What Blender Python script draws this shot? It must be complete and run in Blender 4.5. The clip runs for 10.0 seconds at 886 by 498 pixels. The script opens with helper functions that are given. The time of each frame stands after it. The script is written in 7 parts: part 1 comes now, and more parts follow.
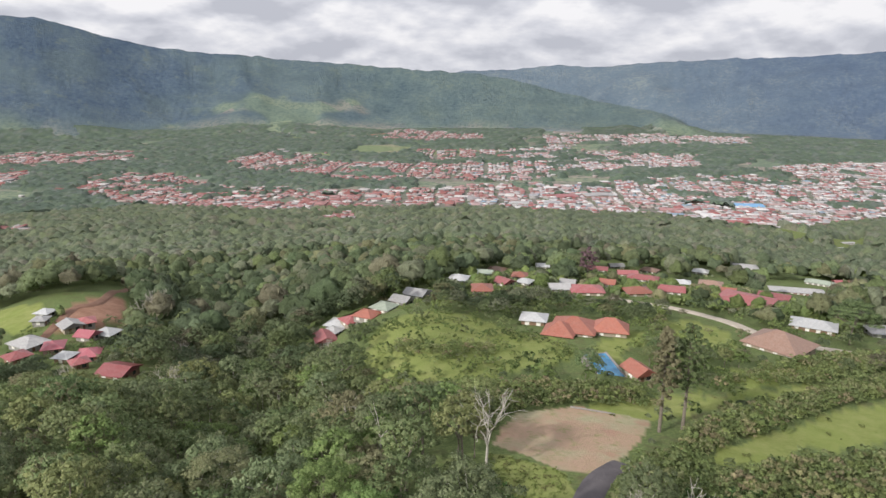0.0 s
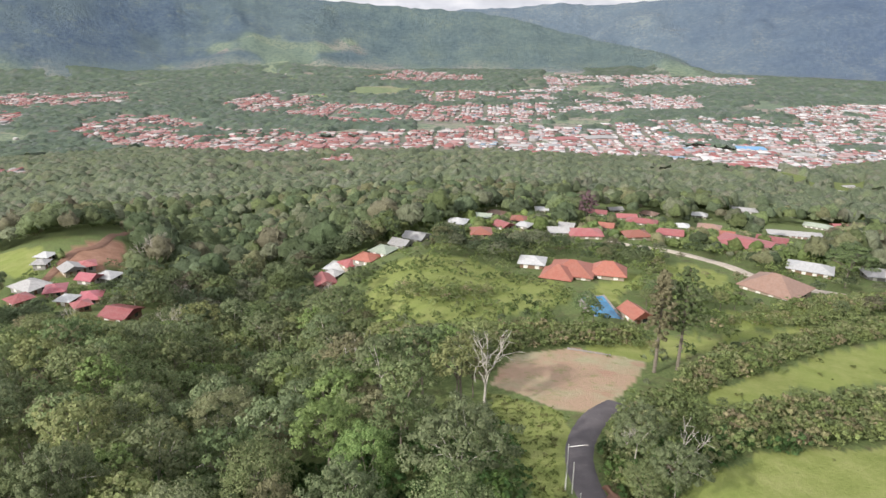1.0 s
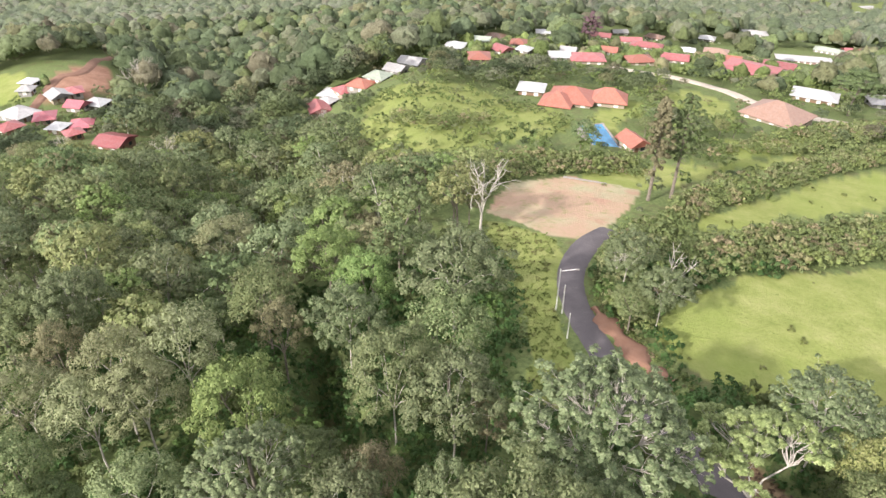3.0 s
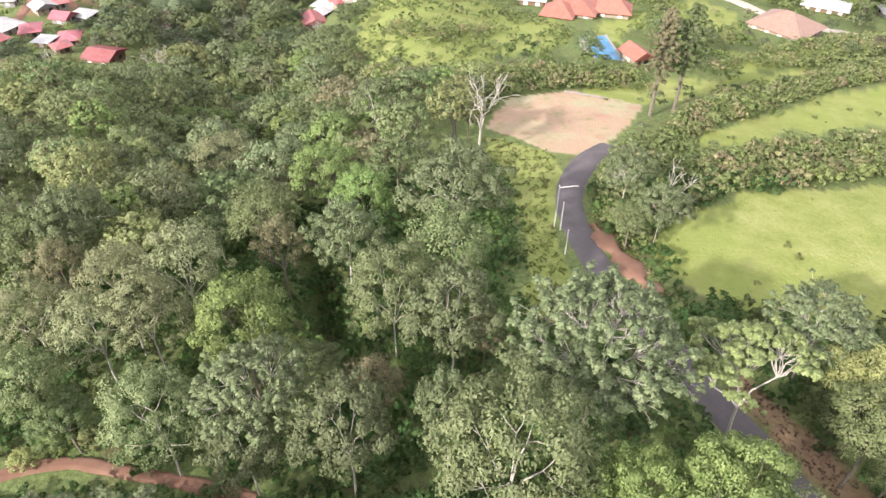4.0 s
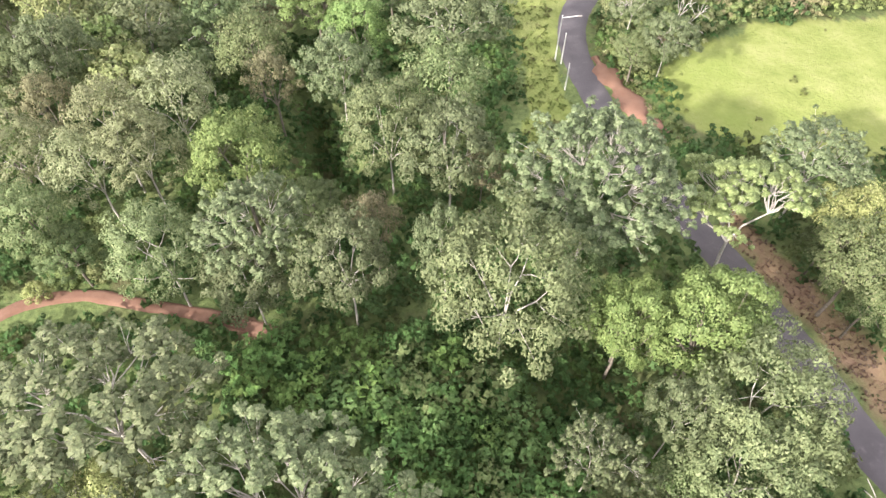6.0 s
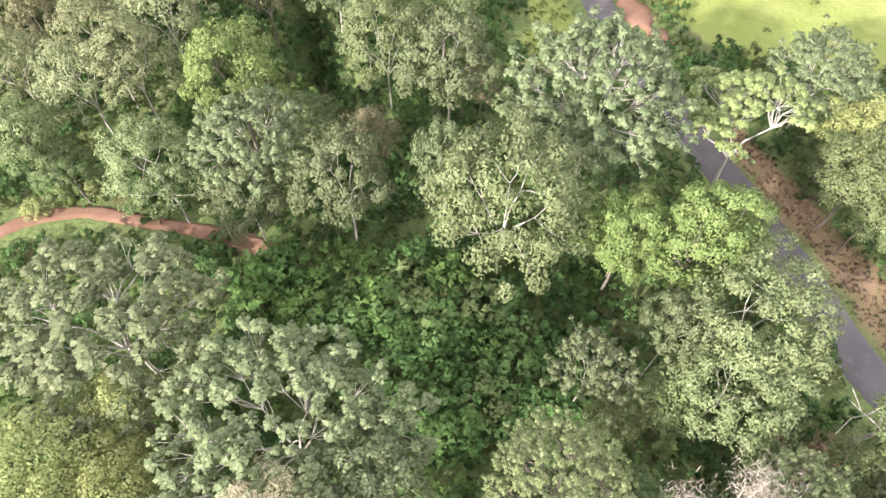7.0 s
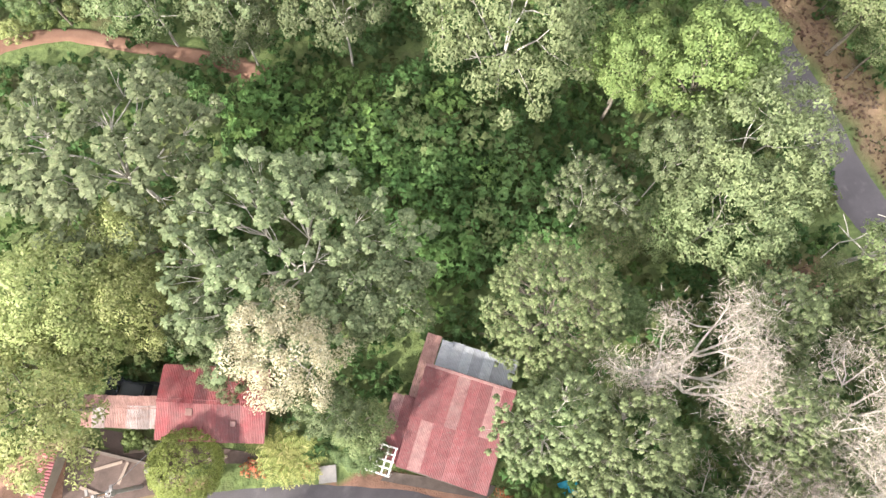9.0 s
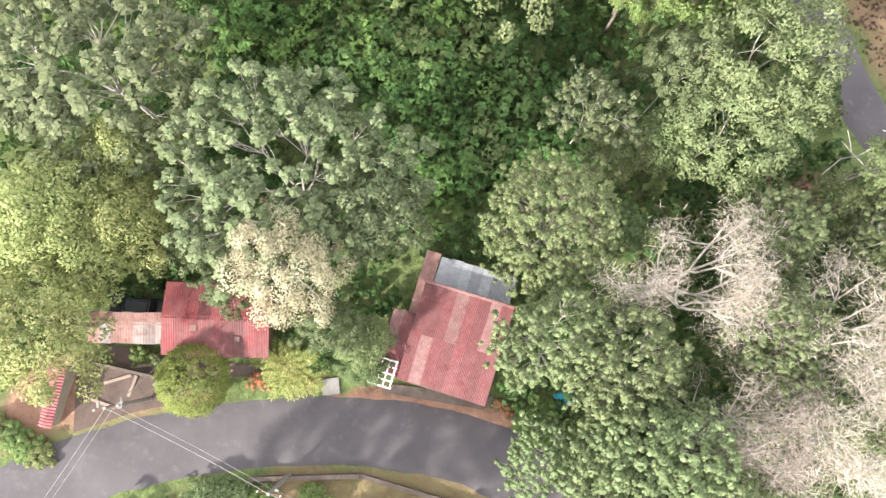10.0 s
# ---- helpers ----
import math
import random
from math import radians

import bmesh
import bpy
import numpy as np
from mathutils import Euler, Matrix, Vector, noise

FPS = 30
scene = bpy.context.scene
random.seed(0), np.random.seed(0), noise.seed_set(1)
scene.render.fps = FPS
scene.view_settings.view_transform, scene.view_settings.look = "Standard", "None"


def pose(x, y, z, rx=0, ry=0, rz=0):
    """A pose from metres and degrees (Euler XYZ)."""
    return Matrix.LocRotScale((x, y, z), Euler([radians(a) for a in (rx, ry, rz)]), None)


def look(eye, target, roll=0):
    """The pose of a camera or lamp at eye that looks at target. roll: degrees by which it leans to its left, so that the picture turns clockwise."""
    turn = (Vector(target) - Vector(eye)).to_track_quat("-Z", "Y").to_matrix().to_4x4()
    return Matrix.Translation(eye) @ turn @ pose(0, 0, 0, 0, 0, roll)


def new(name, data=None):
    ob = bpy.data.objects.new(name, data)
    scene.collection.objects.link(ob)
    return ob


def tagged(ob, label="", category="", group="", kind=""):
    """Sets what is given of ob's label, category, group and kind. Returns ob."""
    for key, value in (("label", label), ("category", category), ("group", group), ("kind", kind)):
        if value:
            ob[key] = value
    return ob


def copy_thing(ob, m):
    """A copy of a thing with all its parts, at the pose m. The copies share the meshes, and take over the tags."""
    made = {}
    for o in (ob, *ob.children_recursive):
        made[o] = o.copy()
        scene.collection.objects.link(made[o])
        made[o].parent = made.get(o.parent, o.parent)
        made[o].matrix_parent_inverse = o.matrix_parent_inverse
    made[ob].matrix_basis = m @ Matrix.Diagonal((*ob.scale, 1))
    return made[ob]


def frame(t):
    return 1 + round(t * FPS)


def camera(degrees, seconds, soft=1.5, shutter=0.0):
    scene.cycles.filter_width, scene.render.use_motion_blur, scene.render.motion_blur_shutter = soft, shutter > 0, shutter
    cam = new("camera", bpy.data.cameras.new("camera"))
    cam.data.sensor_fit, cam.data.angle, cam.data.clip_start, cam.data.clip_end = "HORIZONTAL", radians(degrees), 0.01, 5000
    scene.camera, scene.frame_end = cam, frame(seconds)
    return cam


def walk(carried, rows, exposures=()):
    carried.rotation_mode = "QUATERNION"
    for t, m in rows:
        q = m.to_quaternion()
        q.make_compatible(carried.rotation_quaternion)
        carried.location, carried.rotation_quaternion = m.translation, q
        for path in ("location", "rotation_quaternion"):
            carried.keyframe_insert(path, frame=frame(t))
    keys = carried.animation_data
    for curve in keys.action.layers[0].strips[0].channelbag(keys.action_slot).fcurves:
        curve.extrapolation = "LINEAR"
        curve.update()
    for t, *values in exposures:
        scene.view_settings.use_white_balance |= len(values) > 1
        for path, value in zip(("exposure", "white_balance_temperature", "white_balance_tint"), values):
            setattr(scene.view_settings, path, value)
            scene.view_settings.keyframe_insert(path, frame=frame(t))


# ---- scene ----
# the camera hovers at one point and tilts from the valley down to the road beneath it
EYE = 52.0
cam = camera(65.4, 10.0, soft=1.5)
# seconds, yaw, pitch, roll
ROWS = [
    (0.0, -0.00, -15.50, 0.00),
    (0.5, -0.02, -17.12, -0.02),
    (1.0, -0.08, -20.19, -0.03),
    (1.5, -0.09, -23.77, -0.10),
    (2.0, -0.15, -27.35, -0.16),
    (2.5, -0.23, -30.86, -0.16),
    (4.0, -0.47, -41.24, -0.12),
    (4.5, -0.52, -44.64, -0.13),
    (5.0, -0.55, -48.09, -0.21),
    (5.5, -0.62, -51.34, -0.23),
    (7.0, -0.79, -61.63, -0.31),
    (7.5, -0.83, -65.08, -0.31),
    (8.0, -0.89, -68.57, -0.31),
    (8.5, -0.92, -72.11, -0.32),
    (9.0, -0.92, -75.85, -0.35),
    (9.5, -0.99, -79.30, -0.34),
    (10.0, -1.07, -82.68, -0.39),
]
walk(cam, [(t, pose(0, 0, EYE, 90 + pitch, roll, yaw)) for t, yaw, pitch, roll in ROWS],
     exposures=[(0.0, 0.05, 6320, 12), (0.5, 0.15, 6360, 12), (1.5, 0.51, 6400, 13), (2.5, 0.84, 6480, 15), (4.5, 1.19, 6480, 17), (7.5, 1.61, 6450, 14), (10.0, 1.53, 6400, 11)])

# ---- light ----
SUN_AZ, SUN_EL = -134.0, 31.0  # degrees: from +y towards +x, and above the horizon
sun_way = Vector((math.sin(radians(SUN_AZ)) * math.cos(radians(SUN_EL)), math.cos(radians(SUN_AZ)) * math.cos(radians(SUN_EL)), math.sin(radians(SUN_EL))))
sun = new("sun", bpy.data.lights.new("sun", "SUN"))
sun.data.energy, sun.data.angle, sun.data.color = 4.3, radians(2.0), (1.0, 0.95, 0.86)
sun.matrix_world = look(sun_way * 100, (0, 0, 0))

world = bpy.data.worlds.new("sky")
scene.world = world
world.use_nodes = True
wn, wl = world.node_tree.nodes, world.node_tree.links
wn.clear()
sky = wn.new("ShaderNodeTexSky")
sky.sky_type, sky.sun_disc = "NISHITA", False
sky.sun_elevation, sky.sun_rotation = radians(SUN_EL), radians(SUN_AZ)
sky_gain = wn.new("ShaderNodeVectorMath")
sky_gain.operation = "SCALE"
sky_gain.inputs[3].default_value = 0.11
wl.new(sky.outputs[0], sky_gain.inputs[0])
where = wn.new("ShaderNodeTexCoord")
apart = wn.new("ShaderNodeSeparateXYZ")
wl.new(where.outputs["Generated"], apart.inputs[0])


def wmath(op, a, b=None, clamp=False):
    n = wn.new("ShaderNodeMath")
    n.operation, n.use_clamp = op, clamp
    for i, v in enumerate((a, b)):
        if v is None:
            continue
        if hasattr(v, "is_linked"):
            wl.new(v, n.inputs[i])
        else:
            n.inputs[i].default_value = v
    return n.outputs[0]


# clouds: layered puffs, stretched along the horizon
flat = wn.new("ShaderNodeCombineXYZ")
wl.new(apart.outputs[0], flat.inputs[0])
wl.new(apart.outputs[1], flat.inputs[1])
wl.new(wmath("MULTIPLY", apart.outputs[2], 2.5), flat.inputs[2])


def cloud_noise(scale, detail, rough, raise_by, bend=0.0):
    """Cloud thickness; raise_by looks a little higher up, to tell the tops from the undersides."""
    shift = wn.new("ShaderNodeVectorMath")
    shift.operation = "ADD"
    wl.new(flat.outputs[0], shift.inputs[0])
    shift.inputs[1].default_value = (0.4, 0.0, raise_by)
    n = wn.new("ShaderNodeTexNoise")
    for key, v in (("Scale", scale), ("Detail", detail), ("Roughness", rough), ("Distortion", bend)):
        n.inputs[key].default_value = v
    wl.new(shift.outputs[0], n.inputs["Vector"])
    return n.outputs[0]


puff, above = cloud_noise(7.0, 7, 0.5, 0.0, 0.05), cloud_noise(7.0, 7, 0.5, 0.045, 0.05)
cover = wn.new("ShaderNodeMapRange")
cover.inputs["From Min"].default_value, cover.inputs["From Max"].default_value = 0.12, 0.30
wl.new(cloud_noise(3.4, 7, 0.55, 0.0), cover.inputs["Value"])
body = wmath("MULTIPLY", wmath("SUBTRACT", cloud_noise(2.6, 5, 0.5, 0.3), 0.5), 0.55)
lit = wmath("ADD", wmath("ADD", wmath("MULTIPLY", wmath("SUBTRACT", puff, above), 1.5), 0.5), body)
tone = wn.new("ShaderNodeValToRGB")
tone.color_ramp.elements[0].position, tone.color_ramp.elements[0].color = 0.33, (0.44, 0.45, 0.485, 1)
tone.color_ramp.elements[1].position, tone.color_ramp.elements[1].color = 0.68, (0.76, 0.75, 0.74, 1)
e = tone.color_ramp.elements.new(0.5)
e.color = (0.58, 0.585, 0.61, 1)
wl.new(lit, tone.inputs[0])
blend = wn.new("ShaderNodeMix")
blend.data_type = "RGBA"
wl.new(cover.outputs[0], blend.inputs[0])
wl.new(sky_gain.outputs[0], blend.inputs[6])
wl.new(tone.outputs[0], blend.inputs[7])
glow = wn.new("ShaderNodeBackground")
wl.new(blend.outputs[2], glow.inputs[0])
wl.new(wmath("ADD", wmath("MULTIPLY", wmath("MAXIMUM", apart.outputs[2], 0.0), 0.6), 1.14), glow.inputs[1])
wl.new(glow.outputs[0], wn.new("ShaderNodeOutputWorld").inputs[0])


# ---- materials ----
class Nodes:
    """A small helper to write node materials."""

    def __init__(self, name):
        self.mat = bpy.data.materials.new(name)
        self.mat.use_nodes = True
        self.tree = self.mat.node_tree
        self.tree.nodes.clear()
        self.out = self.tree.nodes.new("ShaderNodeOutputMaterial")

    def add(self, kind, **sets):
        n = self.tree.nodes.new("ShaderNode" + kind)
        for k, v in sets.items():
            setattr(n, k, v)
        return n

    def put(self, socket, v):
        if hasattr(v, "is_linked"):
            self.tree.links.new(v, socket)
        elif v is not None:
            if hasattr(socket.default_value, "__len__") and len(socket.default_value) == 4 and len(v) == 3:
                v = (*v, 1)
            socket.default_value = v

    def noise(self, scale, detail=4, rough=0.55, vec=None):
        n = self.add("TexNoise")
        self.put(n.inputs["Vector"], vec if vec is not None else self.spot())
        self.put(n.inputs["Scale"], scale), self.put(n.inputs["Detail"], detail), self.put(n.inputs["Roughness"], rough)
        return n.outputs[0]

    def spot(self):
        return self.add("NewGeometry").outputs["Position"]

    def local(self):
        return self.add("TexCoord").outputs["Object"]

    def ramp(self, fac, stops):
        n = self.add("ValToRGB")
        e = n.color_ramp.elements
        while len(e) < len(stops):
            e.new(0.5)
        for s, (p, c) in zip(e, stops):
            s.position, s.color = p, (*c, 1)
        self.put(n.inputs[0], fac)
        return n.outputs[0]

    def span(self, v, a, b, c=0.0, d=1.0):
        n = self.add("MapRange")
        for i, q in enumerate((v, a, b, c, d)):
            self.put(n.inputs[i], q)
        return n.outputs[0]

    def mix(self, fac, a, b, how="MIX"):
        n = self.add("Mix", data_type="RGBA", blend_type=how)
        self.put(n.inputs[0], fac), self.put(n.inputs[6], a), self.put(n.inputs[7], b)
        return n.outputs[2]

    def math(self, op, a, b=None):
        n = self.add("Math", operation=op)
        self.put(n.inputs[0], a)
        if b is not None:
            self.put(n.inputs[1], b)
        return n.outputs[0]

    def hsv(self, col, hue=0.5, sat=1.0, val=1.0):
        n = self.add("HueSaturation")
        for k, v in (("Hue", hue), ("Saturation", sat), ("Value", val), ("Color", col)):
            self.put(n.inputs[k], v)
        return n.outputs[0]

    def bump(self, height, strength=0.5, dist=0.05):
        n = self.add("Bump")
        self.put(n.inputs["Strength"], strength), self.put(n.inputs["Distance"], dist), self.put(n.inputs["Height"], height)
        return n.outputs[0]

    def end(self, col, rough=0.8, metal=0.0, normal=None, spec=0.3, see=0.0):
        p = self.add("BsdfPrincipled")
        self.put(p.inputs["Base Color"], col), self.put(p.inputs["Roughness"], rough), self.put(p.inputs["Metallic"], metal)
        self.put(p.inputs["Specular IOR Level"], spec)
        if normal is not None:
            self.put(p.inputs["Normal"], normal)
        last = p.outputs[0]
        if see:
            tr = self.add("BsdfTranslucent")
            self.put(tr.inputs[0], col)
            m = self.add("MixShader")
            self.put(m.inputs[0], see), self.put(m.inputs[1], last), self.put(m.inputs[2], tr.outputs[0])
            last = m.outputs[0]
        self.put(self.out.inputs[0], last)
        return self.mat


def leaf_mat(name, dark, light, odd=None):
    """Leaves: a tone of its own for each leaf, and a slight one for each tree."""
    n = Nodes(name)
    isle = n.add("NewGeometry").outputs["Random Per Island"]
    tree_tone = n.add("ObjectInfo").outputs["Random"]
    stops = [(0.0, dark), (0.75, light)] + ([(1.0, odd)] if odd else [])
    col = n.ramp(isle, stops)
    patch, grain = n.noise(0.35, 2), n.noise(8.0, 3, 0.6)
    tone = n.math("MULTIPLY", n.span(tree_tone, 0, 1, 0.85, 1.15), n.span(patch, 0.3, 0.7, 0.88, 1.12))
    col = n.hsv(col, n.span(tree_tone, 0, 1, 0.485, 0.515), 1.0, n.math("MULTIPLY", tone, n.span(grain, 0.32, 0.68, 0.62, 1.38)))
    return n.end(col, 0.6, spec=0.2, see=0.28)


def wood_mat(name, a, b):
    n = Nodes(name)
    f = n.noise(6.0, 6)
    return n.end(n.ramp(f, [(0.3, a), (0.7, b)]), 0.9, normal=n.bump(f, 0.6, 0.03))


def tin_mat(name, paint, worn, rust=(0.20, 0.10, 0.06), amount=0.5, rough=0.5):
    """Painted roof sheets: each sheet with its own fading, with stains and rust."""
    n = Nodes(name)
    each = n.add("ObjectInfo").outputs["Random"]
    big, fine = n.noise(0.9, 7, 0.7), n.noise(5.0, 5, 0.7)
    col = n.mix(n.span(big, 0.35, 0.7), paint, worn)
    col = n.mix(n.math("MULTIPLY", n.span(fine, 0.56, 0.7), amount), col, rust)
    col = n.hsv(col, 0.5, 1.0, n.math("MULTIPLY", n.span(each, 0, 1, 0.82, 1.22), n.span(n.noise(2.2, 6, 0.75), 0.3, 0.7, 0.75, 1.2)))
    return n.end(col, rough, normal=n.bump(fine, 0.15, 0.01), spec=0.4)


def plain_mat(name, col, rough=0.8, vary=0.15, scale=1.5, metal=0.0, bump=0.2):
    n = Nodes(name)
    big, fine = n.noise(scale, 5, 0.6), n.noise(scale * 12, 4, 0.6)
    v = n.math("ADD", n.span(big, 0.25, 0.75, 1 - vary, 1 + vary), n.span(fine, 0.3, 0.7, -vary * 0.5, vary * 0.5))
    return n.end(n.hsv(col, 0.5, 1.0, v), rough, metal, n.bump(fine, bump, 0.01))


LEAF = {
    "green": leaf_mat("leaf_green", (0.115, 0.152, 0.062), (0.195, 0.232, 0.102), (0.25, 0.265, 0.14)),
    "grey": leaf_mat("leaf_grey_green", (0.106, 0.138, 0.066), (0.176, 0.210, 0.106), (0.23, 0.258, 0.142)),
    "dark": leaf_mat("leaf_dark", (0.082, 0.116, 0.048), (0.142, 0.184, 0.078), (0.19, 0.23, 0.10)),
    "lime": leaf_mat("leaf_lime", (0.120, 0.178, 0.055), (0.200, 0.268, 0.092), (0.26, 0.32, 0.12)),
    "yellow": leaf_mat("leaf_yellow_green", (0.140, 0.168, 0.062), (0.235, 0.258, 0.108), (0.31, 0.31, 0.15)),
    "gold": leaf_mat("leaf_gold_green", (0.185, 0.222, 0.074), (0.315, 0.340, 0.135), (0.40, 0.40, 0.19)),
    "pale": leaf_mat("leaf_pale", (0.130, 0.172, 0.078), (0.212, 0.260, 0.122), (0.27, 0.312, 0.160)),
    "olive": leaf_mat("leaf_olive", (0.160, 0.182, 0.088), (0.244, 0.262, 0.136), (0.31, 0.315, 0.185)),
    "spring": leaf_mat("leaf_spring_green", (0.165, 0.212, 0.080), (0.270, 0.320, 0.128), (0.34, 0.39, 0.175)),
    "brown": leaf_mat("leaf_brown", (0.150, 0.150, 0.080), (0.235, 0.225, 0.125), (0.29, 0.26, 0.15)),
    "cream": leaf_mat("blossom_cream", (0.40, 0.37, 0.22), (0.56, 0.52, 0.34), (0.63, 0.60, 0.43)),
    "twig": leaf_mat("twig_pink_grey", (0.34, 0.285, 0.24), (0.50, 0.43, 0.37), (0.58, 0.52, 0.46)),
    "purple": leaf_mat("blossom_purple", (0.13, 0.075, 0.085), (0.22, 0.14, 0.15)),
}
BARK = wood_mat("bark", (0.10, 0.085, 0.065), (0.24, 0.21, 0.17))
BARK_PALE = wood_mat("bark_pale", (0.28, 0.26, 0.22), (0.52, 0.485, 0.43))

# ---- terrain ----


def lattice(x, y, seed=0):
    """Smooth value noise in -1..1 for arrays."""
    xi, yi = np.floor(x), np.floor(y)
    u, v = x - xi, y - yi
    u, v = u * u * (3 - 2 * u), v * v * (3 - 2 * v)

    def h(a, b):
        s = np.sin(a * 127.1 + b * 311.7 + seed * 74.7) * 43758.5453
        return (s - np.floor(s)) * 2 - 1

    return (h(xi, yi) * (1 - u) + h(xi + 1, yi) * u) * (1 - v) + (h(xi, yi + 1) * (1 - u) + h(xi + 1, yi + 1) * u) * v


def fractal(x, y, octaves=4, seed=0):
    total, gain = 0, 1.0
    for k in range(octaves):
        total = total + gain * lattice(x * 2 ** k, y * 2 ** k, seed + k)
        gain *= 0.5
    return total


def step(a, b, v):
    s = np.clip((v - a) / (b - a), 0, 1)
    return s * s * (3 - 2 * s)


def ease(v, knots, values):
    """Interpolation with rounded corners."""
    w = (knots[-1] - knots[0]) / 60
    return sum(np.interp(v + k * w, knots, values) for k in (-1.0, -0.5, 0, 0.5, 1.0)) / 5


def ground(x, y, ranges=False):
    """The height of the land. The camera stands over the origin."""
    x, y = np.asarray(x, float), np.asarray(y, float)
    d, az = np.hypot(x, y) + 1e-6, np.degrees(np.arctan2(x, y))
    fall = ease(np.log(np.maximum(d, 8.0)), np.log([8, 20, 45, 75, 105, 190, 300, 600, 1000, 1500, 1900, 2600, 3600, 5200]),
                [0, -1, -3, -6, -10, -25, -45, -115, -190, -268, -300, -320, -340, -350])
    front = step(-0.3, 0.5, np.cos(np.radians(az)))
    z = fall * front + (1 - front) * np.minimum(0.03 * d, 40)
    # a wooded ravine, a grassy hump, the falling bank under the road
    z = z - 16 * np.exp(-((az + 17) / 9.0) ** 2) * step(45, 130, d) * (1 - step(350, 800, d))
    z = z - 3 * np.exp(-((az + 31) / 7.0) ** 2) * step(90, 190, d) * (1 - step(350, 800, d))
    z = z + 4 * np.exp(-((az + 2) / 5.0) ** 2) * step(120, 170, d) * (1 - step(200, 280, d))
    z = z + 14 * np.exp(-((az + 29) / 6.0) ** 2) * step(215, 320, d) * (1 - step(380, 560, d))
    rough = np.clip(d / 900, 0, 1)
    z = z + fractal(x / 34, y / 34, 3, 5) * 0.5 * step(25, 80, d) * (1 - rough) + fractal(x / 260, y / 260, 4, 9) * (13 - 9 * step(1100, 1700, d)) * rough * step(250, 900, d)
    # a narrow gully between the nearest trees
    bed = np.interp(y, [36, 43, 48, 54, 62, 70], [-5.5, -9.0, -10.5, -12.5, -13.8, -16.0])
    z = z - 7.5 * np.exp(-((x - bed) / 2.6) ** 2) * step(37, 45, y) * (1 - step(62, 74, y))
    # the mountains beyond the town: a near ridge falling to the right, a farther range behind it
    sweep = [-36, -32.6, -29.5, -28.2, -25.5, -21.6, -14, -6.7, -0.7, 3.0, 5.4, 9, 12, 15, 18, 22]
    up = np.interp(az, sweep, [2.6, 2.75, 2.75, 2.5, 1.6, 0.7, 0.0, -0.55, -1.0, -1.3, -1.65, -2.6, -3.2, -3.8, -4.3, -6.5])
    crest = np.interp(az, [-36, -10, 6, 18], [4720, 4650, 4400, 4100])
    foot = crest - np.interp(az, [-36, -12, 0, 20], [1020, 960, 620, 460])
    ridge = 52 + crest * np.tan(np.radians(up)) + fractal(az * 1.6, 0 * az + 0.5, 3, 22) * 7
    rise = np.clip((d - foot) / (crest - foot), 0, 1.0)
    back = 1 - 0.8 * step(crest, crest + 300, d)
    along = np.radians(az) * 4400
    spur = 0.55 - np.abs(fractal(along / 620 + d / 2600, d / 1500, 3, 21))
    lumps = fractal(x / 95, y / 95, 2, 27)
    swell = np.sin(np.pi * np.clip(rise, 0, 1)) ** 0.8
    mountain = -335 + (ridge + 335) * rise ** 1.35 * back + (spur * 62 + fractal(x / 260, y / 260, 3, 28) * 13 + lumps * 4) * swell
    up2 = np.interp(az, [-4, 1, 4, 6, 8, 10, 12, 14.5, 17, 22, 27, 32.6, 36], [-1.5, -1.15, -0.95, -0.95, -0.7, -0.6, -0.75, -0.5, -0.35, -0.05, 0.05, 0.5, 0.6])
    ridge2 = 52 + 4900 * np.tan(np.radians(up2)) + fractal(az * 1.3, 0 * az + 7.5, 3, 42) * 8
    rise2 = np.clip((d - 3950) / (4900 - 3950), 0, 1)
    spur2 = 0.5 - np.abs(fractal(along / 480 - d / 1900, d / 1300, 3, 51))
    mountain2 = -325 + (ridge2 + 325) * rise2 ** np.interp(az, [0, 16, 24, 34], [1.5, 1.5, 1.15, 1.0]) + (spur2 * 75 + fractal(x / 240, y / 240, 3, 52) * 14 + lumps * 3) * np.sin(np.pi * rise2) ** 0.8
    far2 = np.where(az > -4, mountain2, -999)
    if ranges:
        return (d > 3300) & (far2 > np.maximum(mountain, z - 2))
    return np.where(d > 3200, np.maximum(z, np.maximum(mountain, far2)), z)


def far_range(x, y):
    """Where the farther range of mountains is on top."""
    return ground(x, y, True).astype(float)


def hgt(x, y):
    return float(ground(x, y))


# ---- mesh helpers ----
def mesh(name, verts, faces, material, smooth=False):
    me = bpy.data.meshes.new(name)
    me.from_pydata([tuple(v) for v in verts], [], [tuple(f) for f in faces])
    for m in material if isinstance(material, (list, tuple)) else [material]:
        me.materials.append(m)
    if smooth:
        me.polygons.foreach_set("use_smooth", [True] * len(me.polygons))
    me.update()
    return me


def quads(name, v, f, material, smooth=False):
    """A mesh from arrays: v (n, 3), f (m, 3 or 4)."""
    v, f = np.ascontiguousarray(v, np.float32), np.ascontiguousarray(f, np.int32)
    me = bpy.data.meshes.new(name)
    k = f.shape[1]
    me.vertices.add(len(v)), me.loops.add(f.size), me.polygons.add(len(f))
    me.vertices.foreach_set("co", v.ravel())
    me.loops.foreach_set("vertex_index", f.ravel())
    me.polygons.foreach_set("loop_start", np.arange(len(f), dtype=np.int32) * k)
    me.polygons.foreach_set("loop_total", np.full(len(f), k, np.int32))
    if smooth:
        me.polygons.foreach_set("use_smooth", np.ones(len(f), bool))
    me.materials.append(material)
    me.update(calc_edges=True)
    return me


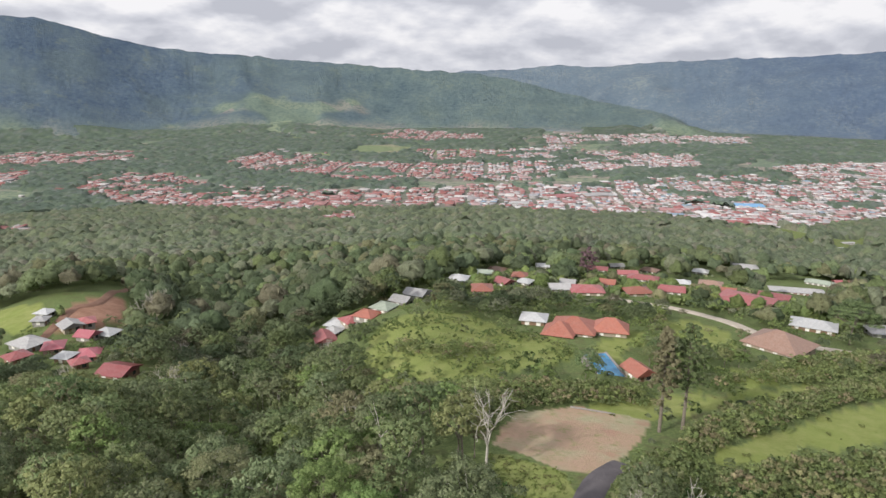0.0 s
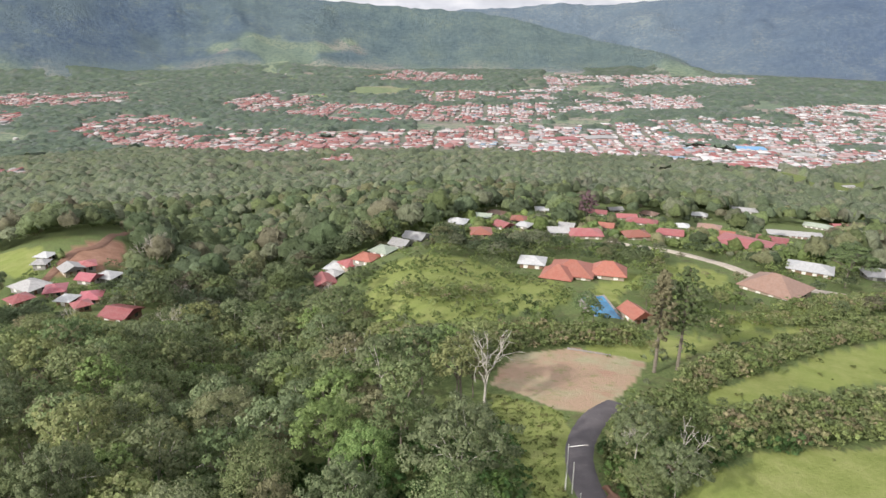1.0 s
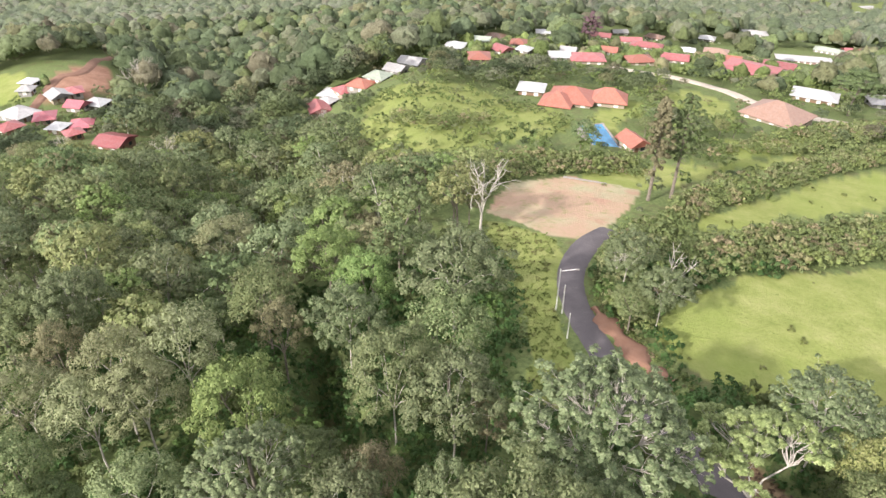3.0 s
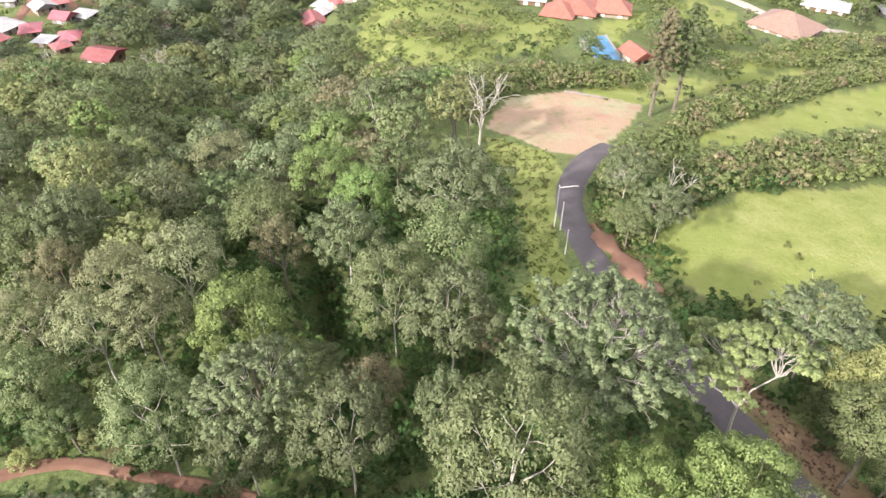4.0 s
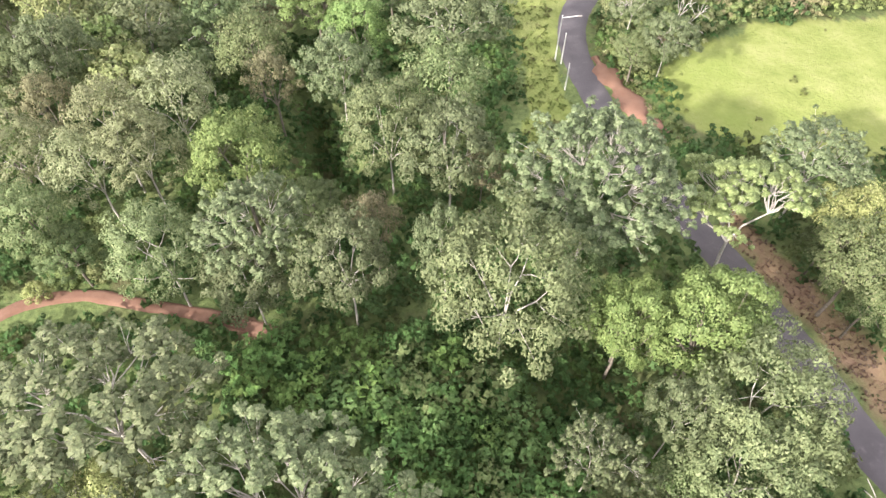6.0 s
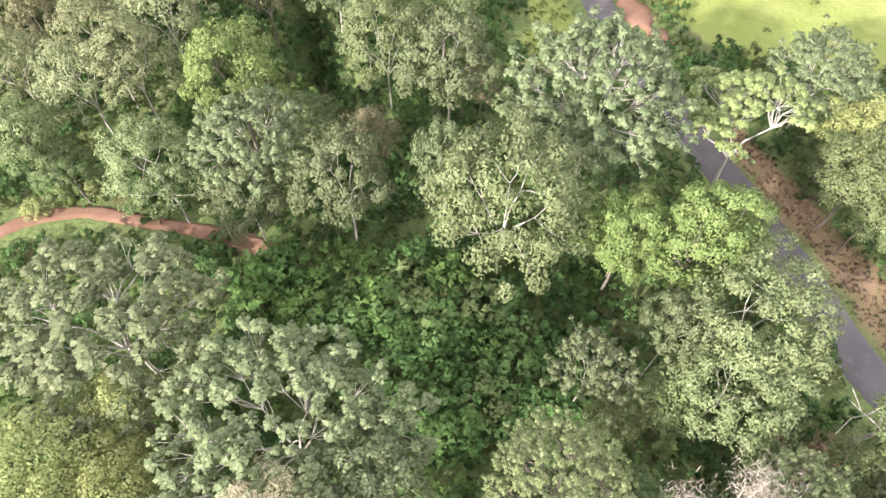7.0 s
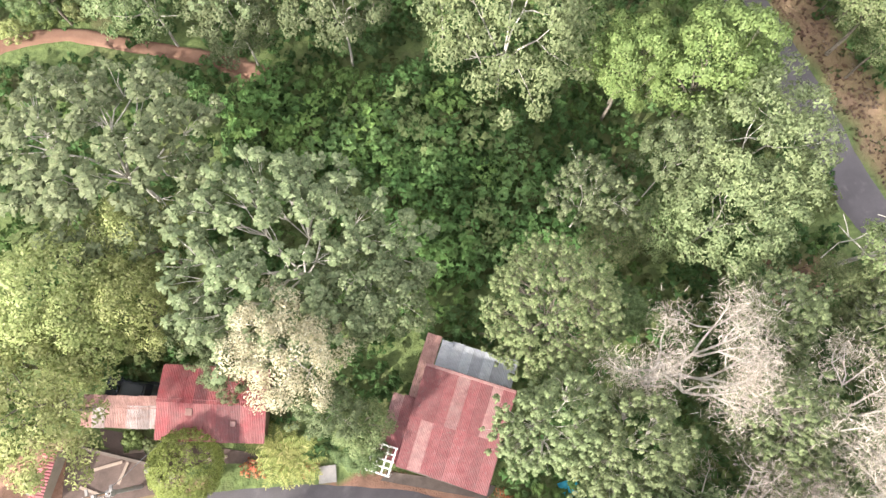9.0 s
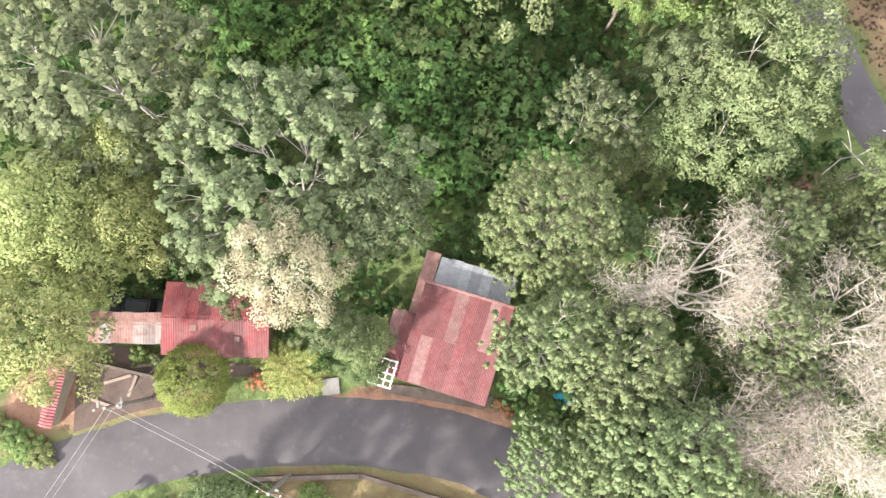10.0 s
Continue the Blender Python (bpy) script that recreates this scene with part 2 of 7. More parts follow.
def child(name, me, parent, label="", m=None):
    ob = new(name, me)
    ob.parent = parent
    if m is not None:
        ob.matrix_basis = m
    return tagged(ob, label)


def part(name, bm, material, parent, label="", m=None):
    me = bpy.data.meshes.new(name)
    bm.to_mesh(me)
    bm.free()
    me.materials.append(material)
    return child(name, me, parent, label, m)


def block(x0, x1, y0, y1, z0, z1, bevel=0.0):
    bm = bmesh.new()
    bmesh.ops.create_cube(bm, size=1)
    for v in bm.verts:
        v.co = ((x0 + x1) / 2 + v.co.x * (x1 - x0), (y0 + y1) / 2 + v.co.y * (y1 - y0), (z0 + z1) / 2 + v.co.z * (z1 - z0))
    if bevel:
        bmesh.ops.bevel(bm, geom=bm.edges[:], offset=bevel, segments=1, affect="EDGES")
    return bm


def tubes(lines, sides=6):
    """Tapered round limbs. Each line: points with their radii. Returns arrays of corners and faces."""
    vs, fs, n = [], [], 0
    ang = np.arange(sides) * 2 * np.pi / sides
    for pts in lines:
        pts = [(np.array(p, float), r) for p, r in pts]
        for i, (p, r) in enumerate(pts):
            a = pts[min(i + 1, len(pts) - 1)][0] - pts[max(i - 1, 0)][0]
            a = a / (np.linalg.norm(a) + 1e-9)
            u = np.cross(a, (0.3, 0.9, 0.1) if abs(a[2]) > 0.9 else (0, 0, 1.0))
            u /= np.linalg.norm(u)
            w = np.cross(a, u)
            vs.append(p + r * (np.cos(ang)[:, None] * u + np.sin(ang)[:, None] * w))
            if i:
                for k in range(sides):
                    k2 = (k + 1) % sides
                    fs.append((n - sides + k, n - sides + k2, n + k2, n + k))
            n += sides
    return np.concatenate(vs), np.array(fs)


def smooth_line(pts, n=6):
    """A rounded line through points, by Catmull-Rom."""
    p = np.array(pts, float)
    p = np.vstack([2 * p[0] - p[1], p, 2 * p[-1] - p[-2]])
    out = []
    for i in range(1, len(p) - 2):
        for s in np.linspace(0, 1, n, endpoint=False):
            a, b, c, d = p[i - 1:i + 3]
            out.append(0.5 * (2 * b + (c - a) * s + (2 * a - 5 * b + 4 * c - d) * s * s + (3 * b - a - 3 * c + d) * s ** 3))
    return np.array(out + [p[-2]])


def inside(x, y, poly):
    """Which of the points lie in a polygon."""
    x, y = np.asarray(x, float), np.asarray(y, float)
    c = np.zeros(x.shape, bool)
    for (x1, y1), (x2, y2) in zip(poly, poly[1:] + poly[:1]):
        if y1 != y2:
            c ^= ((y1 > y) != (y2 > y)) & (x < (x2 - x1) * (y - y1) / (y2 - y1) + x1)
    return c


def off_line(x, y, line):
    """The distance of points to a line of points."""
    best = np.full(np.shape(x), 1e9)
    for a, b in zip(line[:-1], line[1:]):
        v = b - a
        s = np.clip(((x - a[0]) * v[0] + (y - a[1]) * v[1]) / (v @ v + 1e-9), 0, 1)
        best = np.minimum(best, np.hypot(x - a[0] - s * v[0], y - a[1] - s * v[1]))
    return best


def headroom(x, y, r, points):
    """How high a tree may grow at each place and still leave the given open places to be seen across the valley from the lookout over the origin."""
    x, y = np.asarray(x, float), np.asarray(y, float)
    d, az, g = np.hypot(x, y), np.arctan2(x, y), ground(x, y)
    pd, paz = np.hypot(points[:, 0], points[:, 1]), np.arctan2(points[:, 0], points[:, 1])
    slope = (points[:, 2] - EYE) / pd
    room = np.full(x.shape, 99.0)
    for k in range(len(points)):
        m = (d < pd[k] - 1) & (d > pd[k] * 0.4) & (np.abs(az - paz[k]) * d < r + 1.5)
        room[m] = np.minimum(room[m], EYE + slope[k] * d[m] - g[m])
    return room


# ---- the plan: open land, lots, roads ----
PASTURE = [
    [(27.7, 65.6), (29.9, 70.8), (33.8, 74.4), (42.0, 80.3), (52.6, 83.2), (71.1, 89.0), (76.5, 87.1), (54.2, 54.0), (38.2, 52.9), (30.3, 56.9), (27.7, 61.2)],
    [(43.1, 99.0), (61.7, 115.2), (83.0, 132.0), (105.5, 143.9), (120.5, 151.2), (99.2, 119.9), (88.3, 116.3), (64.8, 107.6), (45.3, 95.7)],
    [(28.1, 126.0), (44.5, 131.0), (55.1, 133.6), (69.8, 141.9), (90.7, 151.6), (87.1, 145.2), (65.7, 132.9), (51.7, 124.8), (40.3, 117.3), (29.8, 118.7)],
    [(71.0, 157.1), (98.1, 167.7), (92.3, 154.5), (68.5, 144.9)],
    [(-21.8, 170.0), (-21.6, 189.7), (-16.7, 203.0), (-4.3, 203.4), (10.0, 205.2), (19.6, 192.3), (26.5, 180.9), (24.9, 157.3), (15.1, 145.3), (5.8, 139.6), (-5.3, 133.8), (-15.5, 145.1)],
    [(-235.1, 318.8), (-205.1, 300.3), (-154.6, 249.0), (-143.1, 238.3), (-140.5, 229.8), (-142.9, 221.6), (-152.7, 221.3), (-170.2, 229.2)],
    [(7.4, 99.4), (14.2, 95.6), (19.8, 90.5), (19.5, 86.9), (16.7, 79.5), (15.8, 70.5), (15.9, 63.3), (16.8, 59.1), (13.4, 52.4), (10.2, 51.4), (10.5, 67.7), (9.3, 82.7), (7.2, 90.7)],
    [(43.0, 179.7), (57.6, 195.1), (58.4, 186.1), (44.2, 157.0), (40.2, 163.0)],
    [(72.6, 214.8), (85.8, 219.8), (89.4, 200.9), (84.8, 182.3), (72.0, 174.3), (68.9, 192.7)],
    [(43.8, 128.8), (45.9, 133.5), (57.4, 139.8), (54.9, 133.2)],
    [(16.8, 156.4), (24.0, 187.1), (34.7, 182.1), (31.8, 157.9), (23.1, 146.9)],
    [(129.8, 742.4), (258.7, 833.3), (242.2, 768.2), (107.9, 586.6)],
    [(635.3, 1103.0), (751.0, 1190.3), (593.2, 922.5), (527.2, 896.0)],
    [(-951.7, 3512.3), (-658.9, 3631.2), (-567.0, 3252.9), (-779.0, 3143.0)],
    [(-575.1, 3147.0), (197.8, 3192.8), (261.1, 2748.5), (-506.0, 2758.4)],
]
EARTH = [
    [(-132.6, 219.7), (-136.6, 233.1), (-138.5, 245.6), (-138.0, 258.4), (-133.3, 269.0), (-123.4, 256.7), (-118.2, 235.1), (-123.8, 225.1)],
    [(-429.6, 3677.2), (-194.8, 3757.1), (-132.8, 3719.0), (-360.2, 3577.1)],
    [(28.6, 42.0), (30.6, 38.0), (33.2, 32.0), (34.8, 27.0), (36.4, 22.4), (38.2, 18.2), (41.4, 13.8), (46.0, 8.0), (50.0, 10.0), (45.0, 16.0), (41.8, 21.0), (40.6, 26.0), (38.4, 32.0), (34.5, 38.0), (31.0, 45.0)],
    [(-31.0, -1.9), (-27.7, -1.6), (-20.2, -2.6), (-15.6, -4.4), (-14.8, -4.9), (-18.4, -4.6), (-24.5, -5.8), (-29.2, -7.6), (-33.3, -6.3)],
    [(-9.0, -4.6), (-5.7, -3.3), (-3.2, -3.5), (5.1, -5.6), (5.3, -6.8), (-1.6, -5.7), (-7.4, -4.8)],
    [(-12.3, -9.0), (-9.0, -8.9), (0.8, -10.0), (7.3, -12.2), (4.8, -13.7), (-3.3, -12.7), (-10.6, -12.5), (-12.7, -10.8)],
    [(-19.2, 30.5), (-16.8, 31.0), (-14.0, 29.2), (-15.8, 28.4), (-18.5, 29.3)],
    [(26.4, 11.9), (30.8, 12.2), (32.0, 9.2), (28.2, 8.2), (25.3, 9.8)],
]
LOT = [
    [(8.9, 103.1), (10.6, 111.0), (13.5, 118.2), (26.6, 123.1), (33.8, 120.0), (39.5, 117.0), (36.0, 109.3), (29.4, 99.0), (24.0, 92.0), (18.0, 92.3), (13.8, 97.8)],
]
BUSH = [
    [(25.1, 90.2), (30.9, 98.8), (38.5, 98.5), (44.1, 92.7), (62.0, 102.1), (84.3, 110.1), (95.0, 113.9), (77.2, 88.2), (71.8, 90.2), (53.1, 84.1), (42.4, 81.3), (33.4, 74.4), (27.8, 67.5), (24.3, 63.8), (22.9, 71.1), (22.4, 78.4), (24.1, 85.4)],
    [(36.9, 99.6), (44.9, 111.6), (55.8, 123.3), (67.2, 130.5), (81.2, 141.3), (117.5, 163.1), (135.8, 173.5), (122.3, 153.7), (106.7, 145.8), (83.8, 133.5), (62.4, 116.8), (43.7, 100.8)],
    [(-16.9, 131.3), (-9.4, 131.2), (2.7, 132.1), (15.2, 136.0), (27.6, 135.1), (44.7, 133.7), (43.0, 123.5), (32.6, 124.2), (24.5, 123.9), (13.6, 119.2), (8.3, 105.2), (6.9, 117.7)],
    [(61.3, 141.2), (70.2, 147.0), (84.3, 147.7), (123.5, 172.6), (150.7, 194.8), (134.6, 190.0), (108.5, 180.0), (73.1, 154.0)],
    [(-13.3, 172.8), (-1.0, 160.0), (14.0, 171.0), (13.2, 159.8), (-1.0, 152.0), (-14.1, 162.0)],
]
CLEARING = [(-21.9, 28.2), (-17.2, 27.1), (-10.2, 26.3), (-3.4, 27.6), (1.1, 28.1), (3.9, 24.9), (8.9, 21.1), (10.6, 19.0), (14.6, 14.2), (15.1, 11.5), (5.5, 12.0), (0.3, 10.7), (-2.3, 14.3), (-3.7, 18.2), (-9.9, 21.4), (-17.7, 22.8)]
BEND = np.array([(-38.9, -14.7), (-33.6, -12.3), (-28.3, -9.9), (-23.6, -8.3), (-18.8, -7.3), (-13.5, -6.7), (-7.4, -6.6), (-1.6, -7.3), (2.9, -8.5), (6.5, -10.6), (8.9, -13.2), (10.3, -16.9)])
LANE = np.array([(43.0, 7.0), (38.4, 12.8), (35.7, 17.2), (34.1, 21.4), (32.7, 26.0), (31.2, 30.2), (28.6, 37.0), (26.5, 41.4), (24.5, 48.1), (20.5, 57.8), (19.5, 62.4), (18.7, 66.9), (18.2, 72.0), (18.6, 78.0), (20.4, 84.1), (24.0, 91.1), (28.3, 96.0)])
VILLAGE = np.array([(66.1, 257.7), (74.6, 248.2), (87.1, 240.4), (96.7, 222.9), (100.3, 205.1), (105.6, 194.1), (119.4, 188.0), (133.1, 183.2)])
TRACK_FAR = np.array([(-133.6, 213.7), (-135.2, 225.6), (-137.2, 240.9), (-136.4, 265.0), (-181.9, 387.2), (-184.1, 470.3)])
TRACK = np.array([(-44.6, 28.6), (-41.5, 31.1), (-37.7, 33.4), (-32.6, 34.0), (-28.0, 33.0), (-23.7, 32.1), (-18.8, 30.9), (-14.0, 29.2)])
BANK = np.array([(20.6, 70.9), (21.6, 67.1), (23.3, 62.6), (24.4, 59.0), (26.8, 56.2)])
TOWN = [
    [(-1049, 1903), (-1132, 2233), (-904, 2217), (-624, 1960), (-344, 1850), (137, 1923), (541, 2070), (935, 2195), (1053, 2064), (1362, 2377), (1762, 2502), (1131, 1577), (772, 1336), (462, 1002), (434, 1083), (404, 1317), (254, 1405), (136, 1402), (-28, 1410), (-353, 1386), (-537, 1479), (-809, 1659)],
    [(-880, 2591), (-685, 2950), (-335, 2485), (444, 2503), (604, 2885), (1032, 2794), (870, 2397), (395, 2218), (145, 2037), (-246, 2070), (-474, 2178)],
    [(-480, 3605), (-194, 3748), (216, 3497), (175, 3253), (-170, 3253)],
    [(330, 3497), (876, 3527), (1497, 3371), (1356, 3101), (682, 3143), (427, 2966)],
    [(-208, 3027), (228, 2899), (563, 3053), (472, 2663), (-51, 2595)],
    [(-1874, 2925), (-1379, 2887), (-1031, 2596), (-1233, 2527), (-1689, 2431)],
    [(-1665, 2395), (-1391, 2332), (-1200, 1971), (-1328, 1894)],
    [(1152, 2348), (1519, 2583), (1797, 2554), (1623, 2298), (1082, 2124)],
    [(-248, 1319), (-187, 1359), (-146, 1206), (-220, 1221)],
    [(-891, 1350), (-766, 1292), (-697, 1173), (-823, 1244)],
]



# ---- the land ----
az_front = np.radians(np.arange(-46, 46.01, 0.33))
az_rest = np.radians(np.arange(49, 312, 3.5))
angles = np.concatenate([az_front, az_rest])
radii = np.concatenate([[0.0], np.geomspace(2.0, 50, 90), np.arange(51, 126, 0.9), np.geomspace(127, 3300, 120), np.arange(3325, 4990, 24.0)])
AA, RR = np.meshgrid(angles, radii)
GX, GY = RR * np.sin(AA), RR * np.cos(AA)
GZ = ground(GX, GY)
na, nr = len(angles), len(radii)
ii, jj = np.meshgrid(np.arange(nr - 1), np.arange(na), indexing="ij")
j2 = (jj + 1) % na
land_faces = np.stack([ii * na + jj, (ii + 1) * na + jj, (ii + 1) * na + j2, ii * na + j2], -1).reshape(-1, 4)[:, ::-1]


def land_mat():
    n = Nodes("land")
    att = n.add("Attribute", attribute_name="cover").outputs["Color"]
    sep = n.add("SeparateColor")
    n.put(sep.inputs[0], att)
    grass_f, earth_f, far_f = sep.outputs
    lot_f = n.add("Attribute", attribute_name="lot").outputs["Fac"]
    big, mid, fine, tiny = n.noise(0.02, 5), n.noise(0.22, 5, 0.65), n.noise(1.6, 5, 0.7), n.noise(9.0, 4, 0.7)
    under = n.mix(n.span(fine, 0.35, 0.65), (0.080, 0.108, 0.042), (0.150, 0.188, 0.070))
    under = n.mix(n.span(mid, 0.52, 0.68, 0, 0.6), under, (0.105, 0.082, 0.050))
    grass = n.ramp(n.math("ADD", n.math("MULTIPLY", mid, 0.65), n.math("MULTIPLY", fine, 0.35)),
                   [(0.34, (0.148, 0.180, 0.050)), (0.5, (0.206, 0.232, 0.074)), (0.66, (0.264, 0.275, 0.108))])
    grass = n.mix(n.span(n.noise(0.045, 6, 0.65), 0.46, 0.6, 0, 0.5), grass, (0.175, 0.225, 0.055))
    grass = n.mix(n.span(tiny, 0.52, 0.68, 0, 0.45), grass, (0.17, 0.22, 0.045))
    grass = n.mix(n.span(n.noise(0.55, 6, 0.75), 0.63, 0.70, 0, 0.7), grass, (0.09, 0.14, 0.03))
    earth = n.mix(n.span(mid, 0.35, 0.65), (0.23, 0.125, 0.085), (0.32, 0.19, 0.135))
    earth = n.mix(n.span(fine, 0.5, 0.7, 0, 0.5), earth, (0.13, 0.085, 0.062))
    lot = n.mix(n.span(n.math("ADD", n.math("MULTIPLY", n.noise(0.06, 3), 0.75), n.math("MULTIPLY", mid, 0.25)), 0.44, 0.56), (0.33, 0.305, 0.20), (0.36, 0.25, 0.18))
    lot = n.mix(n.span(fine, 0.45, 0.7, 0, 0.55), lot, (0.27, 0.24, 0.125))
    lot = n.mix(n.span(n.noise(0.35, 5, 0.7), 0.52, 0.66, 0, 0.75), lot, (0.22, 0.22, 0.10))
    lot = n.mix(n.span(n.noise(0.16, 4, 0.6), 0.56, 0.66, 0, 0.7), lot, (0.33, 0.20, 0.145))
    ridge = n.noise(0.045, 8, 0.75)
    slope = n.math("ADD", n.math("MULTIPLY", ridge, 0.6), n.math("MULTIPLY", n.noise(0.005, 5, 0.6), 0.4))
    # distance haze is put into these colours: bluer than the forest itself
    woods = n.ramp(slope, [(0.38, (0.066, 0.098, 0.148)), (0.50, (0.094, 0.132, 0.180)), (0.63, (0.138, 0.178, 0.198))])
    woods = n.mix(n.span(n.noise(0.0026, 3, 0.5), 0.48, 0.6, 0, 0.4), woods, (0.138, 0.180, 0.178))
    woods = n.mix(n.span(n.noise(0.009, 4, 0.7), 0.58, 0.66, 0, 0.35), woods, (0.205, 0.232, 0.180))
    # colour shift along x: cloud shade painted left, lit green painted right
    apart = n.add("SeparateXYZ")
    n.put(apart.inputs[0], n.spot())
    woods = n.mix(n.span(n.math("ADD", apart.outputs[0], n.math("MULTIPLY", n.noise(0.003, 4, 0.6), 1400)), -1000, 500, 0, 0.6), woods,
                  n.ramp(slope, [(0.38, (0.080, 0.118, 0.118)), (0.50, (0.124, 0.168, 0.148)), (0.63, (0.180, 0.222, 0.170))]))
    # the farther range has more haze painted in, palest at its left end
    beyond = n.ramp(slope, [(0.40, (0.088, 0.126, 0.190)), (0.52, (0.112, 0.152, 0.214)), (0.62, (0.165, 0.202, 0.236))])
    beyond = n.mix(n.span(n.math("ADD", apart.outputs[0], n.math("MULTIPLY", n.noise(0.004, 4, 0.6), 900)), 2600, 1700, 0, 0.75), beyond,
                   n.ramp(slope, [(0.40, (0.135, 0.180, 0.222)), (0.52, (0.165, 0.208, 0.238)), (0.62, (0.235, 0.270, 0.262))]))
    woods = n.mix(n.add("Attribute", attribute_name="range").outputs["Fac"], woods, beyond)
    plots = n.add("TexVoronoi")
    n.put(plots.inputs["Vector"], n.spot()), n.put(plots.inputs["Scale"], 0.0052)
    plot = n.add("SeparateColor")
    n.put(plot.inputs[0], plots.outputs["Color"])
    field = n.ramp(plot.outputs[0], [(0.0, (0.130, 0.168, 0.120)), (0.45, (0.185, 0.215, 0.140)), (0.62, (0.215, 0.225, 0.165)), (0.8, (0.255, 0.215, 0.185))])
    field = n.mix(n.span(n.noise(0.05, 5, 0.7), 0.48, 0.58, 0, 0.8), field, (0.085, 0.118, 0.095))
    plain_f = n.add("Attribute", attribute_name="plain").outputs["Fac"]
    under = n.mix(plain_f, under, field)
    streets = n.mix(n.span(n.noise(0.04, 4, 0.6), 0.42, 0.58), (0.185, 0.165, 0.150), (0.120, 0.145, 0.095))
    under = n.mix(n.add("Attribute", attribute_name="streets").outputs["Fac"], under, streets)
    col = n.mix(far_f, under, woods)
    col = n.mix(grass_f, col, grass)
    col = n.mix(earth_f, col, earth)
    col = n.mix(lot_f, col, lot)
    return n.end(col, 0.95, normal=n.bump(n.math("ADD", fine, n.math("MULTIPLY", n.math("MULTIPLY", ridge, 110), far_f)), 0.9, 0.25), spec=0.1)


cov = np.zeros((nr, na, 4), np.float32)
cov[..., 3] = 1
wob = fractal(GX / 6, GY / 6, 3, 77) * np.clip(RR / 90, 0.3, 2.0) * 1.2
wob2 = fractal(GX / 6, GY / 6, 3, 78) * np.clip(RR / 90, 0.3, 2.0) * 1.2
for poly in PASTURE:
    cov[..., 0] = np.maximum(cov[..., 0], inside(GX + wob, GY + wob2, poly) * (0.85 if poly is PASTURE[6] else 0.85 if poly in (PASTURE[4], PASTURE[10]) else 1.0 if poly[0][1] < 600 else 0.32))
for poly in EARTH:
    cov[..., 1] = np.maximum(cov[..., 1], inside(GX + wob * 0.6, GY + wob2 * 0.6, poly) * (0.62 if poly is EARTH[2] else 0.5 if poly is EARTH[5] else 1.0))
far_field = fractal(GX / 170, GY / 170, 3, 91)
cov[..., 0] = np.maximum(cov[..., 0], step(0.9, 1.05, far_field) * step(600, 700, RR) * (1 - step(1500, 1900, RR)) * 0.3)
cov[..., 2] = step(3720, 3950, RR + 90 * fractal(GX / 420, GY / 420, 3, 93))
plain = step(1500, 1900, RR)
# cleared fields on the foot of the mountain
foot_x, foot_d = np.degrees(np.arctan2(GX, GY)), RR
cleared = np.exp(-((foot_x + 11) / 7.5) ** 2) * np.exp(-((foot_d - 4020) / 190) ** 2) + 0.5 * fractal(GX / 260, GY / 260, 3, 94)
cov[..., 2] *= 1 - 0.75 * step(0.55, 0.8, cleared)
lots, town_f = np.zeros((nr, na), np.float32), np.zeros((nr, na), np.float32)
for poly in TOWN:
    town_f = np.maximum(town_f, inside(GX + wob, GY + wob2, poly))
for poly in LOT:
    lots = np.maximum(lots, inside(GX + wob * 0.3, GY + wob2 * 0.3, poly))
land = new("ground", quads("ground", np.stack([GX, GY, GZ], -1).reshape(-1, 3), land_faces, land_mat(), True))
ca = land.data.attributes.new("cover", "FLOAT_COLOR", "POINT")
ca.data.foreach_set("color", cov.ravel())
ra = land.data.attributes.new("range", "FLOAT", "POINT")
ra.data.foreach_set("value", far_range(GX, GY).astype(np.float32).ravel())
ta = land.data.attributes.new("streets", "FLOAT", "POINT")
ta.data.foreach_set("value", town_f.astype(np.float32).ravel())
pa = land.data.attributes.new("plain", "FLOAT", "POINT")
pa.data.foreach_set("value", plain.astype(np.float32).ravel())
la = land.data.attributes.new("lot", "FLOAT", "POINT")
la.data.foreach_set("value", lots.astype(np.float32).ravel())
tagged(land, "rolling green land with pasture, bare earth and wooded mountains", "ground", kind="structure")


def ribbon(name, line, width, material, lift=0.12, label="", category="road", crown=0.06, across=6, kind="structure", wobble=0.25):
    """A road laid over the land along a line."""
    line = smooth_line(line, 8)
    tang = np.gradient(line, axis=0)
    tang /= np.linalg.norm(tang, axis=1)[:, None]
    side = np.stack([tang[:, 1], -tang[:, 0]], 1)
    s = np.linspace(-1, 1, across + 1)
    edge = 1 + wobble / width * fractal(np.arange(len(line)) / 3.0, np.full(len(line), 3.3), 3, 12)
    P = line[:, None, :] + side[:, None, :] * (s[None, :, None] * width / 2 * edge[:, None, None])
    Z = ground(P[..., 0], P[..., 1]) + lift + crown * (1 - s[None, :] ** 2)
    Z[:, 0] -= lift * 1.5
    Z[:, -1] -= lift * 1.5
    v = np.concatenate([P, Z[..., None]], -1).reshape(-1, 3)
    w = across + 1
    f = [(i * w + k, i * w + k + 1, (i + 1) * w + k + 1, (i + 1) * w + k) for i in range(len(line) - 1) for k in range(across)]
    return tagged(new(name, quads(name, v, np.array(f), material, True)), label, category, kind=kind)


